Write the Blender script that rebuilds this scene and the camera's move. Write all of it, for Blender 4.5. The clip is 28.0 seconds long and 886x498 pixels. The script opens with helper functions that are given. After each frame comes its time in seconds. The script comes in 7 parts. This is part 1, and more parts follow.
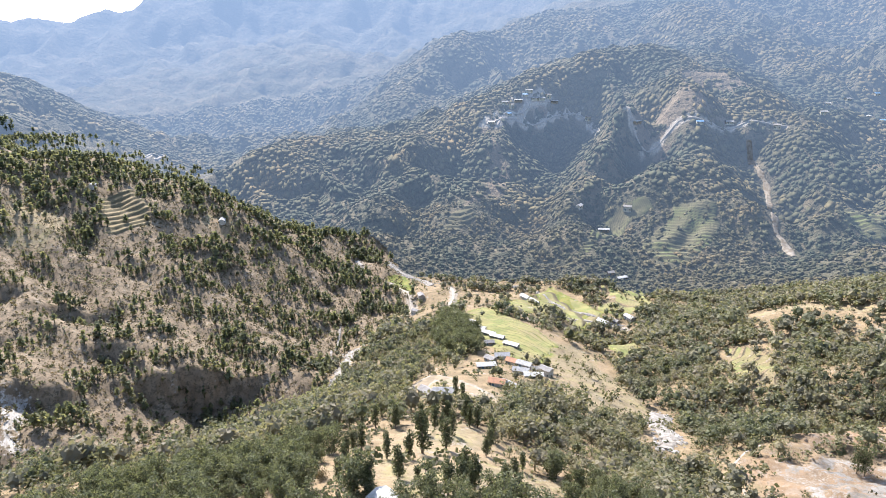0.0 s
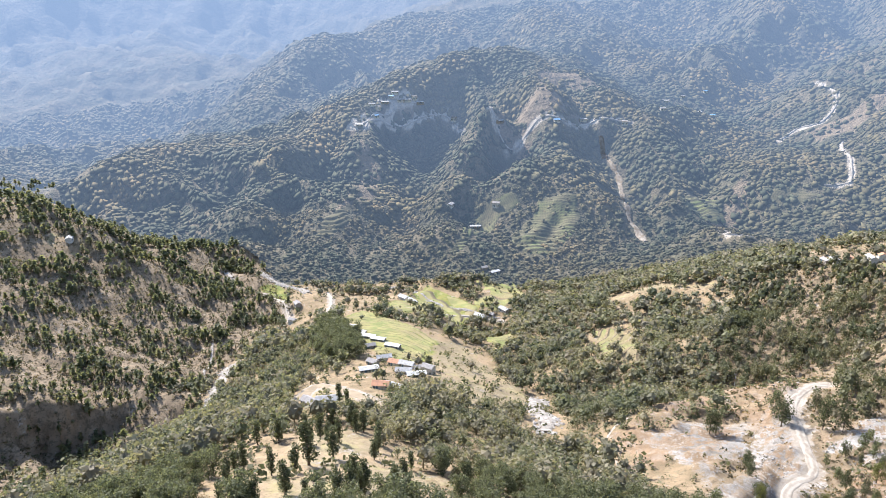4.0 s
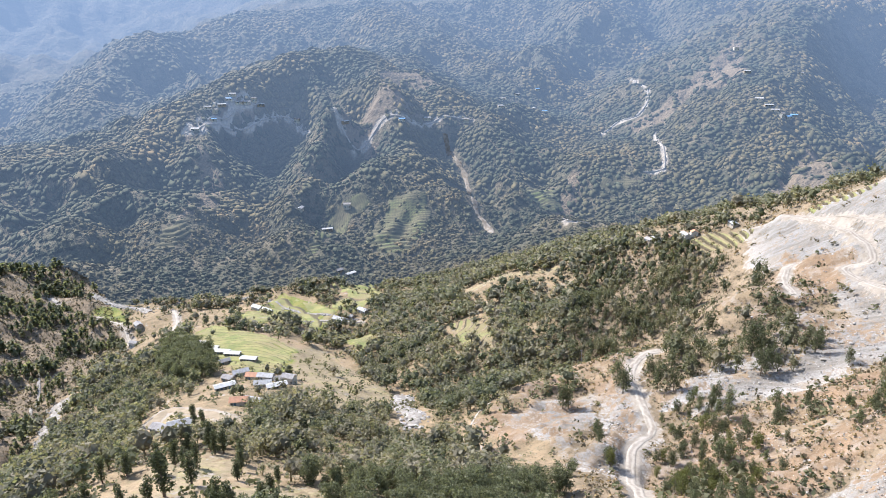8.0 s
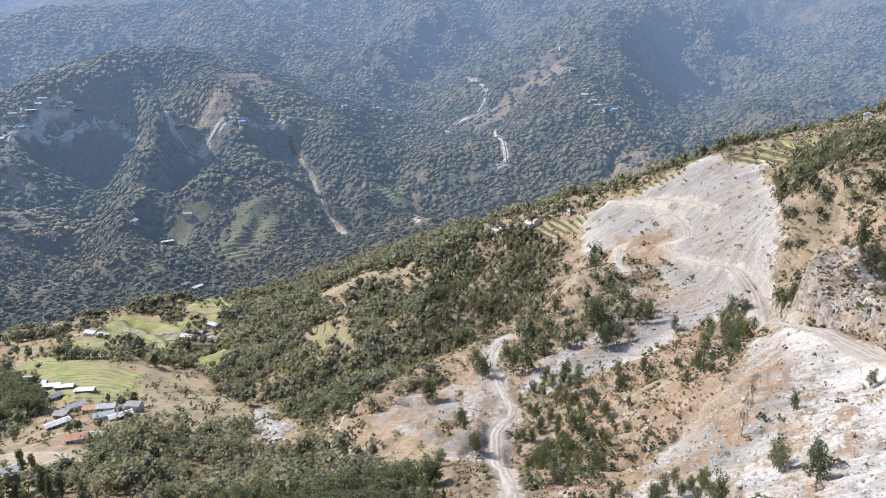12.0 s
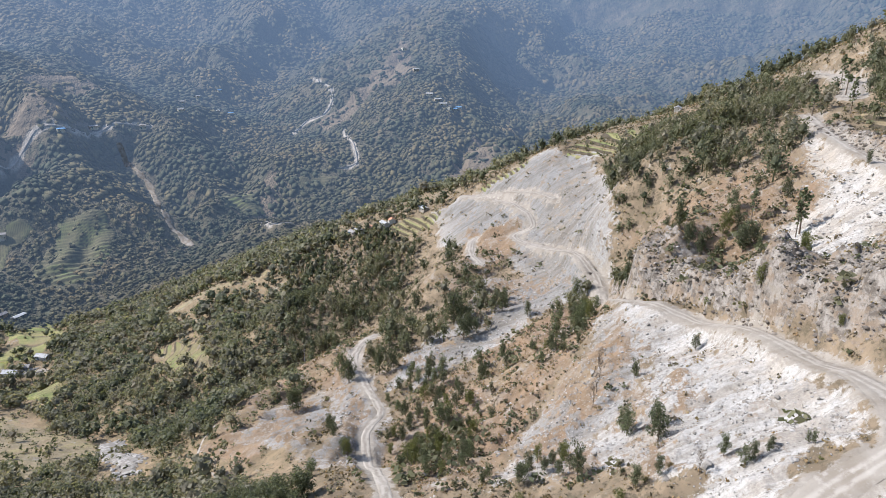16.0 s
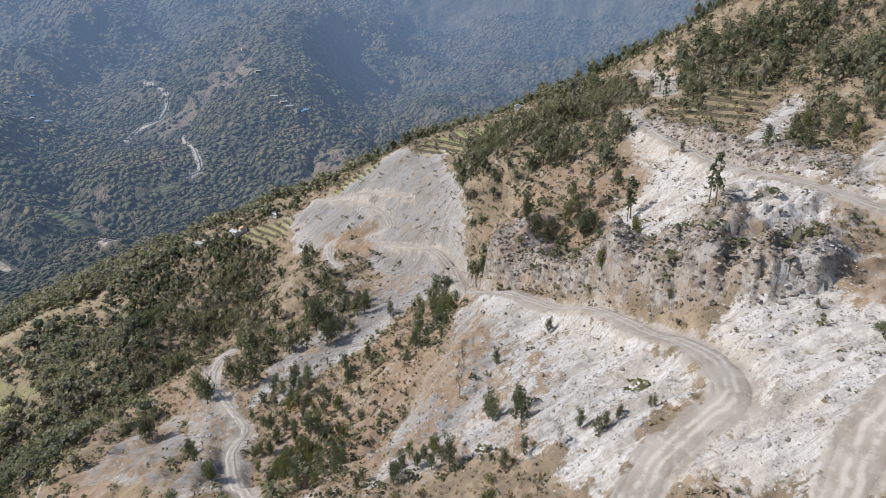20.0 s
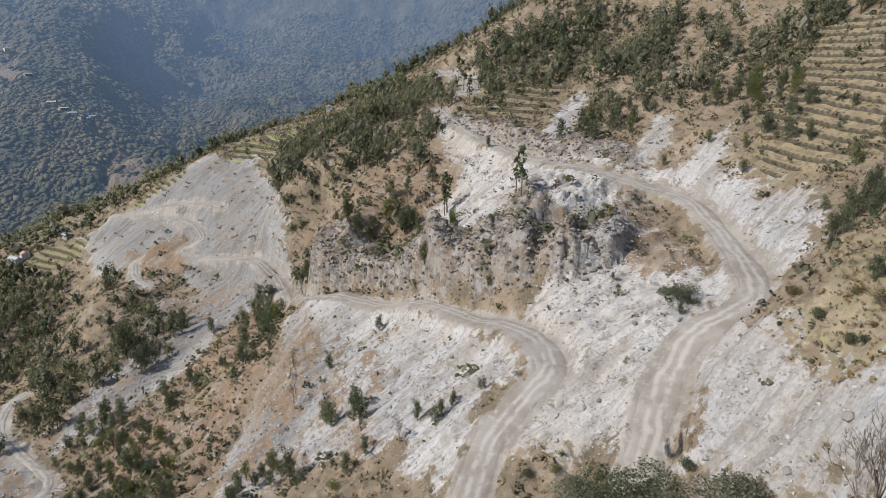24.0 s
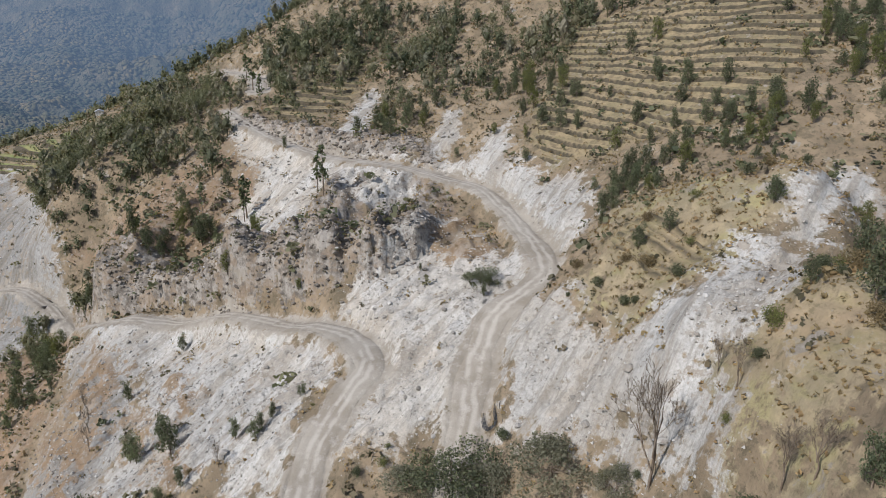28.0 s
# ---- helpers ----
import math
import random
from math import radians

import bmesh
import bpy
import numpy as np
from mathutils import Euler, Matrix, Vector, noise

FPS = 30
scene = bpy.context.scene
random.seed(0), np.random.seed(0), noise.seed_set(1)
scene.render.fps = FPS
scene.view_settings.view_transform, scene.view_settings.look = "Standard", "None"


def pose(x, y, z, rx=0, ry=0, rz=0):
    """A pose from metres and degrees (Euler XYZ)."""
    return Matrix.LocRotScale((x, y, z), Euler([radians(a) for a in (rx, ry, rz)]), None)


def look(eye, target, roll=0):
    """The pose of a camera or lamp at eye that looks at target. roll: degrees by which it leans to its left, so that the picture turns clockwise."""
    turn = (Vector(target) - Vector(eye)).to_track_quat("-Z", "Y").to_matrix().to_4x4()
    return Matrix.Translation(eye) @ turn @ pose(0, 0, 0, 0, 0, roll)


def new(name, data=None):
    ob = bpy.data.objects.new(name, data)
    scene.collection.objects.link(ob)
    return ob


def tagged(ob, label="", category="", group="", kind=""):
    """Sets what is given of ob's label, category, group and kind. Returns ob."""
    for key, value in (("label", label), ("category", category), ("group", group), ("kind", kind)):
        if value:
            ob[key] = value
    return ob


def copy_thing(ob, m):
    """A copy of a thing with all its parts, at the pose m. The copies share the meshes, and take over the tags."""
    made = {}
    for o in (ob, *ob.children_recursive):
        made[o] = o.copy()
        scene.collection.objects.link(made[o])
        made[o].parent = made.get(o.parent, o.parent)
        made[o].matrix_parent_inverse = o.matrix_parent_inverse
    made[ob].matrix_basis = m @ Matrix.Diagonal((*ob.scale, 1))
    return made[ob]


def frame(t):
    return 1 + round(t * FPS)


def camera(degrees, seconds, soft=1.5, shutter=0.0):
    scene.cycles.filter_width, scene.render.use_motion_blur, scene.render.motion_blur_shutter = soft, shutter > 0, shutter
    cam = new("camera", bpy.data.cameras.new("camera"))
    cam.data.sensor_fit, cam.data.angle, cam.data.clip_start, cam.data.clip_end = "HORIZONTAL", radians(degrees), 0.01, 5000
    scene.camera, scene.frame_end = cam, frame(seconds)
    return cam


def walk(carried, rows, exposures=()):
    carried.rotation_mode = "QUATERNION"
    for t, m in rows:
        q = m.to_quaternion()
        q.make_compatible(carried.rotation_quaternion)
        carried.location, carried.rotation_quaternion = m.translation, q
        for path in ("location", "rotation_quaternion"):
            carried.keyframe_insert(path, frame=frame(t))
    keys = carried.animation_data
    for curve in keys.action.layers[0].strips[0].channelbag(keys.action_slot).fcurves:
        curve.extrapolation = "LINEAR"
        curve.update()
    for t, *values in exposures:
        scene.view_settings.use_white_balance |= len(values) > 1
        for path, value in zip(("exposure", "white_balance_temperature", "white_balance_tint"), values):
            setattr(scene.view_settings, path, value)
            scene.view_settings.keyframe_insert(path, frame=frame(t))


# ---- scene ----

import itertools

EYE = (0.0, 0.0, 300.0)
cam = camera(69.95, 28.0, soft=0.95)
# The drone hovers in one place and turns clockwise: seconds, turn, tilt in degrees.
TURNS = [
    (0, 0.00, -17.39), (0.5, -0.52, -17.37), (1, -1.74, -17.34), (1.5, -3.42, -17.31), (2, -5.24, -17.29), (3, -8.57, -17.25),
    (3.5, -10.15, -17.23), (5.5, -16.85, -17.21), (6, -18.64, -17.21), (7, -22.09, -17.23), (8, -25.48, -17.21), (9, -28.93, -17.22),
    (10, -32.37, -17.22), (11, -35.77, -17.23), (12, -39.19, -17.23), (12.5, -40.85, -17.22), (14.5, -47.55, -17.21), (15, -49.30, -17.21),
    (16, -52.65, -17.23), (17, -55.87, -17.22), (18, -59.26, -17.20), (19, -62.66, -17.17), (20, -66.01, -17.14), (20.5, -67.74, -17.12),
    (22.5, -75.72, -17.10), (23, -78.10, -17.09), (24, -82.59, -17.09), (25, -87.14, -17.10), (26, -91.64, -17.15), (27, -96.17, -17.20),
    (28, -100.65, -17.23),
]
walk(cam, [(t, pose(*EYE, 90 + tilt, 0, turn)) for t, turn, tilt in TURNS],
     exposures=[(0, 1.52, 6540, 14), (3, 1.5, 6480, 14), (8, 1.3, 6280, 14), (12, 1.03, 6220, 14), (17, 0.7, 6180, 13), (22, 0.36, 6250, 12), (28, 0.22, 6250, 11)])

# ---- daylight: hazy sky, winter sun high to the front of the first view ----
SUN_TURN, SUN_HEIGHT = -28.0, 42.0      # degrees clockwise from +y, degrees above the horizon
world = bpy.data.worlds.new("sky")
scene.world = world
world.use_nodes = True
wn = world.node_tree.nodes
sky = wn.new("ShaderNodeTexSky")
sky.sky_type = 'NISHITA'
sky.sun_disc = False
sky.sun_elevation = radians(SUN_HEIGHT)
sky.sun_rotation = radians(SUN_TURN)
sky.altitude, sky.air_density, sky.dust_density, sky.ozone_density = 900, 1.3, 2.5, 1.2
wn["Background"].inputs["Strength"].default_value = 0.14
world.node_tree.links.new(sky.outputs[0], wn["Background"].inputs["Color"])
sun_data = bpy.data.lights.new("sun", 'SUN')
sun_data.energy, sun_data.angle, sun_data.color = 4.6, radians(0.6), (1.0, 0.96, 0.90)
sun_way = Vector((math.sin(radians(SUN_TURN)) * math.cos(radians(SUN_HEIGHT)),
                  math.cos(radians(SUN_TURN)) * math.cos(radians(SUN_HEIGHT)), math.sin(radians(SUN_HEIGHT))))
sun = new("sun", sun_data)
sun.matrix_world = look(Vector((0, 0, 900)) + sun_way * 100, Vector((0, 0, 900)))

# Ridge lines, stream lines and slope lines of the land: x, y, height in metres.
SKELETON = {
    "village_ridge": [(-8, 92, 226.6), (-5, 131, 208.2), (-1, 173, 190.8), (8, 235, 167.9), (25, 297, 146.6), (35, 371, 128.4), (11, 441, 110), (-7, 499, 92.8), (-21, 557, 77.2)],
    "ridge_root": [(30, -150, 285), (10, -60, 262), (0, 0, 243), (-4, 45, 234)],
    "west_shoulder": [(-115, 140, 193.6), (-101, 164, 174.8), (-90, 227, 143.7), (-78, 289, 118.1), (-56, 368, 105.7), (-40, 432, 95.3)],
    "west_stream": [(-330, 60, 120), (-170, 240, 110), (-81, 359, 82.1), (-76, 415, 81.1), (-71, 441, 79.4), (-26, 552, 70.7)],
    "main_river_low": [(-455, 1250, 70), (-345, 945, 67), (-225, 850, 68), (-130, 780, 69), (-60, 700, 69)],
    "main_river": [(-61, 685, 69), (-24, 582, 73.1), (38, 610, 65.2), (113, 639, 64), (165, 629, 67.7)],
    "east_stream": [(63, 563, 74.6), (100, 476, 89.7), (114, 407, 98.6), (108, 331, 110.7), (104, 273, 129.8), (98, 236, 142.7), (150, 215, 156), (125, 150, 178), (85, 80, 206), (58, 20, 226), (40, -30, 246)],
    "east_shoulder": [(64, 152, 178.6), (62, 188, 168.1), (70, 249, 148.7), (72, 336, 126.3), (64, 395, 117.1), (41, 446, 106.7)],
    "forest_spur": [(125, 473, 72.2), (180, 447, 103.7), (208, 420, 124.6), (239, 387, 146.5), (264, 361, 156), (280, 335, 173), (296, 305, 186.2), (317, 270, 200.6), (320, 225, 218.4)],
    "forest_face": [(202, 334, 132.2), (243, 296, 147.2), (153, 320, 127), (112, 310, 121.9), (274, 263, 173.3)],
    "upper_crest": [(328, 195, 230.4), (336, 179, 243.4), (355, 153, 252.6), (368, 124, 259.3), (360, 91, 271.6), (346, 62, 284.7), (333, 38, 288.9)],
    "hill_top": [(343, 36, 297.8), (344, 4, 319.9), (348, -16, 336.1), (334, -68, 354.1), (330, -80, 360), (300, -200, 350)],
    "scree_edge": [(79, 189, 160.2), (99, 192, 164.3), (128, 192, 169.4), (155, 188, 172.9), (176, 187, 176.2), (203, 185, 179.8), (231, 190, 185.8), (263, 196, 193.8)],
    "spur_gully": [(107, 252, 134.8), (145, 242, 139), (185, 233, 146.3), (222, 223, 158), (257, 224, 170.5)],
    "scree_upper": [(220, 176, 202), (266, 151, 211.6), (217, 90, 214.9), (159, 34, 233.3), (138, 12, 241.5), (125, 2, 246.1)],
    "scree_lower": [(163, 172, 180.6), (143, 136, 181.9), (110, 111, 183.2)],
    "scree_mid": [(177, 109, 197.2), (199, 93, 209.6), (141, 103, 192.3), (131, 73, 204.2), (135, 56, 216.6), (96, 27, 229.3)],
    "low_road_line": [(104, -7, 246.6), (89, 4, 240.8), (79, 8, 237)],
    "high_road_line": [(78, -18, 247), (94, -23, 252.1), (111, -42, 259.9), (138, -43, 260.5), (173, -33, 264.7), (185, -15, 267.3), (216, 12, 271.2), (247, 31, 276.6)],
    "slope_mid": [(166, 54, 234.5), (160, 28, 243.7), (149, 5, 252.5), (132, -14, 254.3)],
    "slope_under": [(242, 90, 256.1), (216, 47, 255.1), (200, 25, 254.9), (196, 66, 242.1)],
    "terrace_hill": [(244, -12, 282.3), (283, -37, 302.8), (173, -54, 278.8), (213, -73, 293.5), (155, -74, 286.4), (180, -97, 304.6)],
    "south_slope": [(97, -49, 271.8), (96, -69, 280.8), (75, -71, 284.4), (66, -53, 274.1), (61, -39, 266.7), (43, -42, 273.4), (50, -53, 279.4), (31, -36, 274.1), (55, -33, 253.7), (73, -15, 242.4), (73, -31, 253.1)],
    "south_hill": [(60, -70, 268), (190, -110, 318), (150, -220, 330), (60, -300, 330), (-150, -250, 300)],
    "far_valley_floor": [(-67, 661, 72.8), (8, 661, 64.7), (112, 643, 61.3), (188, 629, 57), (257, 634, 60), (367, 662, 71.9), (439, 672, 82.6), (487, 671, 90.5), (567, 752, 114.5), (648, 848, 137.3), (784, 962, 151.7)],
    "long_ridge": [(-364, 1001, 119.8), (-316, 1031, 144), (-248, 1063, 162.8), (-138, 1082, 157.5), (-61, 1084, 160.9), (15, 1078, 176.9), (82, 1091, 184.9)],
    "middle_crest": [(109, 1120, 200.2), (176, 1186, 240.7), (283, 1248, 287.1), (380, 1275, 310), (435, 1171, 271.8), (503, 1088, 241), (562, 963, 195.2), (587, 859, 158.2), (590, 792, 140.5)],
    "west_spur": [(80, 1038, 166), (49, 911, 118.8), (14, 825, 96.3), (-9, 732, 77)],
    "middle_spur_west": [(399, 1120, 248.7), (381, 978, 192.3), (300, 889, 150.8), (243, 848, 121.1), (163, 781, 89.8), (110, 698, 63.3)],
    "middle_spur_east": [(389, 864, 148.2), (407, 769, 113.2), (405, 678, 79.2)],
    "north_face": [(-245, 946, 88), (-144, 848, 70.1), (-61, 785, 71.9), (-28, 909, 104.8)],
    "side_spur": [(513, 691, 74.7), (587, 694, 101.2), (681, 700, 136.6), (848, 740, 201.3), (923, 732, 231.8), (1196, 871, 308.4), (1575, 1056, 416.6)],
    "side_hollow": [(686, 644, 110.1), (799, 584, 157.7), (771, 441, 155.9), (943, 509, 167), (1238, 603, 206.4)],
    "upper_mountain_foot": [(693, 969, 151.5), (912, 1124, 219.1), (1177, 1226, 289.5)],
    "upper_mountain": [(510, 1411, 291), (860, 1693, 348.9), (775, 1259, 229.8), (1189, 1605, 399.7), (1639, 1461, 440.6)],
    "upper_mountain_crest": [(916, 2210, 488.9), (1309, 2109, 595.4), (1697, 1940, 644.5), (1979, 1649, 653.5), (2196, 1346, 654.3), (2264, 1011, 619.7)],
    "right_mountain": [(1756, 955, 367.8), (1511, 659, 222.9), (1322, 447, 184.7), (1742, 452, 275.5), (1887, 220, 343.9), (1267, 268, 192.1)],
    "right_mountain_crest": [(2428, 868, 635.2), (2430, 488, 623.9), (2375, 164, 606.9), (2282, -100, 573.3)],
    "dark_peak_crest": [(-205, 1454, 112.3), (-95, 1716, 232.7), (-6, 1880, 315.8), (76, 1958, 354.2), (159, 1953, 316.4), (247, 2004, 349.1), (377, 2084, 400.7), (550, 2228, 453.1), (741, 2324, 524.3)],
    "dark_peak_foot": [(-320, 1373, 131.2), (-103, 1387, 139.2), (21, 1475, 179.9), (142, 1552, 226.2)],
    "left_hill_crest": [(-471, 677, 206.6), (-421, 690, 192.6), (-357, 705, 174.4), (-293, 714, 156.5), (-219, 718, 129), (-140, 703, 95.9), (-87, 688, 73.1)],
    "left_hill_back": [(-800, 480, 215), (-700, 150, 190)],
    "left_hill_face": [(-336, 496, 141.4), (-291, 532, 129.8), (-220, 537, 112.3), (-152, 560, 81.6), (-88, 558, 70.8)],
    "left_hill_low": [(-235, 319, 131.9), (-205, 356, 116.1), (-168, 375, 105.9), (-128, 386, 96.2), (-94, 369, 89)],
    "left_range": [(-996, 1377, 268.8), (-901, 1440, 231.5), (-807, 1435, 183.2), (-719, 1398, 144), (-619, 1330, 101.2)],
    "left_range_foot": [(-654, 935, 158.5), (-606, 1023, 140.7), (-577, 1281, 94.8), (-452, 1393, 86.8)],
    "hazy_range_crest": [(-1208, 2182, 122.4), (-1095, 2465, 178.6), (-961, 2575, 216.1), (-790, 2686, 265.7), (-441, 2816, 300.8), (-201, 2792, 248.2), (40, 2899, 258.2)],
    "hazy_range_foot": [(-763, 1779, 62.5), (-535, 1808, 66.5), (-310, 1913, 86.5)],
    "far_range_crest": [(-2499, 3372, 468.2), (-2309, 3505, 447.2), (-2022, 3678, 454.5), (-1849, 3711, 476.4), (-1717, 3824, 562.7), (-1510, 4012, 637.8), (-1308, 4087, 580.8), (-1150, 4133, 590.4), (-1016, 4164, 644.2), (-296, 4270, 712), (585, 4247, 637.9), (711, 4234, 547.8), (963, 4182, 574.2), (1395, 4051, 659.8)],
    "far_range_face": [(-1842, 2975, 257.1), (-1414, 2755, 168.9), (-1058, 3440, 389.7), (-684, 3633, 452.6), (-73, 3597, 422.5)],
    "middle_gully": [(273, 1158, 166), (208, 1039, 104), (161, 936, 76), (141, 828, 61), (127, 709, 56)],
    "middle_rib_west": [(299, 1007, 195), (250, 953, 157), (211, 896, 129), (173, 832, 107), (140, 742, 85)],
    "middle_rib_gully": [(351, 1053, 181), (303, 995, 129), (248, 922, 92), (199, 826, 75), (149, 715, 71)],
    "shoulder_gully": [(148, 1110, 151), (152, 1004, 110), (156, 937, 82)],
    "west_spur_gully": [(44, 1059, 153), (10, 985, 115), (-36, 899, 85), (-59, 798, 73)],
    "west_rib": [(-31, 1020, 162), (-53, 923, 133), (-72, 822, 102), (-79, 726, 86)],
    "west_rib_gully": [(-100, 1045, 154), (-112, 958, 118), (-116, 832, 92)],
    "landslide_gully": [(463, 953, 141), (454, 874, 103), (432, 789, 78), (402, 691, 70)],
    "east_rib": [(518, 925, 169), (499, 820, 130), (472, 731, 106), (442, 667, 92)],
    "east_rib_gully": [(607, 905, 132), (568, 805, 104), (506, 720, 88)],
    "cap_rib": [(393, 1113, 260), (377, 1044, 226)],
    "cap_hollow_west": [(344, 1212, 243), (298, 1157, 207)],
    "cap_hollow_east": [(461, 1097, 220), (460, 1021, 201)],
    "upper_ridge_west": [(644, 1894, 416), (693, 1715, 350), (714, 1543, 298), (726, 1381, 247), (719, 1259, 214)],
    "upper_gully_west": [(561, 1914, 350), (607, 1667, 302), (634, 1504, 265)],
    "upper_gully_mid": [(947, 1836, 364), (931, 1569, 276), (867, 1377, 224), (824, 1236, 212)],
    "upper_ridge_mid": [(1142, 1821, 409), (1106, 1606, 321), (1013, 1390, 256)],
    "upper_valley": [(1444, 1525, 355), (1234, 1383, 276), (1041, 1284, 224), (853, 1114, 177), (714, 946, 145)],
    "side_bowl": [(1546, 990, 305), (1358, 885, 245), (1219, 729, 201), (1091, 600, 179)],
    "right_ridge": [(2114, 608, 387), (1843, 637, 306), (1615, 648, 244), (1352, 626, 203)],
    "right_gully": [(2086, 950, 395), (1759, 859, 275), (1400, 704, 191), (1053, 605, 158)],
    "right_gully_east": [(2141, 382, 321), (1832, 417, 258), (1609, 444, 230), (1332, 471, 206)],
    "dark_peak_rib": [(-22, 1800, 253), (-68, 1599, 194), (-105, 1416, 139)],
    "dark_peak_gully": [(25, 1800, 238), (-20, 1620, 172), (-56, 1439, 128)],
    "dark_peak_rib_east": [(102, 1797, 268), (70, 1598, 221)],
    "dark_peak_hollow": [(173, 1872, 257), (137, 1644, 216)],
    "far_rim": [(-4500, 500, 200), (-3600, 3000, 100), (-1500, 4500, 150), (1000, 4700, 200), (3200, 3500, 400), (4600, 1000, 500), (4500, -1500, 400), (1500, -4500, 300), (-2500, -3800, 250)],
}

# ---- plan of what lies on the land: outlines and centre lines, x, y in metres ----
SCREE = {
    "grey_fan": [(312.7, 248.5), (320.6, 228), (336, 183.3), (326.4, 147.8), (277.6, 113.6), (229.6, 94), (215.9, 82.5), (208, 88.6), (205.9, 102.9), (171.7, 114.5), (157.4, 123.4), (151.9, 134.6), (198.9, 130.9), (227.6, 130.4), (253.1, 158.5), (270.1, 198.2)],
    "lower_road_bank": [(149.6, 170.1), (164.9, 168.5), (149.8, 145.7), (131.9, 124.1), (96.7, 99.7), (99.9, 126.1), (122.1, 136.7)],
    "big_bank": [(177.3, 68.2), (160.6, 41.6), (129.3, 8.5), (111.5, -0.8), (101.9, 0.6), (100.3, 6.6), (90.2, 8.2), (82.3, 8.8), (90.9, 19.3), (98.8, 15.4), (111.5, 25.4), (130.8, 37.3), (145.2, 27.9), (147.4, 39.3), (145.4, 49.4), (154.2, 56.7)],
    "road_cut": [(127, -1.4), (131.3, -7.8), (139.7, -15.1), (154.3, -29.9), (134.2, -33.9), (114.7, -41.8), (102.1, -31.2), (93.2, -23.9), (84.5, -20), (78.7, -16.2), (82.2, -8.2), (84.8, 0.2), (98.2, -5.2), (106.4, -10), (118.8, -1.1)],
    "corner_cut": [(178.8, -46.3), (181.4, -55), (162.2, -49.1), (135.1, -60.2), (122.4, -54.7), (111.9, -45.4), (117, -42.6), (146.1, -43.9), (169.5, -39.2)],
    "west_chute": [(240.9, -14.3), (245.7, -19.8), (211.4, -16.7), (192.6, -8.6), (199.5, -1.1), (213.1, -5.3)],
    "east_chute": [(192, -32.8), (203.4, -40.3), (199, -44.8), (188.3, -40.8), (181.2, -35.1), (182.8, -29.5)],
    "bank_over_road": [(223.3, 11.5), (203.3, -4.8), (186.5, -27.5), (175, -42), (164, -42.6), (181.9, -26.8), (195.7, -4.4), (212.3, 9.5)],
    "bank_under_road": [(236.1, 29.7), (209.7, 9.5), (194, -0), (181.6, 5.2), (158.3, 9.4), (164.5, 15.5), (185.5, 17.7), (194.4, 12.9), (213.5, 26.3), (229.9, 33.2)],
    "talus": [(103.3, -30.5), (91.4, -37.5), (81.6, -35.6), (71, -39), (69.2, -47.6), (71.1, -58.5), (89.1, -83.8), (88.3, -88.9), (83.5, -85.5), (63.7, -58), (54.9, -44.2), (57.4, -41.7), (57.2, -38.2), (48.3, -38.1), (46.3, -35.9), (56.4, -32.6), (65.8, -28.3), (75.3, -23.6), (87.3, -25.2)],
    "west_scar": [(-237.9, 302.6), (-234.4, 309.7), (-229.7, 308.5), (-219.5, 282), (-203, 263.1), (-211.6, 259.3)],
    "bank_foot": [(108.4, 33.3), (113.2, 29), (105.2, 20.2), (95.4, 19), (95.8, 25.7), (101.6, 32.9)],
    "rib_face": [(190.1, -2.5), (183.5, -10.4), (173.7, -6.5), (157.2, -4.2), (158.2, -2.1), (174.8, -3.5)],
    "fan_chute": [(228.6, 147.3), (221.5, 109.8), (204.8, 114.2), (186.2, 123.9), (165.9, 133), (151.6, 142.2), (169.1, 145.8), (189.9, 139.4)],
    "streak_bank": [(172.6, 70.7), (148.3, 46.8), (128.7, 43), (112.3, 47.8), (107.3, 56.6), (116.2, 69.1), (137.9, 67.1), (150.1, 65.8)],
    "lower_left_bank": [(104.3, 174.2), (133.7, 181.8), (148.5, 171.9), (126.1, 142.1), (99.9, 126.1)],
    "wall_chute": [(214.8, 12.1), (188.4, -6.1), (176.5, 2.1), (162.8, 9.6), (158.9, 17.9), (182.1, 31.7), (195.2, 29.8), (207.0, 21.8)],
    "east_ribs": [(188.4, -6.1), (177.0, -26.1), (165.5, -25.4), (150.9, -15.6), (160.7, -9.2), (178.8, -4.0)],
    "wall_foot": [(131.2, -1.3), (134.3, -11.4), (151.8, -24.3), (114.6, -21.1), (115.2, -11.3), (120.4, -3.6)],
    "mid_bank": [(148, 48.3), (142.3, 30.4), (115.3, 15.2), (97.7, 10.4), (97.3, 23.6), (103.5, 36.6), (99, 47.1), (94.9, 59.5), (116.3, 64.3), (112.3, 47.8), (128.7, 43)],
}
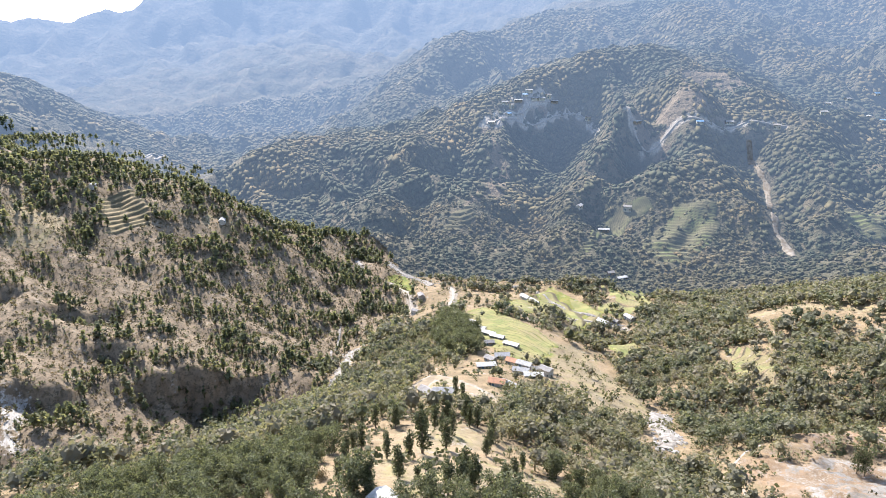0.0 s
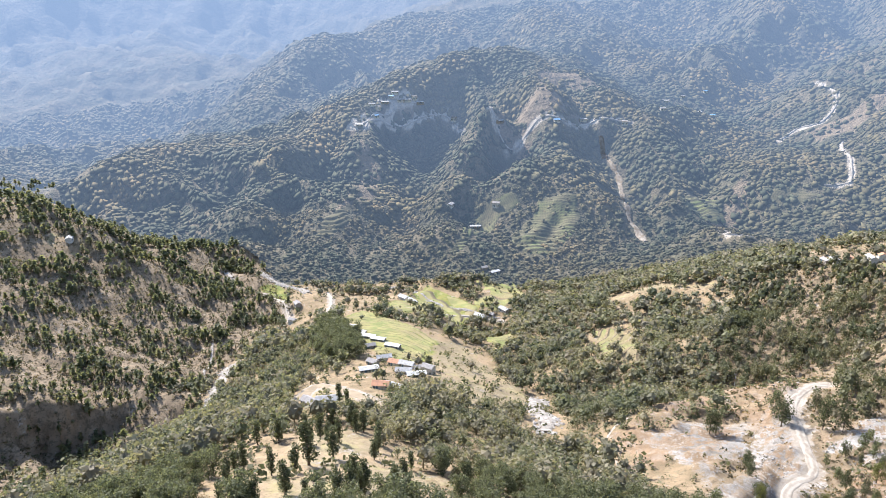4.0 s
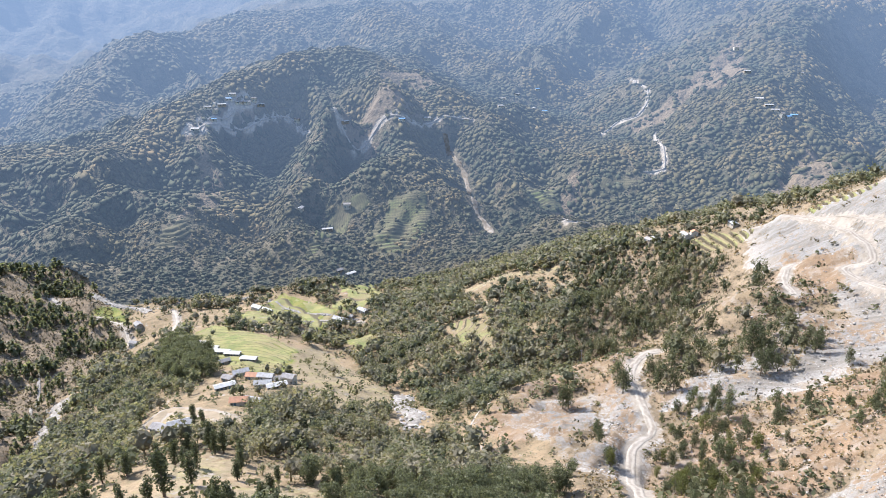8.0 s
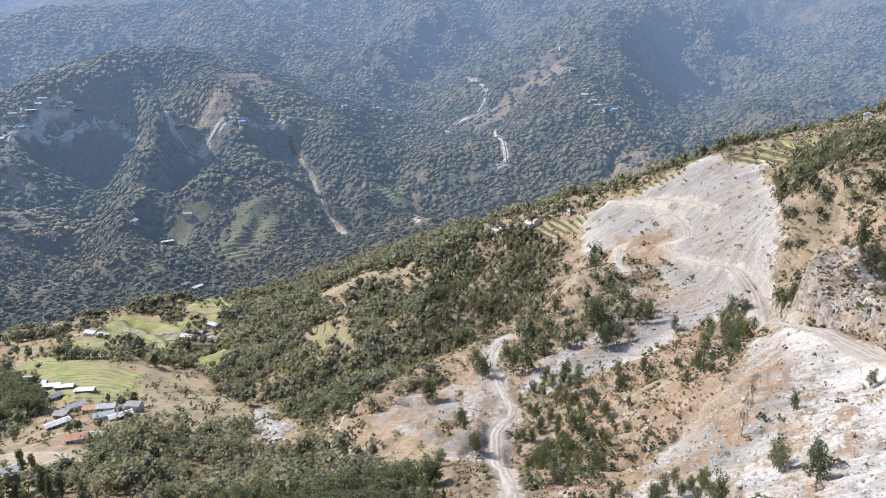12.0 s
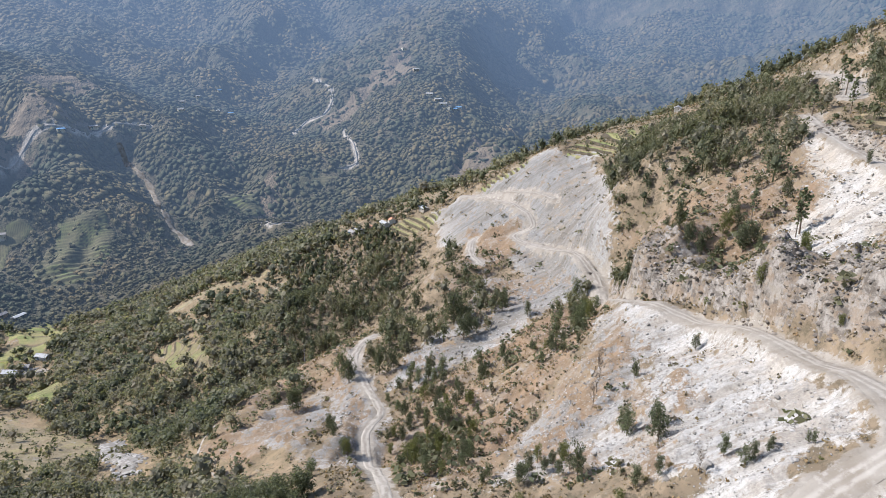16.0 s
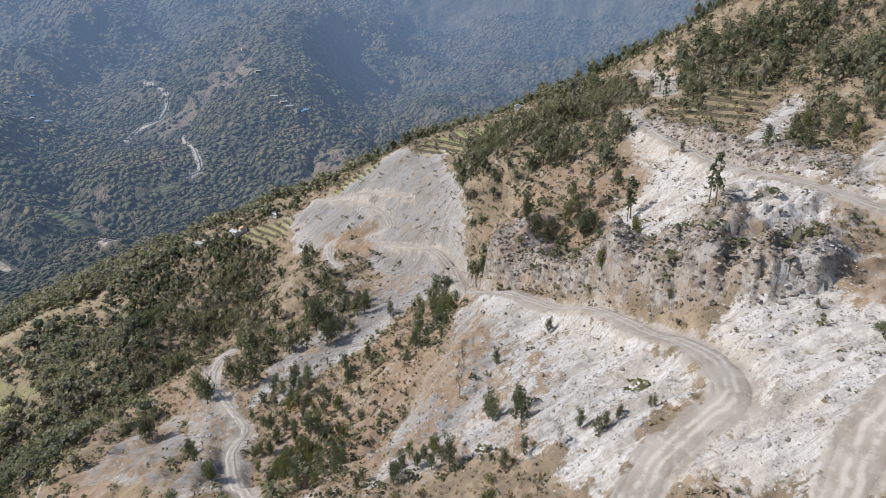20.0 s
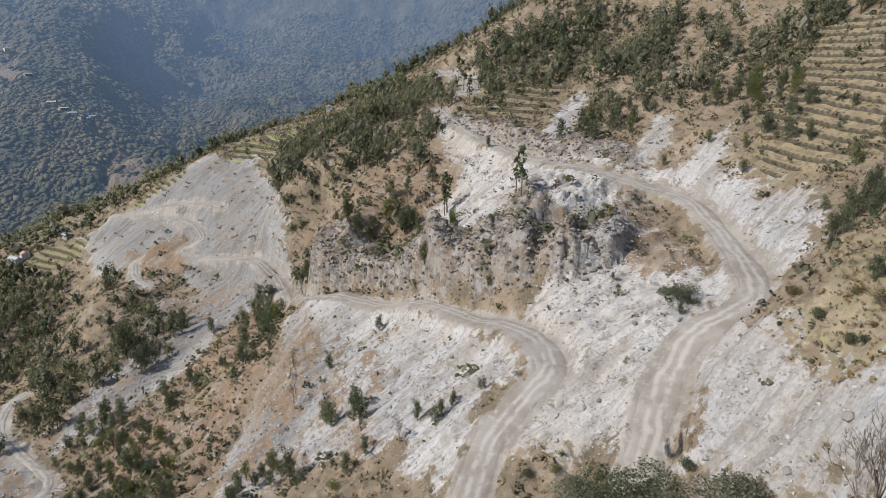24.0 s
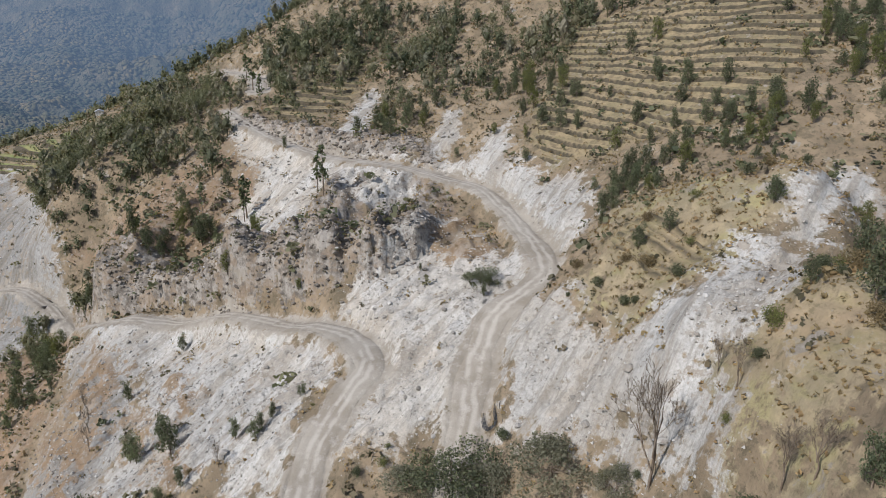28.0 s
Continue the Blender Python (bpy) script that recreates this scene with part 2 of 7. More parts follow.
EARTH = {
    "ledge_band": [(216.3, 85.1), (214, 74.1), (191.5, 54.8), (173.2, 24.9), (155.2, 8.7), (134.6, -6.8), (133.1, -1.6), (153, 22.8), (181.6, 45.9), (187.5, 69.7)],
    "fan_patch": [(279, 195.1), (276.7, 166.5), (254, 147), (220.5, 148.2), (203.7, 154.5), (210.6, 171.5), (229.5, 166.1)],
    "brown_shoulder": [(96.2, 181.2), (122.2, 190.9), (187.5, 227.8), (208.8, 216.4), (148.8, 161), (122.1, 149.8), (86.3, 143.7)],
    "brown_bank": [(154.7, 125.1), (183.1, 107.6), (205, 93.6), (200.8, 80.7), (158.8, 65.1), (136.3, 70.7), (98.5, 61.5), (93.8, 70.2), (93.4, 82.9), (131.7, 120.8)],
    "bank_tongue": [(147.5, 58.5), (150.6, 50), (142, 43.3), (111.6, 30.2), (96.3, 22.4), (99.4, 30.7), (126.6, 48.9)],
    "dead_tree_tongue": [(139.3, 38.9), (136, 32.9), (113.6, 27.1), (114.2, 32.1)],
    "orange_slope": [(223.8, 84.4), (226.9, 62.2), (230.6, 33), (211.4, 18.9), (191.5, 13.8), (176.5, 24.3), (187, 38.3), (184, 55.9)],
    "cut_face": [(159.1, 10.2), (186.2, 2.7), (185.3, -10.6), (175.9, -29.1), (157.6, -32), (136.9, -13.4), (132.6, -6.6), (137.3, 3.4), (153, 20)],
    "bank_soil": [(110.0, 63.4), (145.3, 66.9), (159.8, 60.3), (152.9, 50.2), (142.8, 51.1), (117.2, 50.9), (105.6, 39.5), (95.9, 42.6)],
    "orange_knoll": [(127.4, -19.1), (142.2, -25.5), (152.7, -34.7), (141.8, -32.3), (131.2, -37.7), (124.6, -31.5)],
}
TERRACE = {
    "forest_terraces": [(179, 363), (197, 344), (178, 290), (161, 274), (154, 300)],
    "upper_left_terraces": [(251.5, 20.6), (306.6, 0.6), (300.4, -19.5), (267.8, -19.1), (233.1, -6.1), (234.1, 13.8)],
    "hill_terraces": [(156.4, -54.1), (174.7, -57.5), (208.8, -80.6), (238.6, -93.2), (138.4, -122.8), (120.2, -103.6), (118.1, -82.6), (128.4, -72.7)],
    "bank_terraces": [(95.3, -44.7), (98, -50.7), (78.9, -53.1), (72.2, -51.6), (73, -46), (85.7, -44.1)],
    "golden_terraces": [(332.2, 167.2), (346.2, 163.4), (381.4, 135.4), (343.3, 110.7), (319, 133.7), (320.4, 154.1)],
    "lower_golden_terraces": [(325.2, 223.3), (339.3, 211.1), (332.8, 187.2), (321.8, 183.3), (319, 211.2)],
    "spur_terraces": [(301.4, 280.6), (316.5, 270.8), (313.7, 237.7), (300.6, 238.8), (294.5, 259.3)],
}
GRASS = {
    "golden_bank": [(93.8, -38.8), (92.7, -43.5), (112.3, -56.6), (104, -63.1), (77.9, -60.4), (91.4, -84.5), (71.4, -59.5), (70.5, -49.1), (71.9, -39.5), (83.6, -37.2)],
    "near_bank": [(57.1, -41.6), (54.6, -44.1), (61.8, -56.4), (66.9, -65.5), (76.4, -81), (29.4, -35.4), (35.6, -35.2), (43.2, -36.3), (48.3, -38.1), (56.5, -38.4)],
    "village_shoulder": [(-6.3, 92.7), (-24.2, 102.6), (-19, 127.5), (-4.2, 172.2), (9.4, 164.5), (15.5, 128), (30.9, 118.2)],
    "bare_flank": [(55.8, 393.2), (84.2, 398.3), (106, 367.6), (97.5, 269.3), (72.7, 225.1), (58.8, 226), (51.7, 256.5), (51.4, 294)],
    "ridge_track": [(-14.9, 232.7), (-6.2, 258.3), (10.9, 236.3), (19.6, 202.1), (3.2, 199.4)],
    "pine_meadow": [(-395.9, 556), (-383.3, 582.8), (-333.5, 544.1), (-328.8, 508.9), (-362.7, 496.9)],
    "brown_meadow": [(-250.8, 624), (-237.5, 651.9), (-206.8, 632.9), (-227, 606.8)],
    "spur_top": [(212.9, 410.1), (241, 390.1), (263.9, 361.1), (258.3, 356.5), (233.1, 377), (213.2, 392.3)],
}
FIELD = {
    "village_field": [(13.3, 443.7), (35.4, 484), (60.3, 426), (73.2, 371.1), (52.6, 301.5), (34.4, 299.8), (22.5, 348.5)],
    "river_meadow": [(-58.9, 629.3), (-38.9, 641.5), (-27.1, 580.8), (-40.8, 578.1)],
    "valley_fields": [(57.1, 530.4), (110.7, 607.2), (149.4, 539.9), (115.1, 490.1), (57, 462.1)],
    "stream_field": [(119.6, 421.5), (154.2, 472.2), (141.2, 406.6), (119.4, 380.4)],
}
FARTERRACE = {
    "forest_terraces": [(179, 363), (197, 344), (178, 290), (161, 274), (154, 300)],
    "wide_terraces": [(299.6, 807.1), (349.2, 786.9), (345.1, 748.5), (308.7, 708.7), (276.4, 680.4), (239.1, 694.4), (246.3, 764.7), (284.8, 778.0)],
    "west_terraces": [(10.6, 828.4), (37.7, 860.1), (49.0, 831.3), (20.4, 786.8), (-4.4, 785.0)],
    "gully_terraces": [(237.8, 836.7), (267.3, 823.0), (279.9, 800.3), (246.7, 795.3), (205.3, 757.7), (169.0, 703.2), (157.4, 711.6), (216.7, 819.6)],
    "green_terraces": [(164.3, 611), (214, 638.7), (201.3, 542.5), (171, 521.9), (145, 543.6)],
    "valley_terraces": [(515.4, 791.1), (550.7, 766.9), (538.6, 720.1), (497.8, 713.3), (474.2, 729.2)],
    "side_terraces": [(601.1, 732.3), (643.2, 722.2), (650.9, 693.6), (598.9, 702.3), (587.2, 726.1)],
    "pine_hill_terraces": [(-345.1, 615.4), (-319.8, 644.7), (-285.5, 608.2), (-280.9, 587.8), (-306.1, 552)],
    "upper_terraces": [(924.1, 677.8), (972, 664.9), (981.7, 631.9), (927.9, 649.7)],
}
WOODS = {
    "upper_wood": [(334.1, 123.5), (352.2, 87.3), (343.7, 51.1), (245.3, 32.6), (236.8, 38), (231.1, 58.7), (233.7, 84.1), (233.5, 96.2), (286.6, 121.5)],
    "top_wood": [(318.5, 26.6), (327.6, 3.7), (322, -15), (282.2, -55.2), (239.4, -54), (238.5, -36.2), (266.9, -20), (257.2, -1.9), (251.2, 17.8)],
    "terrace_wood": [(236.4, -57.3), (243.6, -72.1), (220.9, -88.8), (200, -77), (195.1, -59.8), (197.1, -52.3)],
    "gully_wood": [(228.4, -17.6), (230.9, -27.5), (201.9, -26.4), (194.1, -20.5), (202.9, -14.2)],
    "bank_wood": [(137.8, 123.7), (153.9, 119.4), (136.9, 93.6), (105.6, 73.9), (94.7, 80.6), (123.4, 113.6)],
    "fan_wood": [(163.9, 163.8), (198.6, 175.8), (203.5, 157), (204.1, 133.8), (194.9, 122.4), (185.2, 137.5), (166.3, 145.2), (154.1, 146)],
    "clump_wood": [(156.5, 80.8), (205.5, 98.5), (214.8, 92.5), (165, 67), (148.7, 68.8)],
    "foot_wood": [(91.6, 74.8), (98.9, 64.7), (111.2, 57.3), (115.5, 48.4), (99.9, 38), (92.5, 47.3)],
    "bank_edge_wood": [(206, 155.2), (215.4, 140.9), (204, 123.9), (180.9, 118.1), (181.8, 136.6)],
    "low_bank_wood": [(158.2, 139.8), (165, 127.3), (139.2, 92), (108, 72.1), (96.4, 73.6), (95.8, 86.7), (132.4, 122.3)],
    "slope_wood": [(193.8, 57.9), (195.9, 36), (183.3, 34), (186.4, 49.1)],
    "cut_wood": [(202.7, 44.7), (177.2, 19.4), (159.7, 17.6), (179.6, 33.4)],
    "talus_wood": [(127.4, -57.3), (123.7, -65.4), (109.4, -70.6), (100.3, -61), (100.7, -52)],
    "far_bank_wood": [(116.4, -77), (116.6, -93.5), (107, -96.1), (99.5, -83.9), (98.8, -70.4)],
    "south_wood": [(143.8, -119.6), (134.4, -128.1), (107.9, -106.3), (113.7, -99.9)],
    "edge_wood": [(67.5, -65.9), (80.1, -84.2), (43.9, -48.2), (47.8, -49)],
}
FOREST = {
    "west_flank": [(-94, 118), (-72, 123), (-62, 157), (-61, 269), (-49, 366), (-34, 417), (-18, 289), (-24, 205), (-26, 111), (-27, 88), (-80, 84)],
    "east_flank": [(19, 205), (44, 248), (69, 246), (73, 203), (84, 163), (80, 105), (44, 92), (34, 130), (14, 148)],
    "knoll_wood": [(-35, 339), (-11, 468), (12, 407), (8, 319), (-1, 266), (-25, 261)],
    "spur_forest": [(108.3, 379.6), (185.9, 471.3), (218.7, 430.6), (267.6, 359.9), (296.7, 296.7), (292.6, 257.5), (271.9, 229.2), (237, 216.9), (210, 231.3), (152.5, 243.1), (95.5, 203.4), (97.4, 271.6)],
    "lower_forest": [(191.2, 576.9), (285.9, 623.2), (394.2, 610.7), (292.5, 323.4), (304, 270.8), (282.8, 232.4), (262.1, 235.3), (219.6, 230.9), (148, 197.6), (105.1, 187.4), (86, 211.4), (69.3, 238.1)],
}
CLEAR = {
    "terrace_front": [(330, 170), (382, 135), (344, 110), (296, 118), (296, 152)],
    "spur_strip": [(212, 412), (243, 392), (268, 360), (250, 345), (222, 372), (204, 395)],
    "shoulder": [(79, 182), (109, 190), (171, 238), (200, 228), (222, 226), (188, 175), (163, 157), (130, 133), (91, 150)],
    "road_foot": [(88, 151), (122, 165), (151, 163), (142, 134), (122, 114), (85, 112)],
}
VILLAGE_KNOLL = [(-6.8, 367.4), (-3.9, 442.5), (6.8, 440.8), (21.7, 365.4), (20.3, 311.6), (1.8, 303.9)]
BARE = {
    "spur_scar": [(360.5, 990.7), (373.2, 980.2), (346.3, 978.6), (267.6, 856.2), (249.6, 856.8), (267.4, 936.2), (326.4, 996.7)],
    "brown_cap": [(414.2, 1171.0), (452.5, 1180.9), (556.5, 1179.4), (522.8, 1085.1), (459.5, 1140.4), (389.4, 1042.1)],
    "road_scar": [(289.9, 1013.5), (362.0, 1073.2), (425.0, 1021.9), (477.7, 1014.2), (457.5, 1004.7), (364.6, 992.0), (293.8, 1006.8)],
    "mountain_village": [(58.9, 1096.7), (95.0, 1131.6), (116.9, 1156.2), (154.4, 1179.1), (206.8, 1180.4), (177.8, 1154.4), (141.6, 1144.4), (107.2, 1093.1), (72.3, 1076.4)],
    "west_spur_scar": [(62.9, 1077.0), (87.9, 1031.7), (107.5, 988.0), (87.8, 911.3), (44.1, 862.0), (11.9, 801.2), (4.5, 813.7), (54.4, 909.3), (76.7, 990.9)],
    "side_crest": [(817.1, 938), (915.1, 907), (1201.4, 1035.4), (1001.4, 824.7), (913.1, 861.4), (802.1, 875)],
    "side_valley": [(533.9, 739.1), (588.5, 773.4), (597.5, 759.9), (568.8, 734.6), (483.2, 648.8)],
    "side_slope_scar": [(758.1, 570.4), (924.1, 625.2), (841.9, 539.5), (378.8, 261.3)],
    "bare_flank": [(48, 427.7), (87, 412.2), (108, 368.3), (99.1, 265.9), (72.7, 217.2), (56.8, 217.4), (50.5, 250.3), (51.4, 294)],
    "houses_ground": [(-10.8, 245.1), (5.5, 354.3), (19.4, 436.7), (51.6, 361.7), (54.4, 278.3), (43.8, 248.3), (19.6, 202.1), (3.4, 211.6)],
    "river_flat": [(-58.1, 656.8), (9.5, 621.8), (70.4, 639.1), (125, 607.9), (150.5, 526.7), (92.3, 545.3), (36.2, 495.5), (-20.2, 474.7), (-37.4, 567.5)],
}
ROADS = {
    "lower_track": [(89.7, 85.8), (117.5, 119.2), (127, 126.3), (138.1, 132.1), (150.1, 150.8), (160.4, 167.3), (175.1, 176.2), (181.7, 175.7)],
    "middle_road": [(78.3, 6.3), (88, 3.9), (96.6, -1.6), (102, -5.9), (110.8, -4.3), (125.1, 4.3), (155.1, 32.4), (172.7, 61.6), (216.3, 90.6), (222.3, 98), (247.5, 125.7), (260.8, 151.7)],
    "fan_road": [(212.2, 87.9), (221.1, 95.6), (242.7, 120.3), (263.8, 156.2), (275.6, 153.2), (292.2, 173.4), (309.5, 203.3), (320.3, 227.4)],
    "fan_branch": [(320.3, 227.4), (309.7, 191.6), (297.6, 162.5), (287.8, 147.1)],
    "upper_road": [(73.6, -16.4), (78.5, -17.8), (87.5, -21.3), (98.8, -27.9), (108.9, -40.4), (130.1, -43.2), (151.4, -42.5), (168.1, -36.2), (183.9, -18.1), (198.8, -1.8), (218.1, 13.6), (242.6, 29.1), (258.2, 35.4)],
    "spoil_loop": [(231.3, 154.9), (245.4, 169.4), (263.9, 182.1), (268.3, 181.5)],
    "top_hairpin": [(272.4, 25.2), (299.3, 26.9), (330.9, 36.3), (343.1, 48)],
    "mountain_road": [(75.0, 1090.1), (119.2, 1120.5), (176.5, 1139.6), (259.7, 1176.2), (298.6, 1011.0), (368.1, 1005.3), (404.0, 985.5), (474.7, 1006.1), (528.5, 988.7)],
    "mountain_village_road": [(89.9, 1083.4), (109.8, 1130.2), (130.6, 1136.8), (152.3, 1155.0), (143.3, 1168.3), (173.8, 1167.2), (195.4, 1173.0)],
    "side_valley_road": [(463.8, 645.1), (479.9, 637.9), (453.1, 606.9), (491.3, 611.6)],
    "side_hill_road": [(810.9, 843.8), (705.5, 708.7), (687.5, 702.2), (666.9, 711)],
    "side_crest_road": [(1005.8, 1137.1), (906, 972.4), (857.6, 942.7), (827.3, 966.1), (789.9, 954.8)],
    "valley_road": [(-23.7, 500.8), (-29.5, 549.7), (-35.1, 576.1), (-54.7, 613)],
    "valley_road_east": [(5, 472.7), (10, 552.8), (8, 600.3)],
    "lower_valley_road": [(71, 447.5), (56, 484.5), (89.6, 500.7), (122.8, 520.8), (159.9, 505.1)],
    "far_left_road": [(-567.2, 1201.1), (-570, 1245.5), (-554.2, 1257.7), (-549.7, 1207.5)],
    "footpath": [(85.5, 148.7), (89.4, 157.3), (94.4, 175.9), (103.9, 187.2), (112.7, 192.5)],
    "west_track": [(-88.7, 655.3), (-94.8, 666)],
    "ridge_track": [(-11.2, 228.6), (-3.5, 246.9), (8.3, 229.8), (14.3, 215.5), (19.6, 202.1)],
}
STREAMS = {
    "west_stream": [(-67.3, 300.2), (-65.9, 313.8), (-69.4, 374.4), (-68.5, 402.2), (-67.7, 442)],
    "west_branch": [(-80.7, 421.1), (-84.3, 430.7), (-85.8, 477.4), (-89.5, 510.3)],
    "river": [(-60.1, 666.8), (-48.5, 651), (-38.7, 637.7), (-23.3, 629.3), (-10.9, 602.1)],
    "river_east": [(62.3, 617.1), (84.9, 609.6), (109.7, 554), (140.9, 528.7), (157, 513)],
    "east_stream": [(83, 203), (89.8, 217.4), (99.2, 254.7), (106, 269.8)],
    "landslide": [(469.4, 977.5), (463.3, 923.0), (459.2, 878.5), (406.1, 749.2), (403.5, 721.2), (402.5, 690.5)],
}
POLES = {
    "line_one": [(126, 267.9), (154.2, 251.8), (188, 231.7)],
}

# single trees: x, y, height in metres
BARE_TREE_SPOTS = [(52.6, -32.4, 16.2), (49.6, -38.9, 6), (37.8, -35.2, 7), (35.2, -35.6, 6.1), (54.1, -39.9, 4.9), (133.5, 54.3, 6.6), (142.8, 57.8, 6.5), (95.1, 20.1, 5), (128.4, 52.8, 7.6), (139.5, 56.1, 6.4)]
BUSH_SPOTS = [(71.2, -14.6, 8.3), (73.7, -8.7, 5.3), (68.1, -19.3, 5.9), (63, -25.5, 7.2), (55.8, -30.5, 4.5), (113.5, -28.8, 4.7)]
OAK_TREE_SPOTS = [(45.2, -48.3, 9.8), (30, -35, 6.6), (86.1, -46.9, 5.8), (83.7, -50.3, 5.7), (74.3, -59.7, 5.5), (139.7, -84.2, 9.2), (129.9, -87.8, 8.1), (105.3, -72.5, 5.5), (111.7, -54.1, 7.2), (112.9, -53, 7.2), (97.3, 14.1, 5.5), (99.1, 11.2, 3.3), (101.8, 6.5, 3.3), (125.9, -18.8, 2.8), (108.6, -28.2, 3.6), (111.1, -30, 3.9), (115.8, 40.6, 8.4), (115.2, 33.6, 9.2), (100.1, 43.2, 10.7), (95.6, 26.5, 6.3), (94.2, 29.8, 6.3), (177.2, 79.5, 13.9), (168.6, 83.4, 15.6), (189.1, 138.9, 21.7)]
OAK_TREE_SPOTS_MORE = [(179.8, 127.3, 13.8), (196.1, 164.5, 15.6), (207.6, 95.3, 13.9), (190.3, 52.6, 8.7), (196.8, 42.7, 8.8), (176.4, 20.1, 7.8), (210.6, 12.2, 6), (161.5, -62.1, 8.2), (158.9, -51.9, 5.6), (149.4, 159, 16.4), (130.5, 169.6, 15.2), (156.2, 149.3, 16.2), (158.8, 144.4, 13.7), (111.3, 121.6, 8.5), (121, 139.3, 7.2), (94.9, 117.3, 6.1), (113.5, 38.8, 9.3), (110.4, 31.5, 11.4), (99.4, 17.6, 6.2), (97.9, 13, 5.5), (100.4, 11.1, 3.1), (101.8, 5.8, 3.5), (188.7, 36.7, 13.2), (192.9, 56.3, 12.8)]
OAK_TREE_SPOTS_MORE_MORE = [(183.3, 127.9, 13.9), (198, 121.8, 11.9), (196.8, 109.6, 9.2), (163.7, 160.9, 10.9), (113.9, 129.1, 7.8), (110.4, 119.7, 8.4), (91.3, 113.5, 6.8), (132.2, 168.4, 14.1), (151.6, 165.2, 14.4), (151.9, 199, 8), (189.2, 135, 14.4), (202.2, 127.9, 9.7), (207.9, 126.9, 8.6)]
PINE_TREE_SPOTS = [(176.5, 2.2, 11), (246.5, -26, 14), (189.1, 24.2, 10.2), (257.6, 34.2, 11), (254.4, 22.5, 12), (300.6, 31.7, 11.4), (172.4, 0.7, 14.1), (190.5, 23.7, 13), (199, 37.4, 9.8), (277.4, 27.2, 13.1)]
LOPPED_TREE_SPOTS = [(-12.7, 92.8, 6.7), (-4.8, 127.4, 11.7), (0.8, 132.3, 9.1), (3.3, 99.1, 7.1), (6.1, 102.4, 8), (-8.5, 102.3, 7.3), (-27.7, 97.1, 6.5), (12.8, 108.8, 6.5), (-12.4, 119.8, 6.9), (-7.5, 122, 7.1), (-2.3, 157.1, 7.9), (-24.9, 105.9, 6.3), (15.8, 118.8, 5.6), (-20, 109.7, 5.8), (-19, 127.5, 7.4), (0.7, 106.4, 5), (-19.1, 98, 5.9), (-4.6, 98.3, 4.1), (10.6, 133.7, 6.2), (-13.4, 155.4, 7.9), (-19.1, 156.3, 7.9), (7.1, 170.7, 9.5), (10.3, 165.2, 8.3)]

# houses: x, y
VILLAGE_HOUSES = [(19, 400.1), (23.5, 377.3), (27.9, 357.4), (32.6, 347.6), (39.3, 331.2), (24.4, 294.3), (31, 301.8), (35.9, 292), (41.1, 287.5), (46.6, 282.2), (50.4, 277.8), (37.3, 271.9), (42.3, 264.7), (-6.2, 210.9), (0.2, 207.8), (22.7, 235.8), (27.8, 234.8), (26.4, 332.3), (-23.5, 497.8), (6.6, 426.9), (20.5, 271.2), (-8.0, 86.0)]
VALLEY_HOUSES = [(141.8, 515.8), (153, 520.3), (84.9, 549), (78.5, 561.6), (187.7, 669.6), (197.4, 658.4), (168, 525.8), (-20.7, 554.5)]
MOUNTAIN_HOUSES = [(109.2, 1148.0), (121.0, 1143.8), (134.2, 1157.3), (148.6, 1170.7), (164.4, 1165.5), (177.0, 1166.7), (190.2, 1173.9), (201.0, 1175.1), (114.4, 1123.9), (155.2, 1175.9), (82.8, 1092.4), (264.2, 1172.0), (306.9, 1014.2), (391.3, 978.9), (450.7, 1010.9), (184.4, 834.2), (245.0, 818.5), (212.7, 807.3), (837.2, 1255.8), (764.9, 1225.9), (712.4, 1202.4), (516.0, 988.8), (697.2, 1055.3), (787.2, 1149), (611.4, 1037.6), (912.1, 695.6), (915.2, 684.5), (913.6, 709.3), (932.9, 685.8), (918.3, 731.2), (1097.1, 794.1), (1131, 973.3), (1001, 831.6), (944.7, 685.9)]
ROADSIDE_HOUSES = [(298.7, 299.6), (302.4, 292.2), (306.5, 283.8), (310.5, 281.1), (320.9, 261.3), (296.5, 304.7), (401.7, 125.8)]
PINEHILL_HOUSES = [(-349.9, 621.1), (-229.2, 636.1)]
PIPE_SPOT = (77.9, -21.7)


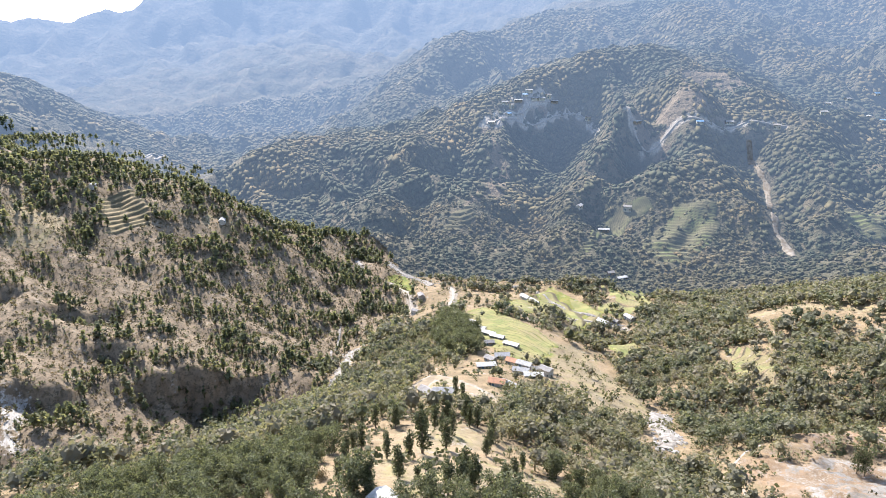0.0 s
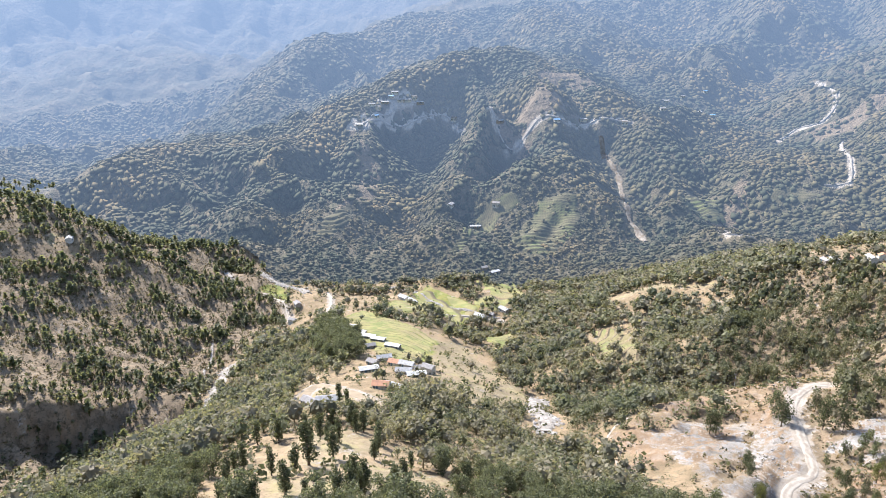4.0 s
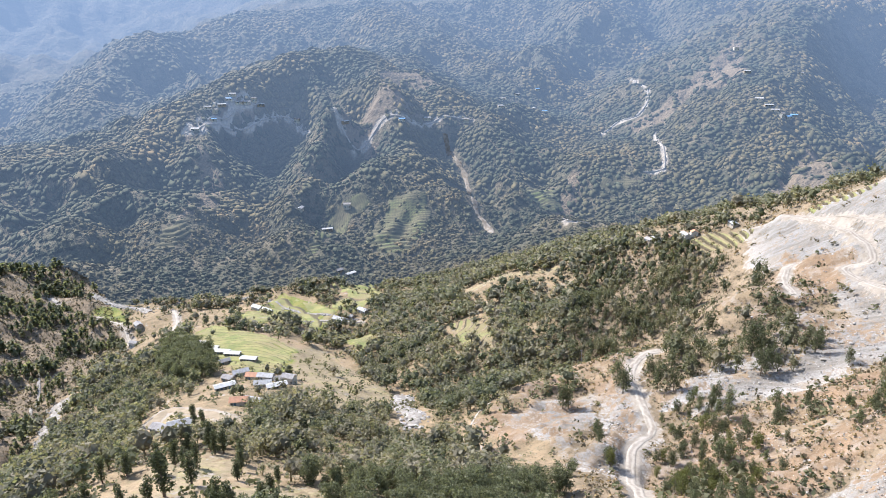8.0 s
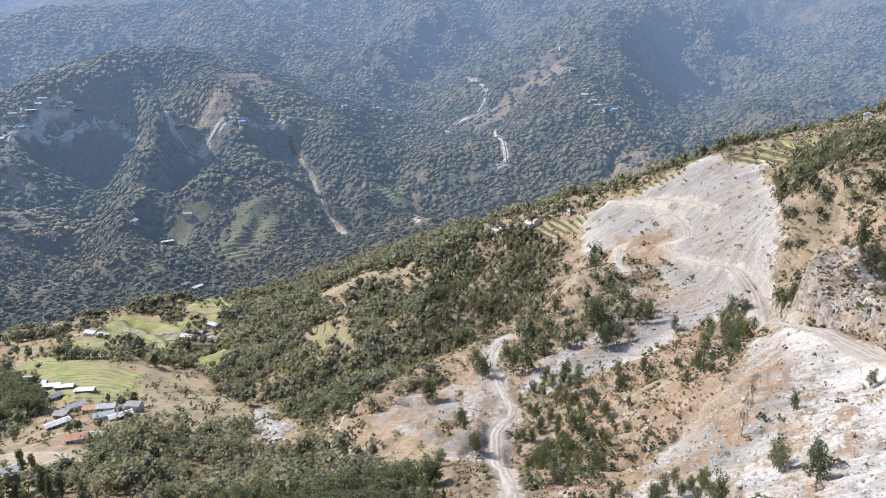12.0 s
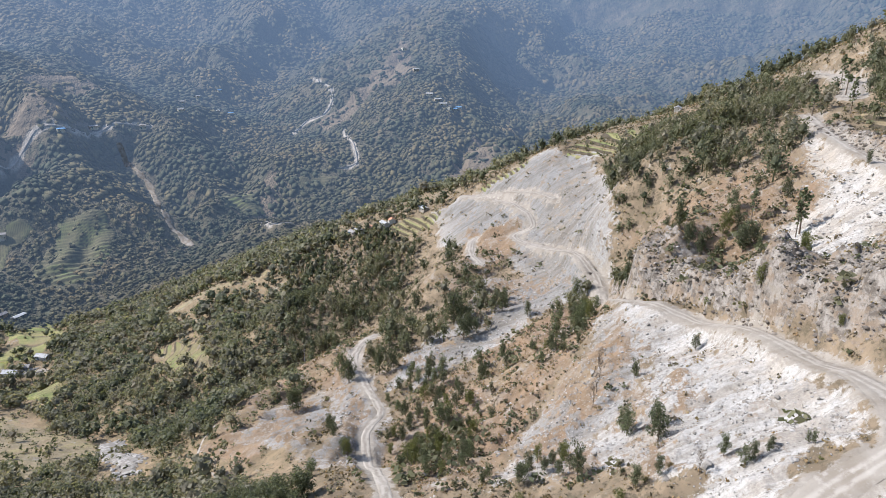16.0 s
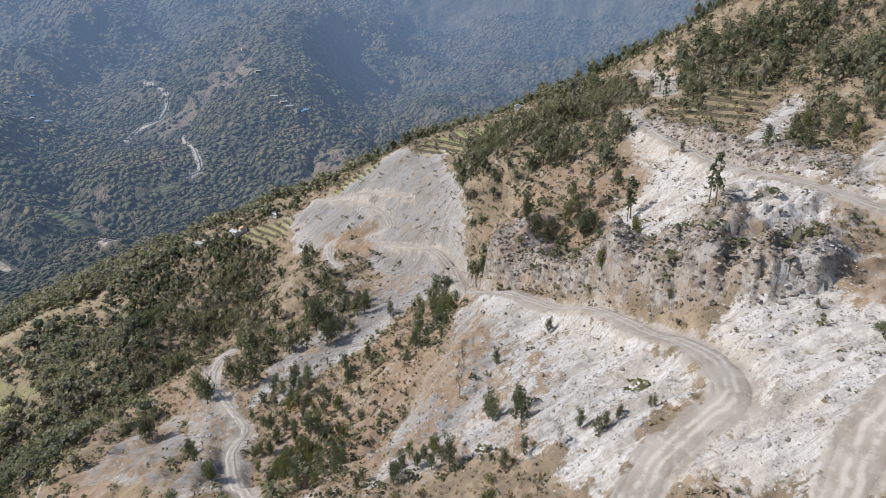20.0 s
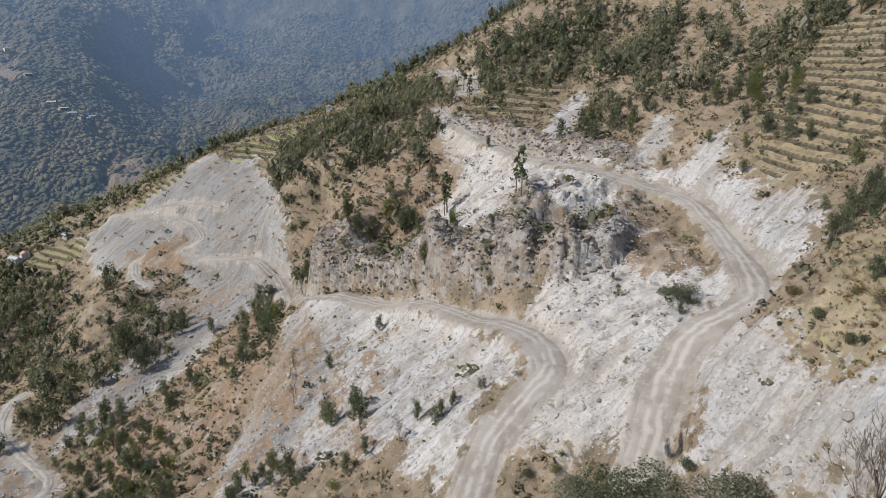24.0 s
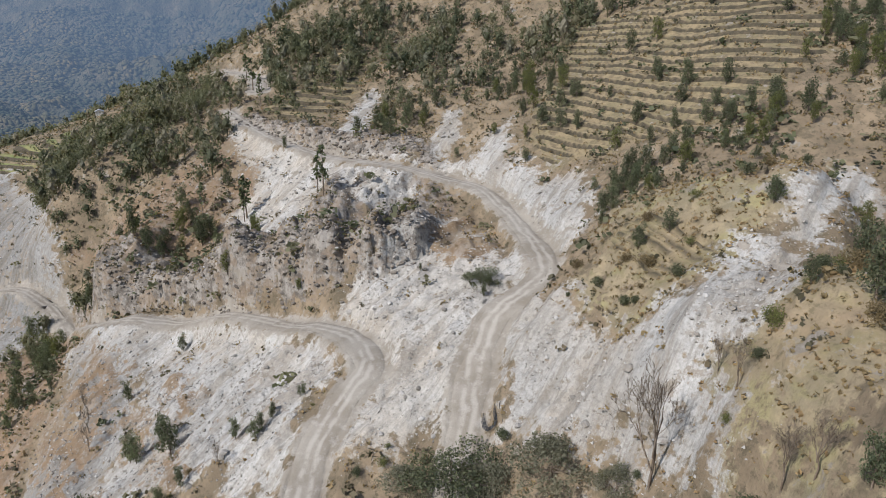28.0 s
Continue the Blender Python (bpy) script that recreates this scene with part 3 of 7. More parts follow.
# ---- materials ----
class Nodes:
    """A small writer of node trees."""

    def __init__(self, name):
        self.material = bpy.data.materials.new(name)
        self.material.use_nodes = True
        self.tree = self.material.node_tree
        self.bsdf = self.tree.nodes["Principled BSDF"]
        self.bsdf.inputs["Specular IOR Level"].default_value = 0.15
        self.bsdf.inputs["Roughness"].default_value = 0.95
        self.coord = self.tree.nodes.new("ShaderNodeTexCoord").outputs["Object"]

    def link(self, value, socket):
        if hasattr(value, "is_linked"):
            self.tree.links.new(value, socket)
        elif isinstance(value, tuple) and len(value) == 3 and socket.type == 'RGBA':
            socket.default_value = (*value, 1)
        else:
            socket.default_value = value

    def noise(self, size, detail=4.0, rough=0.6, stretch=None):
        n = self.tree.nodes.new("ShaderNodeTexNoise")
        at = self.coord
        if stretch:
            m = self.tree.nodes.new("ShaderNodeMapping")
            m.inputs["Scale"].default_value = stretch
            self.tree.links.new(at, m.inputs["Vector"])
            at = m.outputs[0]
        self.tree.links.new(at, n.inputs["Vector"])
        n.inputs["Scale"].default_value = 1.0 / size
        n.inputs["Detail"].default_value = detail
        n.inputs["Roughness"].default_value = rough
        return n.outputs["Fac"]

    def streaks(self, across, along, turn, detail=5.0):
        """Noise drawn out along one way on the ground; turn in degrees."""
        turned, drawn = self.tree.nodes.new("ShaderNodeMapping"), self.tree.nodes.new("ShaderNodeMapping")
        turned.inputs["Rotation"].default_value = (0, 0, radians(turn))
        drawn.inputs["Scale"].default_value = (1 / across, 1 / along, 1 / along)
        self.tree.links.new(self.coord, turned.inputs["Vector"])
        self.tree.links.new(turned.outputs[0], drawn.inputs["Vector"])
        n = self.tree.nodes.new("ShaderNodeTexNoise")
        self.tree.links.new(drawn.outputs[0], n.inputs["Vector"])
        n.inputs["Scale"].default_value, n.inputs["Detail"].default_value, n.inputs["Roughness"].default_value = 1.0, detail, 0.65
        return n.outputs["Fac"]

    def cells(self, size, out="Distance"):
        n = self.tree.nodes.new("ShaderNodeTexVoronoi")
        self.tree.links.new(self.coord, n.inputs["Vector"])
        n.inputs["Scale"].default_value = 1.0 / size
        return n.outputs[out]

    def ramp(self, value, lo, hi, a=0.0, b=1.0):
        n = self.tree.nodes.new("ShaderNodeMapRange")
        n.interpolation_type = 'SMOOTHSTEP'
        for key, v in (("Value", value), ("From Min", lo), ("From Max", hi), ("To Min", a), ("To Max", b)):
            self.link(v, n.inputs[key])
        return n.outputs["Result"]

    def mix(self, f, a, b, how='MIX'):
        n = self.tree.nodes.new("ShaderNodeMix")
        n.data_type, n.blend_type = 'RGBA', how
        self.link(f, n.inputs[0]), self.link(a, n.inputs[6]), self.link(b, n.inputs[7])
        return n.outputs[2]

    def math(self, how, a, b=0.0):
        n = self.tree.nodes.new("ShaderNodeMath")
        n.operation = how
        self.link(a, n.inputs[0]), self.link(b, n.inputs[1])
        return n.outputs[0]

    def mask(self, name):
        n = self.tree.nodes.new("ShaderNodeAttribute")
        n.attribute_name = name
        return n.outputs["Fac"]

    def random(self):
        return self.tree.nodes.new("ShaderNodeObjectInfo").outputs["Random"]

    def island(self):
        return self.tree.nodes.new("ShaderNodeNewGeometry").outputs["Random Per Island"]

    def bump(self, h, strength, distance):
        n = self.tree.nodes.new("ShaderNodeBump")
        n.inputs["Strength"].default_value, n.inputs["Distance"].default_value = strength, distance
        self.link(h, n.inputs["Height"])
        self.tree.links.new(n.outputs[0], self.bsdf.inputs["Normal"])

    def base(self, colour, rough=None, metal=None):
        self.link(colour, self.bsdf.inputs["Base Color"])
        if rough is not None:
            self.link(rough, self.bsdf.inputs["Roughness"])
        if metal is not None:
            self.link(metal, self.bsdf.inputs["Metallic"])
        return self.material

    def leafy(self, colour, thin=0.35):
        """Leaf: diffuse, with some light passing through."""
        self.base(colour, 0.7)
        t = self.tree.nodes.new("ShaderNodeBsdfTranslucent")
        self.link(self.mix(1.0, colour, (1.12, 1.12, 0.7), 'MULTIPLY'), t.inputs["Color"])
        m = self.tree.nodes.new("ShaderNodeMixShader")
        m.inputs[0].default_value = thin
        out = self.tree.nodes["Material Output"]
        self.tree.links.new(self.bsdf.outputs[0], m.inputs[1])
        self.tree.links.new(t.outputs[0], m.inputs[2])
        self.tree.links.new(m.outputs[0], out.inputs["Surface"])
        return self.material

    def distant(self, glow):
        """Far backdrop: haze imitated by blue emission, more the farther the land lies."""
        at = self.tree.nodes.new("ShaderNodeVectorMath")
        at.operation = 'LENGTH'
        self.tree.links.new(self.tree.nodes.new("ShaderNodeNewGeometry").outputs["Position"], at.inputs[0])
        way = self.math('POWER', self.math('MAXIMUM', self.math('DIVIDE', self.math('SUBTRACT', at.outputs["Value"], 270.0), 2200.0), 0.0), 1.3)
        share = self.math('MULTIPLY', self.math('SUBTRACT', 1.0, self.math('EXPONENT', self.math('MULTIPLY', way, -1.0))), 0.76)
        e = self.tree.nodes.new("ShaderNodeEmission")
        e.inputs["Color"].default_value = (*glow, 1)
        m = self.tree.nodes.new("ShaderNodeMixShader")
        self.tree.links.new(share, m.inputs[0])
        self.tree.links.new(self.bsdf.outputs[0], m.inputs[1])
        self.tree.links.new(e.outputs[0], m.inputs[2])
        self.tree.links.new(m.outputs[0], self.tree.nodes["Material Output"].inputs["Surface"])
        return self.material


def road_bed(n):
    """Packed grey-brown dust and gravel."""
    c = n.mix(n.ramp(n.noise(6, 5), 0.36, 0.64), (0.188, 0.162, 0.13), (0.25, 0.224, 0.188))
    c = n.mix(n.ramp(n.noise(2.0, 5, 0.7), 0.5, 0.68, 0, 0.6), c, (0.33, 0.305, 0.27))
    return n.mix(n.ramp(n.noise(0.6, 5, 0.75), 0.52, 0.7, 0, 0.7), c, (0.215, 0.19, 0.158))


def ground_colour(n):
    """Dry scrub ground with scree, earth, grass and fields by mask; returns colour and relief."""
    coarse, mid, fine, grit = n.noise(38, 5), n.noise(9, 5), n.noise(2.2, 6, 0.7), n.noise(0.5, 5, 0.75)
    scrub = n.mix(n.ramp(mid, 0.35, 0.65), (0.15, 0.114, 0.07), (0.235, 0.174, 0.108))
    scrub = n.mix(n.ramp(fine, 0.5, 0.68), scrub, (0.105, 0.098, 0.052))
    scrub = n.mix(n.ramp(coarse, 0.52, 0.7, 0, 0.7), scrub, (0.27, 0.202, 0.125))
    straw = n.mix(n.ramp(mid, 0.38, 0.66), (0.215, 0.172, 0.112), (0.165, 0.14, 0.09))
    straw = n.mix(n.ramp(fine, 0.45, 0.7), straw, (0.27, 0.217, 0.135))
    straw = n.mix(n.ramp(n.noise(4.0, 5, 0.7), 0.5, 0.66, 0, 0.7), straw, (0.14, 0.125, 0.06))
    straw = n.mix(n.ramp(coarse, 0.5, 0.62, 0, 0.5), straw, (0.27, 0.19, 0.12))
    straw = n.mix(n.ramp(n.noise(8.0, 4, 0.6), 0.52, 0.64, 0, 0.75), straw, (0.24, 0.208, 0.108))
    straw = n.mix(n.ramp(n.noise(1.3, 5, 0.75), 0.54, 0.64, 0, 0.7), straw, (0.12, 0.098, 0.058))
    soil = n.mix(n.ramp(mid, 0.35, 0.65), (0.215, 0.145, 0.09), (0.155, 0.114, 0.078))
    soil = n.mix(n.ramp(fine, 0.5, 0.72), soil, (0.21, 0.148, 0.092))
    soil = n.mix(n.ramp(coarse, 0.5, 0.62, 0, 0.7), soil, (0.205, 0.16, 0.1))
    soil = n.mix(n.ramp(n.noise(6.0, 5, 0.7), 0.5, 0.6, 0, 0.6), soil, (0.23, 0.2, 0.168))
    soil = n.mix(n.ramp(n.streaks(2.4, 12, -35), 0.46, 0.6, 0, 0.8), soil, (0.15, 0.104, 0.064))
    soil = n.mix(n.ramp(grit, 0.55, 0.7, 0, 0.6), soil, (0.29, 0.262, 0.228))
    soil = n.mix(n.ramp(n.noise(1.3, 5, 0.75), 0.54, 0.64, 0, 0.75), soil, (0.115, 0.088, 0.06))
    stone = n.mix(n.ramp(mid, 0.32, 0.68), (0.315, 0.303, 0.282), (0.385, 0.373, 0.352))
    stone = n.mix(n.ramp(coarse, 0.46, 0.66, 0, 0.7), stone, (0.305, 0.275, 0.235))
    stone = n.mix(n.ramp(n.noise(5.0, 6, 0.72), 0.52, 0.7, 0, 0.4), stone, (0.23, 0.2, 0.165))
    stone = n.mix(n.ramp(n.noise(1.6, 4, 0.8), 0.56, 0.66, 0, 0.6), stone, (0.20, 0.175, 0.145))
    stone = n.mix(n.ramp(n.noise(17, 6, 0.68), 0.5, 0.66, 0, 0.6), stone, (0.315, 0.27, 0.215))
    stone = n.mix(n.ramp(n.streaks(3.4, 38, -35), 0.52, 0.62, 0, 0.6), stone, (0.22, 0.19, 0.155))
    stone = n.mix(n.ramp(n.streaks(2.2, 22, -35), 0.5, 0.64, 0, 0.55), stone, (0.215, 0.195, 0.168))
    stone = n.mix(n.ramp(n.streaks(0.7, 7, -35), 0.52, 0.66, 0, 0.6), stone, (0.2, 0.182, 0.158))
    pebble = n.noise(0.7, 6, 0.85)
    stone = n.mix(1.0, stone, n.mix(n.ramp(pebble, 0.36, 0.62), (0.83, 0.82, 0.805), (1.14, 1.14, 1.13)), 'MULTIPLY')
    stone = n.mix(n.mask("slate"), stone, n.mix(1.0, stone, (0.53, 0.535, 0.545), 'MULTIPLY'))
    crop = n.mix(n.ramp(mid, 0.35, 0.65), (0.173, 0.166, 0.050), (0.108, 0.137, 0.036))
    crop = n.mix(n.ramp(fine, 0.5, 0.7), crop, (0.230, 0.187, 0.079))
    ragged = n.math('ADD', n.math('MULTIPLY', n.math('SUBTRACT', fine, 0.5), 2.6), n.math('MULTIPLY', n.math('SUBTRACT', mid, 0.5), 2.2))

    def lay(colour, name, over):
        m = n.math('ADD', n.mask(name), ragged)
        return n.mix(n.ramp(m, 0.34, 0.66), colour, over)

    scrub = n.mix(n.mask("brown"), scrub, n.mix(n.ramp(n.noise(3.5, 6, 0.75), 0.5, 0.62), n.mix(n.ramp(mid, 0.36, 0.64), (0.138, 0.107, 0.074), (0.205, 0.158, 0.108)), (0.085, 0.072, 0.05)))
    scrub = n.mix(n.ramp(n.noise(1.4, 5, 0.75), 0.53, 0.62, 0, 0.8), scrub, (0.085, 0.07, 0.046))
    colour = lay(scrub, "grass", straw)
    colour = lay(colour, "terrace", n.mix(n.ramp(fine, 0.42, 0.62), n.mix(n.ramp(mid, 0.4, 0.62), (0.235, 0.182, 0.108), (0.165, 0.138, 0.08)), (0.12, 0.095, 0.06)))
    colour = lay(colour, "field", crop)
    colour = lay(colour, "scree", stone)
    colour = lay(colour, "earth", soil)
    crag = n.mix(n.ramp(n.noise(3.2, 6, 0.75), 0.4, 0.6), (0.1, 0.086, 0.072), (0.245, 0.222, 0.195))
    crag = n.mix(n.ramp(n.noise(6.0, 5, 0.7), 0.48, 0.58, 0, 0.6), crag, (0.19, 0.138, 0.092))
    crag = n.mix(n.ramp(n.noise(1.1, 5, 0.8), 0.55, 0.66, 0, 0.7), crag, (0.115, 0.09, 0.068))
    colour = lay(colour, "crag", crag)
    colour = lay(colour, "roadside", road_bed(n))
    chips = n.math('ADD', n.math('MULTIPLY', n.cells(0.42), 0.14), n.math('ADD', n.math('MULTIPLY', n.noise(1.1, 6, 0.8), 0.55), n.math('MULTIPLY', n.streaks(0.9, 8, -35), 0.6)))
    n.bump(n.math('ADD', chips, n.math('MULTIPLY', grit, 0.45)), 0.7, 0.42)
    return colour


n = Nodes("dry_ground")
M_GROUND = n.base(ground_colour(n))

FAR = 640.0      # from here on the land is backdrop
# emission colour that stands in for haze on the far materials
HAZE_GLOW = (0.168, 0.25, 0.39)
n = Nodes("far_mountain")
c = n.mix(n.ramp(n.noise(60, 6), 0.42, 0.62), (0.075, 0.07, 0.044), (0.125, 0.104, 0.066))
c = n.mix(n.ramp(n.noise(16, 5, 0.7), 0.48, 0.7), c, (0.065, 0.068, 0.042))
c = n.mix(n.ramp(n.math('ADD', n.mask("bare"), n.math('MULTIPLY', n.math('SUBTRACT', n.noise(14, 5, 0.7), 0.5), 1.2)), 0.4, 0.8), c, (0.16, 0.126, 0.085))
c = n.mix(n.ramp(n.mask("pale"), 0.3, 0.7), c, (0.34, 0.30, 0.245))
n.base(c)
n.bump(n.math('ADD', n.noise(22, 6, 0.65), n.math('MULTIPLY', n.noise(70, 6, 0.65), 2.0)), 1.0, 14)
M_FAR = n.distant(HAZE_GLOW)


def road_material(name, pale, far=False):
    """Dusty road bed with two worn wheel tracks, wandering a little."""
    n = Nodes(name)
    bed = road_bed(n)
    if pale:
        bed = n.mix(pale, bed, (0.385, 0.36, 0.322))
    off = n.math('ADD', n.mask("offset"), n.math('MULTIPLY', n.math('SUBTRACT', n.noise(9, 2), 0.5), 3.4))
    away = n.math('ABSOLUTE', n.math('SUBTRACT', n.math('ABSOLUTE', off), 0.85))
    worn = n.math('MULTIPLY', n.ramp(away, 0.7, 0.1), n.ramp(n.noise(3.5, 5, 0.7), 0.33, 0.52))
    n.bump(n.noise(0.5, 5, 0.7), 0.6, 0.14)
    n.base(n.mix(n.math('MULTIPLY', worn, 0.6), bed, (0.36, 0.33, 0.288)))
    # far roads get the imitated haze glow too
    return n.distant(HAZE_GLOW) if far else n.material


M_ROAD, M_PALEROAD = road_material("dusty_gravel", 0.0), road_material("pale_dust", 0.1)
M_FARROAD = road_material("far_dust", 0.0, True)

n = Nodes("river_stones")
c = n.mix(n.ramp(n.cells(2.5), 0.2, 0.6), (0.285, 0.272, 0.25), (0.18, 0.166, 0.148))
c = n.mix(n.ramp(n.noise(7, 4), 0.5, 0.65, 0, 0.7), c, (0.17, 0.155, 0.125))
n.bump(n.cells(1.6), 0.8, 0.5)
M_STONES = n.base(c)


def leaf_material(name, dark, light, dry, thin=0.3):
    n = Nodes(name)
    c = n.mix(n.island(), dark, light)
    c = n.mix(n.ramp(n.noise(14, 3), 0.5, 0.72, 0, 0.65), c, dry)
    c = n.mix(n.ramp(n.noise(46, 3), 0.38, 0.64), n.mix(1.0, c, (0.74, 0.78, 0.78), 'MULTIPLY'), n.mix(1.0, c, (1.16, 1.12, 1.05), 'MULTIPLY'))
    c = n.mix(n.ramp(n.mask("tint"), 0.0, 1.0, 0, 0.75), c, n.mix(n.mask("tint"), light, dry))
    return n.leafy(c, thin)


M_OAK = leaf_material("oak_leaves", (0.055, 0.064, 0.038), (0.15, 0.156, 0.094), (0.185, 0.166, 0.105), 0.4)
M_FOREST = leaf_material("forest_leaves", (0.072, 0.083, 0.052), (0.228, 0.23, 0.147), (0.265, 0.235, 0.16), 0.47)
M_PINE = leaf_material("pine_needles", (0.07, 0.086, 0.052), (0.2, 0.21, 0.13), (0.235, 0.22, 0.145), 0.54)
M_BRIGHT = leaf_material("fresh_leaves", (0.09, 0.098, 0.036), (0.19, 0.188, 0.072), (0.22, 0.195, 0.085), 0.42)
M_DRY = leaf_material("dry_leaves", (0.10, 0.075, 0.04), (0.19, 0.14, 0.075), (0.23, 0.15, 0.07))
n = Nodes("far_forest")
c = n.mix(n.island(), (0.045, 0.048, 0.029), (0.088, 0.084, 0.049))
c = n.mix(n.ramp(n.noise(45, 4), 0.5, 0.68, 0, 0.6), c, (0.145, 0.118, 0.07))
c = n.mix(n.ramp(n.noise(170, 4), 0.4, 0.62), n.mix(1.0, c, (0.68, 0.78, 0.8), 'MULTIPLY'), n.mix(1.0, c, (1.4, 1.2, 1.0), 'MULTIPLY'))
n.base(c)
M_FARLEAF = n.distant(HAZE_GLOW)

n = Nodes("bark")
c = n.mix(n.ramp(n.noise(0.25, 5, 0.7, (1, 1, 0.2)), 0.4, 0.65), (0.10, 0.075, 0.055), (0.20, 0.165, 0.13))
n.bump(n.noise(0.12, 4, 0.7, (1, 1, 0.2)), 0.7, 0.04)
M_BARK = n.base(c)

M_DUSTY = leaf_material("dusty_leaves", (0.115, 0.11, 0.078), (0.215, 0.205, 0.15), (0.24, 0.21, 0.155), 0.4)
M_STRAW = leaf_material("straw", (0.15, 0.115, 0.065), (0.29, 0.225, 0.13), (0.25, 0.16, 0.085), 0.4)
n = Nodes("landslide_rubble")
M_SLIDE = n.base(n.mix(n.ramp(n.noise(5, 5, 0.7), 0.4, 0.62), (0.26, 0.235, 0.205), (0.17, 0.145, 0.115)))
n = Nodes("pale_earth_track")
M_EARTHROAD = n.base(n.mix(n.ramp(n.noise(4, 5), 0.38, 0.64), (0.24, 0.195, 0.137), (0.185, 0.15, 0.105)))
M_SCRUB = leaf_material("dark_scrub", (0.06, 0.056, 0.037), (0.125, 0.108, 0.07), (0.15, 0.115, 0.078), 0.3)


# ---- the land: a smooth surface through the skeleton lines, with gullies and rubble on it ----
def perlin(x, y, seed):
    """Gradient noise in numpy, about -0.7 to 0.7."""
    x0, y0 = np.floor(x), np.floor(y)
    fx, fy = x - x0, y - y0
    x0, y0 = x0.astype(np.int64), y0.astype(np.int64)

    def corner(i, j):
        h = ((x0 + i) * 374761393 + (y0 + j) * 668265263 + seed * 974711) & 0x7fffffff
        h = ((h ^ (h >> 13)) * 1274126177) & 0x7fffffff
        a = ((h ^ (h >> 16)) & 1023) * (2 * math.pi / 1024)
        return np.cos(a) * (fx - i) + np.sin(a) * (fy - j)

    u, v = fx * fx * fx * (fx * (fx * 6 - 15) + 10), fy * fy * fy * (fy * (fy * 6 - 15) + 10)
    a, b = corner(0, 0), corner(0, 1)
    return (a + (corner(1, 0) - a) * u) * (1 - v) + (b + (corner(1, 1) - b) * u) * v


def smooth(lo, hi, v):
    s = np.clip((v - lo) / (hi - lo), 0, 1)
    return s * s * (3 - 2 * s)


def spread_points(lines):
    """Points along all skeleton lines, closer together near the drone's hill."""
    got = []
    for pts in lines.values():
        for a, b in zip(pts, pts[1:]):
            a, b = np.array(a, float), np.array(b, float)
            n = max(1, int(np.linalg.norm(b - a) / (8 + 0.07 * np.hypot(*a[:2]))))
            got += [a + (b - a) * k / n for k in range(n)]
        got.append(np.array(pts[-1], float))
    return np.array(got)


WOODED = {"forest_spur": 7.0, "left_hill_crest": 3.0, "long_ridge": 5.0, "middle_crest": 6.0, "west_spur": 4.0, "middle_spur_west": 4.0,
          "middle_spur_east": 4.0, "side_spur": 5.0, "dark_peak_crest": 8.0, "upper_mountain_crest": 8.0, "far_range_crest": 26.0}
KNOTS = spread_points({k: [(a, b, c - WOODED.get(k, 0.0)) for a, b, c in pts] for k, pts in SKELETON.items()})      # the lines run over the crowns
KNOT_SOFT = (4 + 0.022 * np.hypot(KNOTS[:, 0], KNOTS[:, 1])) ** 2


def kernel(x, y):
    d = (x[:, None] - KNOTS[None, :, 0]) ** 2 + (y[:, None] - KNOTS[None, :, 1]) ** 2
    return np.sqrt(d + KNOT_SOFT[None, :])


def solve_land():
    k = len(KNOTS)
    m = np.zeros((k + 3, k + 3))
    m[:k, :k] = kernel(KNOTS[:, 0], KNOTS[:, 1]) - np.eye(k) * 0.8
    m[:k, k:] = np.column_stack([np.ones(k), KNOTS[:, 0], KNOTS[:, 1]])
    m[k:, :k] = m[:k, k:].T
    return np.linalg.solve(m, np.concatenate([KNOTS[:, 2], np.zeros(3)]))


WEIGHTS = solve_land()


def land(x, y):
    """Height of the smooth land under points x, y."""
    x, y = np.asarray(x, float).ravel(), np.asarray(y, float).ravel()
    out = np.empty(len(x))
    for s in range(0, len(x), 20000):
        xs, ys = x[s:s + 20000], y[s:s + 20000]
        out[s:s + 20000] = kernel(xs, ys) @ WEIGHTS[:-3] + WEIGHTS[-3] + WEIGHTS[-2] * xs + WEIGHTS[-1] * ys
    return out


def zone(points, x, y, edge, wobble=0.0, seed=11):
    """1 inside an outline, falling to 0 over `edge` metres about its border, with an uneven border."""
    px, py = np.array(points, float).T
    out = np.zeros(x.shape)
    m = (x > px.min() - edge * 2) & (x < px.max() + edge * 2) & (y > py.min() - edge * 2) & (y < py.max() + edge * 2)
    if not m.any():
        return out
    qx, qy = x[m], y[m]
    if wobble:
        qx, qy = qx + wobble * perlin(qx / (wobble * 3), qy / (wobble * 3), seed), qy + wobble * perlin(qx / (wobble * 3), qy / (wobble * 3), seed + 1)
    inside = np.zeros(len(qx), bool)
    near = np.full(len(qx), 1e9)
    for ax, ay, bx, by in zip(px, py, np.roll(px, -1), np.roll(py, -1)):
        cut = (ay > qy) != (by > qy)
        inside ^= cut & (qx < (bx - ax) * (qy - ay) / ((by - ay) if by != ay else 1e-9) + ax)
        k = np.clip(((qx - ax) * (bx - ax) + (qy - ay) * (by - ay)) / max((bx - ax) ** 2 + (by - ay) ** 2, 1e-9), 0, 1)
        near = np.minimum(near, np.hypot(qx - ax - k * (bx - ax), qy - ay - k * (by - ay)))
    out[m] = smooth(-edge, edge, np.where(inside, near, -near))
    return out


LEFT_HILL = [p[:2] for p in SKELETON["west_stream"]] + [p[:2] for p in SKELETON["main_river_low"][::-1]] + [(-900, 1300), (-1500, 100)]


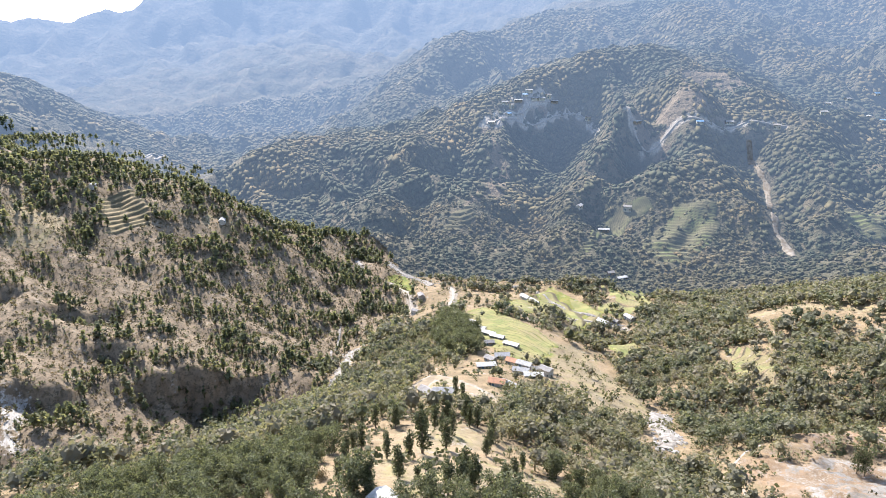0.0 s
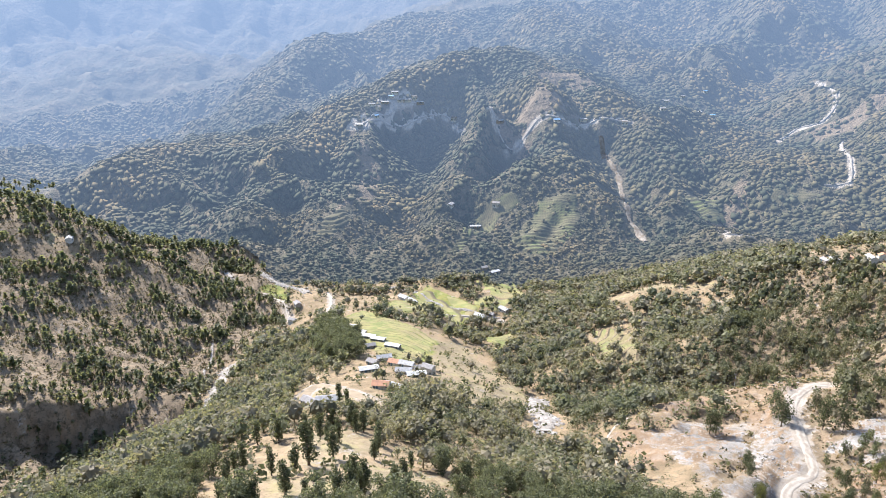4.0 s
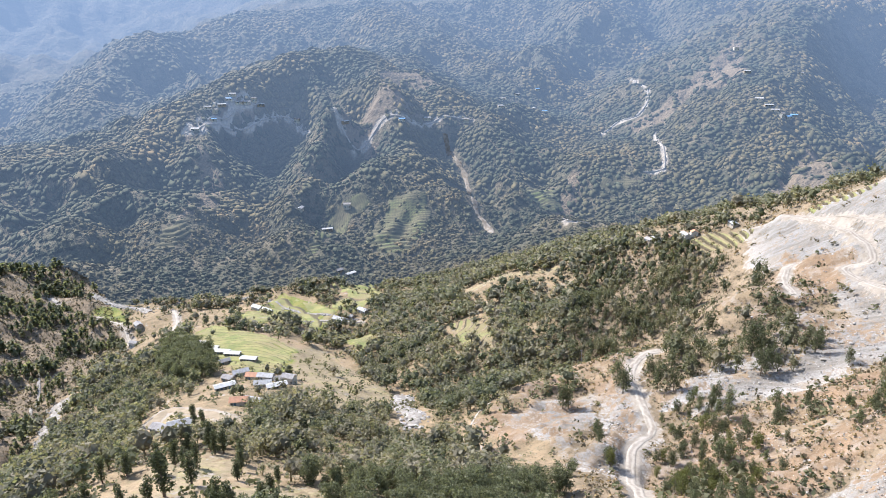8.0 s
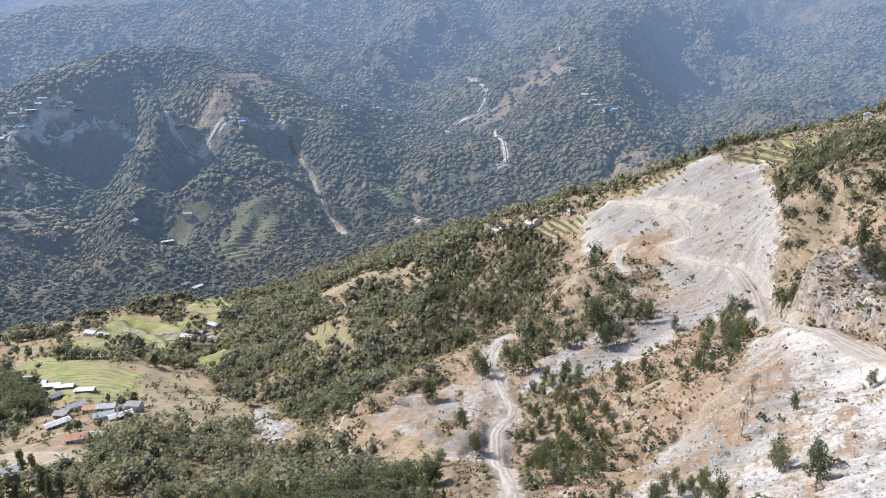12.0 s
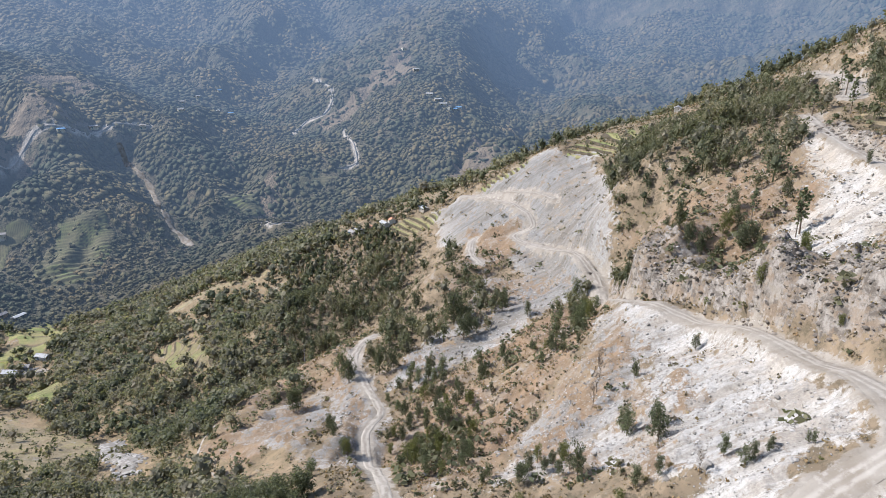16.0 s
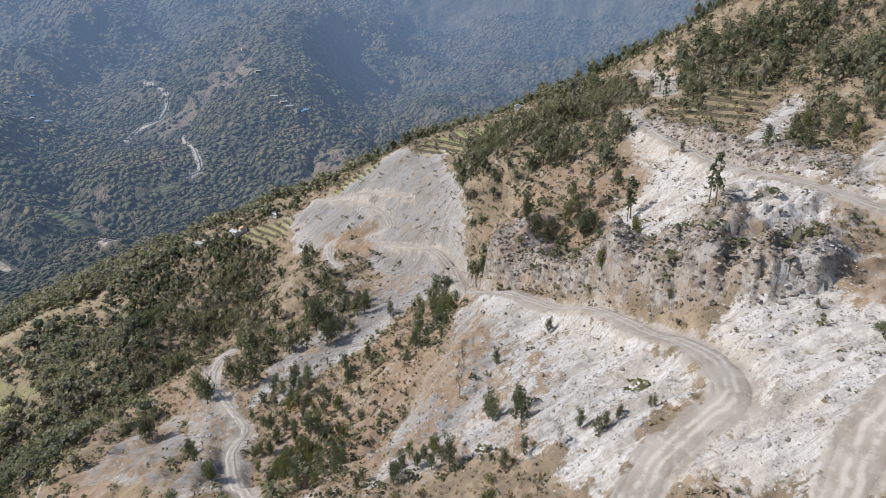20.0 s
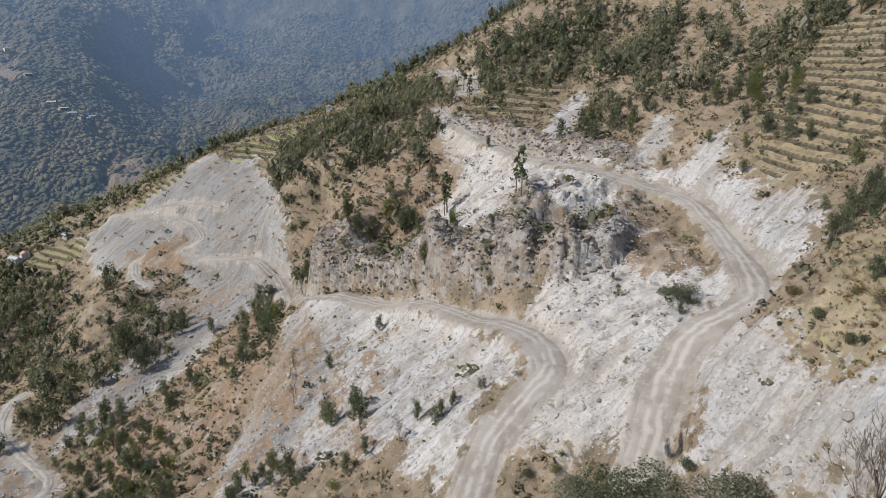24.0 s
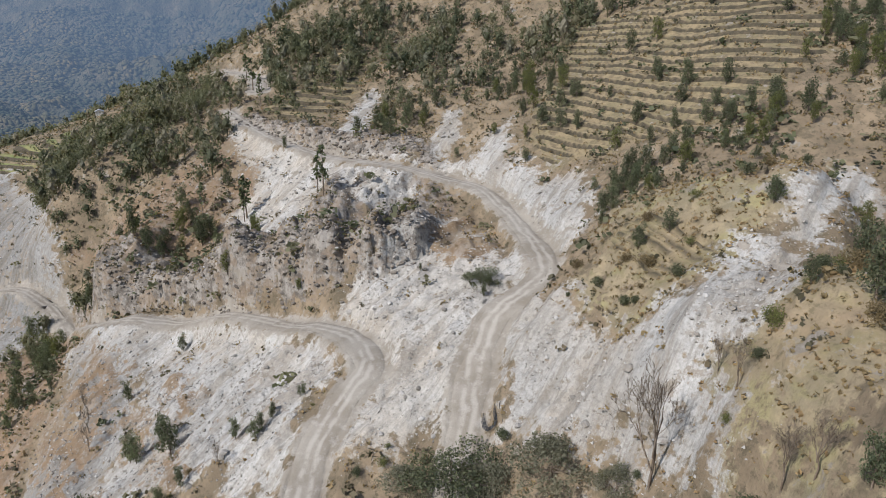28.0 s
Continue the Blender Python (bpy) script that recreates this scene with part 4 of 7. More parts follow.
def bluff(x, y, cx, cy, drop, length, reach):
    """A steep broken bank that faces down the brown hill, away from the sun."""
    u, v = (x - cx) * 0.5 - (y - cy) * 0.866, (x - cx) * 0.866 + (y - cy) * 0.5
    u = u + 10 * perlin(v / 17, u / 40, 51) + 3 * perlin(v / 6, u / 12, 52)
    return -drop * smooth(0, 5, u) * (1 - smooth(6, reach, u)) * np.exp(-(v / length) ** 2)


def relief(x, y):
    """Gullies, knolls and rubble: small near the drone's hill, large on the mountains."""
    r = np.hypot(x, y)
    far = smooth(620, 950, r) * (1 + 0.7 * smooth(1300, 1900, r))
    vast = smooth(1900, 3000, r)
    mid = smooth(260, 700, r)
    wx, wy = x + 30 * perlin(x / 90, y / 90, 5), y + 30 * perlin(x / 90, y / 90, 6)
    crest = np.vstack([spread_points({k: SKELETON[k]}) for k in ("middle_crest", "long_ridge", "dark_peak_crest", "side_spur", "far_valley_floor", "main_river_low",
                                                                    "upper_mountain_crest", "left_range", "hazy_range_crest", "far_range_crest", "middle_gully", "middle_rib_west", "upper_ridge_west", "upper_valley", "right_ridge", "west_spur", "middle_spur_west", "middle_spur_east")])
    calm = np.full(x.shape, 1e12)
    for cx, cy, _ in crest:
        np.minimum(calm, (x - cx) ** 2 + (y - cy) ** 2, out=calm)
    calm = 1 - np.exp(-calm / (75.0 ** 2 + (0.03 * r) ** 2))
    deep = smooth(640, 820, r) * (1 - smooth(1900, 2300, r)) * calm * (1 - zone(LEFT_HILL, x, y, 30.0) * (1 - smooth(900, 1000, r)))      # side valleys between the spurs
    z = -deep * 20 * smooth(0.2, 0.0, np.abs(perlin(wx / 260, wy / 260, 17))) - deep * 15 * smooth(0.16, 0.0, np.abs(perlin(wx / 120, wy / 120, 18)))
    z += far * calm * (30 * (0.2 - np.abs(perlin(wx / 310, wy / 310, 1))) + 36 * (0.2 - np.abs(perlin(wx / 130, wy / 130, 2))))
    z += far * 13 * (0.2 - np.abs(perlin(wx / 55, wy / 55, 19)))
    z += vast * calm * 170 * (0.2 - np.abs(perlin(wx / 600, wy / 600, 12))) + vast * 85 * (0.2 - np.abs(perlin(wx / 260, wy / 260, 13)))
    z += mid * 9 * (0.2 - np.abs(perlin(wx / 70, wy / 70, 3)))
    z += (0.35 + 0.65 * mid) * 5.0 * (0.25 - np.abs(perlin(wx / 34, wy / 34, 4)))
    z += (0.4 + 0.6 * mid) * 1.6 * perlin(x / 14, y / 14, 7) + 0.5 * perlin(x / 5.3, y / 5.3, 8) + 0.25 * perlin(x / 2.1, y / 2.1, 9)
    left = zone(LEFT_HILL, x, y, 25.0) * (1 - smooth(800, 1000, r))
    u, v = x * 0.76 - y * 0.65, x * 0.65 + y * 0.76
    v = v + 14 * perlin(x / 60, y / 60, 14)
    z += left * (26 * (0.16 - np.abs(perlin(v / 62, u / 260, 15))) + 8 * (0.16 - np.abs(perlin(v / 25, u / 120, 16))))
    for cx, cy, drop, length, reach in ((-156, 362, 30, 30, 75), (-128, 338, 12, 18, 40), (-226, 312, 14, 20, 45), (-262, 425, 12, 22, 40),
                                        (-215, 372, 10, 16, 36), (-150, 460, 5, 22, 40), (-330, 420, 12, 24, 45), (-90, 500, 3, 20, 36), (-300, 360, 12, 18, 40)):
        z += bluff(x, y, cx, cy, drop, length, reach)
    return z


# polar grid of the land, fine where the drone looks, coarse behind it
AZ = np.radians(np.concatenate([np.arange(-180, -44, 3.0), np.arange(-43, 143, 0.25), np.arange(144, 180, 3.0)]))
RAD = [14.0]
while RAD[-1] < 4850:
    RAD.append(RAD[-1] * (1.0085 if RAD[-1] < 640 else 1.0125))
RAD = np.array(RAD)
GX, GY = np.sin(AZ)[:, None] * RAD[None, :], np.cos(AZ)[:, None] * RAD[None, :]
GZ = land(GX, GY).reshape(GX.shape) + relief(GX, GY)


def height(x, y):
    """Height of the finished ground at points x, y."""
    x, y = np.asarray(x, float), np.asarray(y, float)
    a, r = np.arctan2(x, y), np.clip(np.hypot(x, y), RAD[0], RAD[-1] * 0.999)
    i = np.clip(np.searchsorted(AZ, a) - 1, 0, len(AZ) - 2)
    j = np.clip(np.searchsorted(RAD, r) - 1, 0, len(RAD) - 2)
    u, v = (a - AZ[i]) / (AZ[i + 1] - AZ[i]), (r - RAD[j]) / (RAD[j + 1] - RAD[j])
    return ((GZ[i, j] * (1 - u) + GZ[i + 1, j] * u) * (1 - v) + (GZ[i, j + 1] * (1 - u) + GZ[i + 1, j + 1] * u) * v)


# ---- masks: where scree, bare earth, dry grass, fields and woods lie ----
def zones(outlines, x, y, edge, wobble):
    got = np.zeros(np.shape(x))
    for k, pts in enumerate(outlines.values()):
        size = math.sqrt(np.ptp([p[0] for p in pts]) * np.ptp([p[1] for p in pts]) + 1)
        small = min(1.0, size / 50, math.hypot(*np.mean(pts, axis=0)) / 230)
        got = np.maximum(got, zone(pts, x, y, edge * min(1.0, size / 40), wobble * small, 20 + k))
    return got


MASK_SCREE = zones(SCREE, GX, GY, 5.5, 7.0)
MASK_EARTH = zones(EARTH, GX, GY, 5.5, 7.0)
MASK_EARTH *= 1 - 0.75 * zones({k: SCREE[k] for k in ("streak_bank", "lower_left_bank")}, GX, GY, 6.0, 8.0)
MASK_EARTH = np.maximum(MASK_EARTH * (1 - 0.5 * zones({"mid_bank": SCREE["mid_bank"]}, GX, GY, 6.0, 8.0)), 0.2 * zones({k: SCREE[k] for k in ("mid_bank", "streak_bank", "grey_fan")}, GX, GY, 6.0, 8.0))
MASK_EARTH = np.maximum(MASK_EARTH, 0.5 * zones({k: SCREE[k] for k in ("lower_left_bank", "lower_road_bank", "fan_chute")}, GX, GY, 6.0, 8.0))
FRESH = zones({k: SCREE[k] for k in ("wall_chute", "east_ribs", "wall_foot")}, GX, GY, 4.0, 6.0)      # grey debris over the cut
MASK_EARTH = np.maximum(MASK_EARTH * (1 - 0.8 * FRESH), 0.72 * zones({"bank_soil": EARTH["bank_soil"]}, GX, GY, 7.0, 8.0))
MASK_GRASS = zones(GRASS, GX, GY, 7.0, 12.0)
MASK_FIELD = zones(FIELD, GX, GY, 4.0, 6.0)
MASK_TERRACE = zones(TERRACE, GX, GY, 6.0, 6.0)

# broken rock and rain channels on the scree, banks of earth with steps
across_slope, along_slope = 0.81 * GX + 0.58 * GY, -0.58 * GX + 0.81 * GY
down = perlin(across_slope / 6.0, along_slope / 40.0, 31)
gully = 0.3 - np.abs(perlin(across_slope / 13.0, along_slope / 60.0, 36))
rib = 0.3 - np.abs(perlin(across_slope / 4.5, along_slope / 26.0, 39))
GZ += MASK_SCREE * (1.6 * (0.3 - np.abs(perlin(GX / 9, GY / 9, 32))) + 0.9 * (0.3 - np.abs(perlin(GX / 3.4, GY / 3.4, 33))) + 0.45 * perlin(GX / 1.5, GY / 1.5, 37) + 1.3 * down + 3.4 * gully + 1.6 * rib)
GZ += MASK_EARTH * (2.6 * (0.3 - np.abs(perlin(GX / 11, GY / 11, 34))) + 0.8 * perlin(GX / 3, GY / 3, 35) + 0.4 * perlin(GX / 1.4, GY / 1.4, 38) + 1.8 * down + 5.5 * gully + 2.2 * rib)


MASK_CUT = zones({k: EARTH[k] for k in ("cut_face", "ledge_band")}, GX, GY, 5.0, 8.0)
ledge = perlin(GX / 14, GY / 14, 45)
cx, cy = np.mean(EARTH["cut_face"], axis=0)
fall = np.array([land(cx - 9, cy)[0] - land(cx + 9, cy)[0], land(cx, cy - 9)[0] - land(cx, cy + 9)[0]])
fall /= np.linalg.norm(fall)
face_u, face_v = fall[1] * GX - fall[0] * GY, fall[0] * GX + fall[1] * GY
face_u = face_u + 1.5 * perlin(GX / 9, GY / 9, 53)
flute = 0.3 - np.abs(perlin(face_u / 7.5, face_v / 45, 54)) + 0.4 * (0.3 - np.abs(perlin(face_u / 3.1, face_v / 20, 55)))
GZ += MASK_CUT * (5.5 * flute + 2.0 * rib + 2.4 * (0.3 - np.abs(perlin(GX / 5, GY / 5, 46))) + 1.2 * perlin(GX / 1.8, GY / 1.8, 47))
GZ += 0.45 * MASK_CUT * (2.6 * (np.floor((GZ + 2 * ledge) / 2.6) + smooth(0.5, 0.8, (GZ + 2 * ledge) / 2.6 % 1.0)) - 2 * ledge - GZ)
# a rock wall over the middle road and a cut bank over the upper one: bearing in degrees, distance
WALLS = {"road_wall": (((68.5, 202), (72.3, 187), (75.5, 175), (81.8, 151), (87.7, 137), (93.6, 131), (98, 134), (101, 146)), 11.0, 24.0), "upper_bank": (((82, 247), (87.8, 215), (92.2, 198), (97.1, 189), (101, 178)), 3.5, 14.0)}
bearing, reach = np.degrees(np.arctan2(GX, GY)), np.hypot(GX, GY)
MASK_WALL = np.zeros(GX.shape)
for line, rise, back in WALLS.values():
    deg, dist = np.array(line).T
    s = reach - np.interp(bearing, deg, dist) + 3.5 * perlin(bearing / 2.3, reach * 0 + 0.5, 97) + 1.5 * perlin(GX / 2.5, GY / 2.5, 98)
    ends = smooth(deg[0], deg[0] + 3, bearing) * (1 - smooth(deg[-1] - 3, deg[-1], bearing))
    shelf = (np.floor(s / 1.3) + smooth(0.0, 0.45, s / 1.3 % 1.0)) * 1.3      # broken into ledges
    GZ += ends * rise * (0.7 + 0.6 * perlin(bearing / 3.1, reach * 0 + 0.3, 99)) * smooth(0.0, 2.6, shelf) * (1 - smooth(7, back, s))
    MASK_WALL = np.maximum(MASK_WALL, ends * smooth(-1.5, 0.5, s) * (1 - smooth(8.0, 13.0, s)))
MASK_CUT = np.maximum(MASK_CUT * (1 - 0.75 * FRESH), MASK_WALL * (1 - 0.5 * FRESH))
MASK_BROWN = np.maximum(zone(LEFT_HILL, GX, GY, 8.0), 0.7 * smooth(34, 42, np.degrees(np.arctan2(GX, GY))) * (1 - smooth(430, 500, np.hypot(GX, GY))))


# worn cattle steps and rain ribs on the brown road hill
HILL = smooth(34, 42, np.degrees(np.arctan2(GX, GY))) * (1 - smooth(430, 500, np.hypot(GX, GY))) * (1 - np.maximum(MASK_SCREE, np.maximum(MASK_EARTH, MASK_TERRACE)))
GZ += HILL * (2.2 * gully + 1.0 * rib + 0.7 * (0.3 - np.abs(perlin(GX / 6, GY / 6, 48))) + 0.3 * perlin(GX / 1.7, GY / 1.7, 49))
wave = 1.3 * ledge + 0.4 * perlin(GX / 4, GY / 4, 50)
GZ += 0.5 * HILL * (1.7 * (np.floor((GZ + wave) / 1.7) + smooth(0.45, 0.85, (GZ + wave) / 1.7 % 1.0)) - wave - GZ)


def resample(points, step):
    """A smooth line through plan points, one point every `step` metres."""
    p = np.array(points, float)
    q = [p[0]]
    ext = np.vstack([2 * p[0] - p[1], p, 2 * p[-1] - p[-2]])
    for a, b, c, d in zip(ext, ext[1:], ext[2:], ext[3:]):
        n = max(2, int(np.linalg.norm(c - b) / step))
        for k in range(1, n + 1):
            t = k / n
            q.append(0.5 * (2 * b + (c - a) * t + (2 * a - 5 * b + 4 * c - d) * t * t + (3 * b - a - 3 * c + d) * t ** 3))
    return np.array(q)


def even(values, n):
    k = np.ones(2 * n + 1) / (2 * n + 1)
    return np.convolve(np.pad(values, n, mode="edge"), k, "valid")


ROAD_WIDTH = {"lower_track": 2.9, "middle_road": 4.6, "fan_road": 4.0, "fan_branch": 3.0, "upper_road": 4.2, "spoil_loop": 3.0,
              "top_hairpin": 7.0, "mountain_road": 4.5, "mountain_village_road": 4.5, "side_valley_road": 3.0, "side_hill_road": 2.6,
              "side_crest_road": 2.8, "valley_road": 3.4, "valley_road_east": 2.8, "lower_valley_road": 2.8, "far_left_road": 5.0,
              "footpath": 0.9, "west_track": 4.0, "ridge_track": 4.2}
ROAD_LINES = {}
MASK_ROAD = np.zeros(GX.shape)
for road_name, pts in ROADS.items():
    r_mid = math.hypot(*np.mean(pts, axis=0))
    if road_name in ("middle_road", "upper_road", "lower_track"):      # they run on below the drone
        d0 = np.subtract(pts[0], pts[1])
        pts = [tuple(np.add(pts[0], d0 / np.linalg.norm(d0) * 30)), *pts]
    q = resample(pts, 1.2 + r_mid * 0.004)
    w = np.full(len(q), ROAD_WIDTH[road_name])
    if road_name in ("middle_road", "upper_road"):      # bulldozed wide where the two roads come near the drone's hill
        w = w + (0.4 if road_name == "middle_road" else 0.8) * (1 - smooth(112, 165, np.hypot(q[:, 0], q[:, 1])))
    w = w * (1 + 0.28 * perlin(np.arange(len(q)) / 4.3, np.full(len(q), 0.5), len(q)))
    zq = even(even(height(q[:, 0], q[:, 1]), max(1, int(9 / (1.2 + r_mid * 0.004)))), 2)
    ROAD_LINES[road_name] = (q, zq, w)
    if w.max() < 2:
        continue
    bank = 2.5 + 0.004 * r_mid
    steps = np.arange(len(q))
    fine = np.linspace(0, len(q) - 1, 4 * len(q))
    qx, qy, zf, wf = (np.interp(fine, steps, v) for v in (q[:, 0], q[:, 1], zq, w))
    m = np.argwhere((GX > q[:, 0].min() - 9) & (GX < q[:, 0].max() + 9) & (GY > q[:, 1].min() - 9) & (GY < q[:, 1].max() + 9))
    if not len(m):
        continue
    i, j = m.T
    for s in range(0, len(i), 12000):
        ii, jj = i[s:s + 12000], j[s:s + 12000]
        d = np.hypot(GX[ii, jj][:, None] - qx[None, :], GY[ii, jj][:, None] - qy[None, :])
        k = d.argmin(1)
        dist = d[np.arange(len(k)), k]
        wk = wf[k]
        f = 1 - smooth(wk * 0.55, wk * 0.55 + bank, dist)
        GZ[ii, jj] += f * (zf[k] - 0.1 * (dist < wk * 0.6) - GZ[ii, jj])
        MASK_ROAD[ii, jj] = np.maximum(MASK_ROAD[ii, jj], 1 - smooth(wk * 0.5, wk * 0.5 + bank * 0.9, dist))


def mask_at(mask, x, y):
    a, r = np.arctan2(x, y), np.hypot(x, y)
    i, j = np.clip(np.searchsorted(AZ, a), 0, len(AZ) - 1), np.clip(np.searchsorted(RAD, r), 0, len(RAD) - 1)
    return mask[i, j]


# ---- ground sheet, backdrop mountains, roads, stream beds ----
def mesh_from(name, verts, faces, material=None, smooth_faces=True):
    me = bpy.data.meshes.new(name)
    verts, faces = np.asarray(verts, np.float32), np.asarray(faces, np.int32)
    n, k = faces.shape
    me.vertices.add(len(verts))
    me.vertices.foreach_set("co", verts.ravel())
    me.loops.add(n * k)
    me.loops.foreach_set("vertex_index", faces.ravel())
    me.polygons.add(n)
    me.polygons.foreach_set("loop_start", np.arange(0, n * k, k, dtype=np.int32))
    me.polygons.foreach_set("use_smooth", np.full(n, smooth_faces))
    me.update(calc_edges=True)
    if material:
        me.materials.append(material)
    return me


def set_mask(me, name, values):
    me.attributes.new(name, 'FLOAT', 'POINT').data.foreach_set("value", np.asarray(values, np.float32).ravel())


OWNER = np.repeat((RAD[None, :-1] > FAR).astype(int), len(AZ), 0)      # 0: ground, 1: backdrop
near_hill = (zone(LEFT_HILL, GX, GY, 10.0) > 0.5)[:, :-1] & (RAD[None, :-1] < 940)
OWNER[near_hill] = 0


def sheet(name, owner, material):
    """All cells of the land that belong to one sheet, as one mesh; also the numbers of its grid points."""
    nr = len(RAD)
    x, y, z = GX.copy(), GY.copy(), GZ.copy()
    x[:, 0], y[:, 0], z[:, 0] = 0.0, 0.0, z[:, 0].mean()
    i, j = np.nonzero(OWNER == owner)
    i2 = (i + 1) % len(AZ)
    faces = np.stack([i * nr + j, i * nr + j + 1, i2 * nr + j + 1, i2 * nr + j], -1)
    used, back = np.unique(faces, return_inverse=True)
    verts = np.stack([x, y, z], -1).reshape(-1, 3)[used]
    return mesh_from(name, verts, back.reshape(-1, 4), material), used


MASK_SLATE = np.maximum(zones({k: SCREE[k] for k in ("grey_fan", "fan_chute", "lower_road_bank", "streak_bank", "lower_left_bank")}, GX, GY, 10.0, 8.0),
                        0.45 * zones({k: SCREE[k] for k in ("talus", "west_chute", "east_chute", "corner_cut", "mid_bank")}, GX, GY, 10.0, 8.0))
me, used = sheet("ground", 0, M_GROUND)
for mask_name, values in (("scree", MASK_SCREE), ("earth", MASK_EARTH), ("grass", MASK_GRASS), ("field", MASK_FIELD),
                          ("terrace", MASK_TERRACE), ("roadside", MASK_ROAD), ("crag", MASK_CUT), ("brown", MASK_BROWN), ("slate", MASK_SLATE)):
    set_mask(me, mask_name, values.ravel()[used])
ground = tagged(new("ground", me), "steep dry hillsides with scrub, scree and bare earth", "ground", kind="structure")
MASK_BARE = zones(BARE, GX, GY, 10.0, 14.0)
MASK_PALE = np.maximum(zones({k: BARE[k] for k in ("mountain_village",)}, GX, GY, 6.0, 14.0) * smooth(0.0, 0.25, perlin(GX / 17, GY / 17, 95)), MASK_ROAD)
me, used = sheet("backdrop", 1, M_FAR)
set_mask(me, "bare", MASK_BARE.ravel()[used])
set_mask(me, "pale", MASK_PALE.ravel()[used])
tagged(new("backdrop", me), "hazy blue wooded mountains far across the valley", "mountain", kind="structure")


def strip(name, q, zq, width, lift, material, across=5, crown=0.0, rag=0.0):
    """A band along a plan line, laid on the land."""
    r_near = math.hypot(*q.mean(0)) < 450
    t = np.gradient(q, axis=0)
    t /= np.maximum(np.linalg.norm(t, axis=1), 1e-6)[:, None]
    side = np.stack([t[:, 1], -t[:, 0]], 1)
    r_far = 0.0 if r_near else 0.3
    u = np.linspace(-1, 1, across)
    w = np.broadcast_to(np.asarray(width) / 2, (len(q),)) * (1 + rag * perlin(np.arange(len(q)) / 3.1, np.full(len(q), 0.5), len(q)))
    x = q[:, None, 0] + side[:, None, 0] * u * w[:, None]
    y = q[:, None, 1] + side[:, None, 1] * u * w[:, None]
    z = np.repeat(zq[:, None], across, 1) if zq is not None else height(x, y)
    z = (z + 0.04 if zq is not None and r_near else np.maximum(z, height(x, y) + 0.04)) + lift + crown * (1 - u * u)[None, :]
    if r_near and zq is not None:
        on = height(x, y)
        z = np.clip(z, on + 0.03, on + 0.26)
    z -= (lift + 0.14 + r_far) * (u ** 8)[None, :]
    n, a = np.meshgrid(np.arange(len(q) - 1), np.arange(across - 1), indexing="ij")
    f = np.stack([n * across + a, n * across + a + 1, (n + 1) * across + a + 1, (n + 1) * across + a], -1).reshape(-1, 4)
    me = mesh_from(name, np.stack([x, y, z], -1).reshape(-1, 3), f, material)
    set_mask(me, "offset", u[None, :] * w[:, None])
    return me


for road_name, (q, zq, w) in ROAD_LINES.items():
    r_mid = math.hypot(*q.mean(0))
    me = strip("road", q, zq, w, 0.02 + (0 if r_mid < 450 else r_mid * 0.0012), M_EARTHROAD if road_name == "ridge_track" else M_ROAD if road_name in ("upper_road", "middle_road", "lower_track", "fan_road", "fan_branch", "spoil_loop") else M_PALEROAD if r_mid < 640 else M_FARROAD, 13, 0.03, 0.3)
    w = w.max()
    tagged(new("footpath" if w < 2 else "road", me), "trodden pale footpath" if w < 2 else "pale dusty unpaved hill road", "path" if w < 2 else "road", kind="structure")
STREAM_WIDTH = {"west_stream": 11, "west_branch": 2.5, "river": 8, "river_east": 4, "east_stream": 8, "landslide": 8}
for stream_name, pts in STREAMS.items():
    q = resample(pts, 4.0)
    me = strip("stream_bed", q, None, STREAM_WIDTH[stream_name], 0.8, M_SLIDE if "slide" in stream_name else M_STONES, 7, 0.0, 0.9)
    tagged(new("landslide" if "slide" in stream_name else "stream_bed", me),
           "pale bare landslide scar" if "slide" in stream_name else "stream bed of pale boulders", "stream", kind="structure")


# ---- trees ----
rng = np.random.default_rng(7)


def part(name, me, parent, label=""):
    ob = new(name, me)
    ob.parent = parent
    if label:
        ob["label"] = label
    return ob


def tube(path, radii, sides=6):
    """A tapered tube of quads along a path."""
    path, radii = np.asarray(path, float), np.asarray(radii, float)
    t = np.gradient(path, axis=0)
    t /= np.maximum(np.linalg.norm(t, axis=1), 1e-9)[:, None]
    a = np.cross(t, [0.31, 0.87, 0.2])
    a /= np.linalg.norm(a, axis=1)[:, None]
    b = np.cross(t, a)
    ang = np.arange(sides) * 2 * math.pi / sides
    v = path[:, None] + radii[:, None, None] * (np.cos(ang)[None, :, None] * a[:, None] + np.sin(ang)[None, :, None] * b[:, None])
    i, j = np.meshgrid(np.arange(len(path) - 1), np.arange(sides), indexing="ij")
    j2 = (j + 1) % sides
    return v.reshape(-1, 3), np.stack([i * sides + j, i * sides + j2, (i + 1) * sides + j2, (i + 1) * sides + j], -1).reshape(-1, 4)


def joined(pieces):
    verts, faces, k = [], [], 0
    for v, f in pieces:
        verts.append(v)
        faces.append(f + k)
        k += len(v)
    return np.vstack(verts), np.vstack(faces)


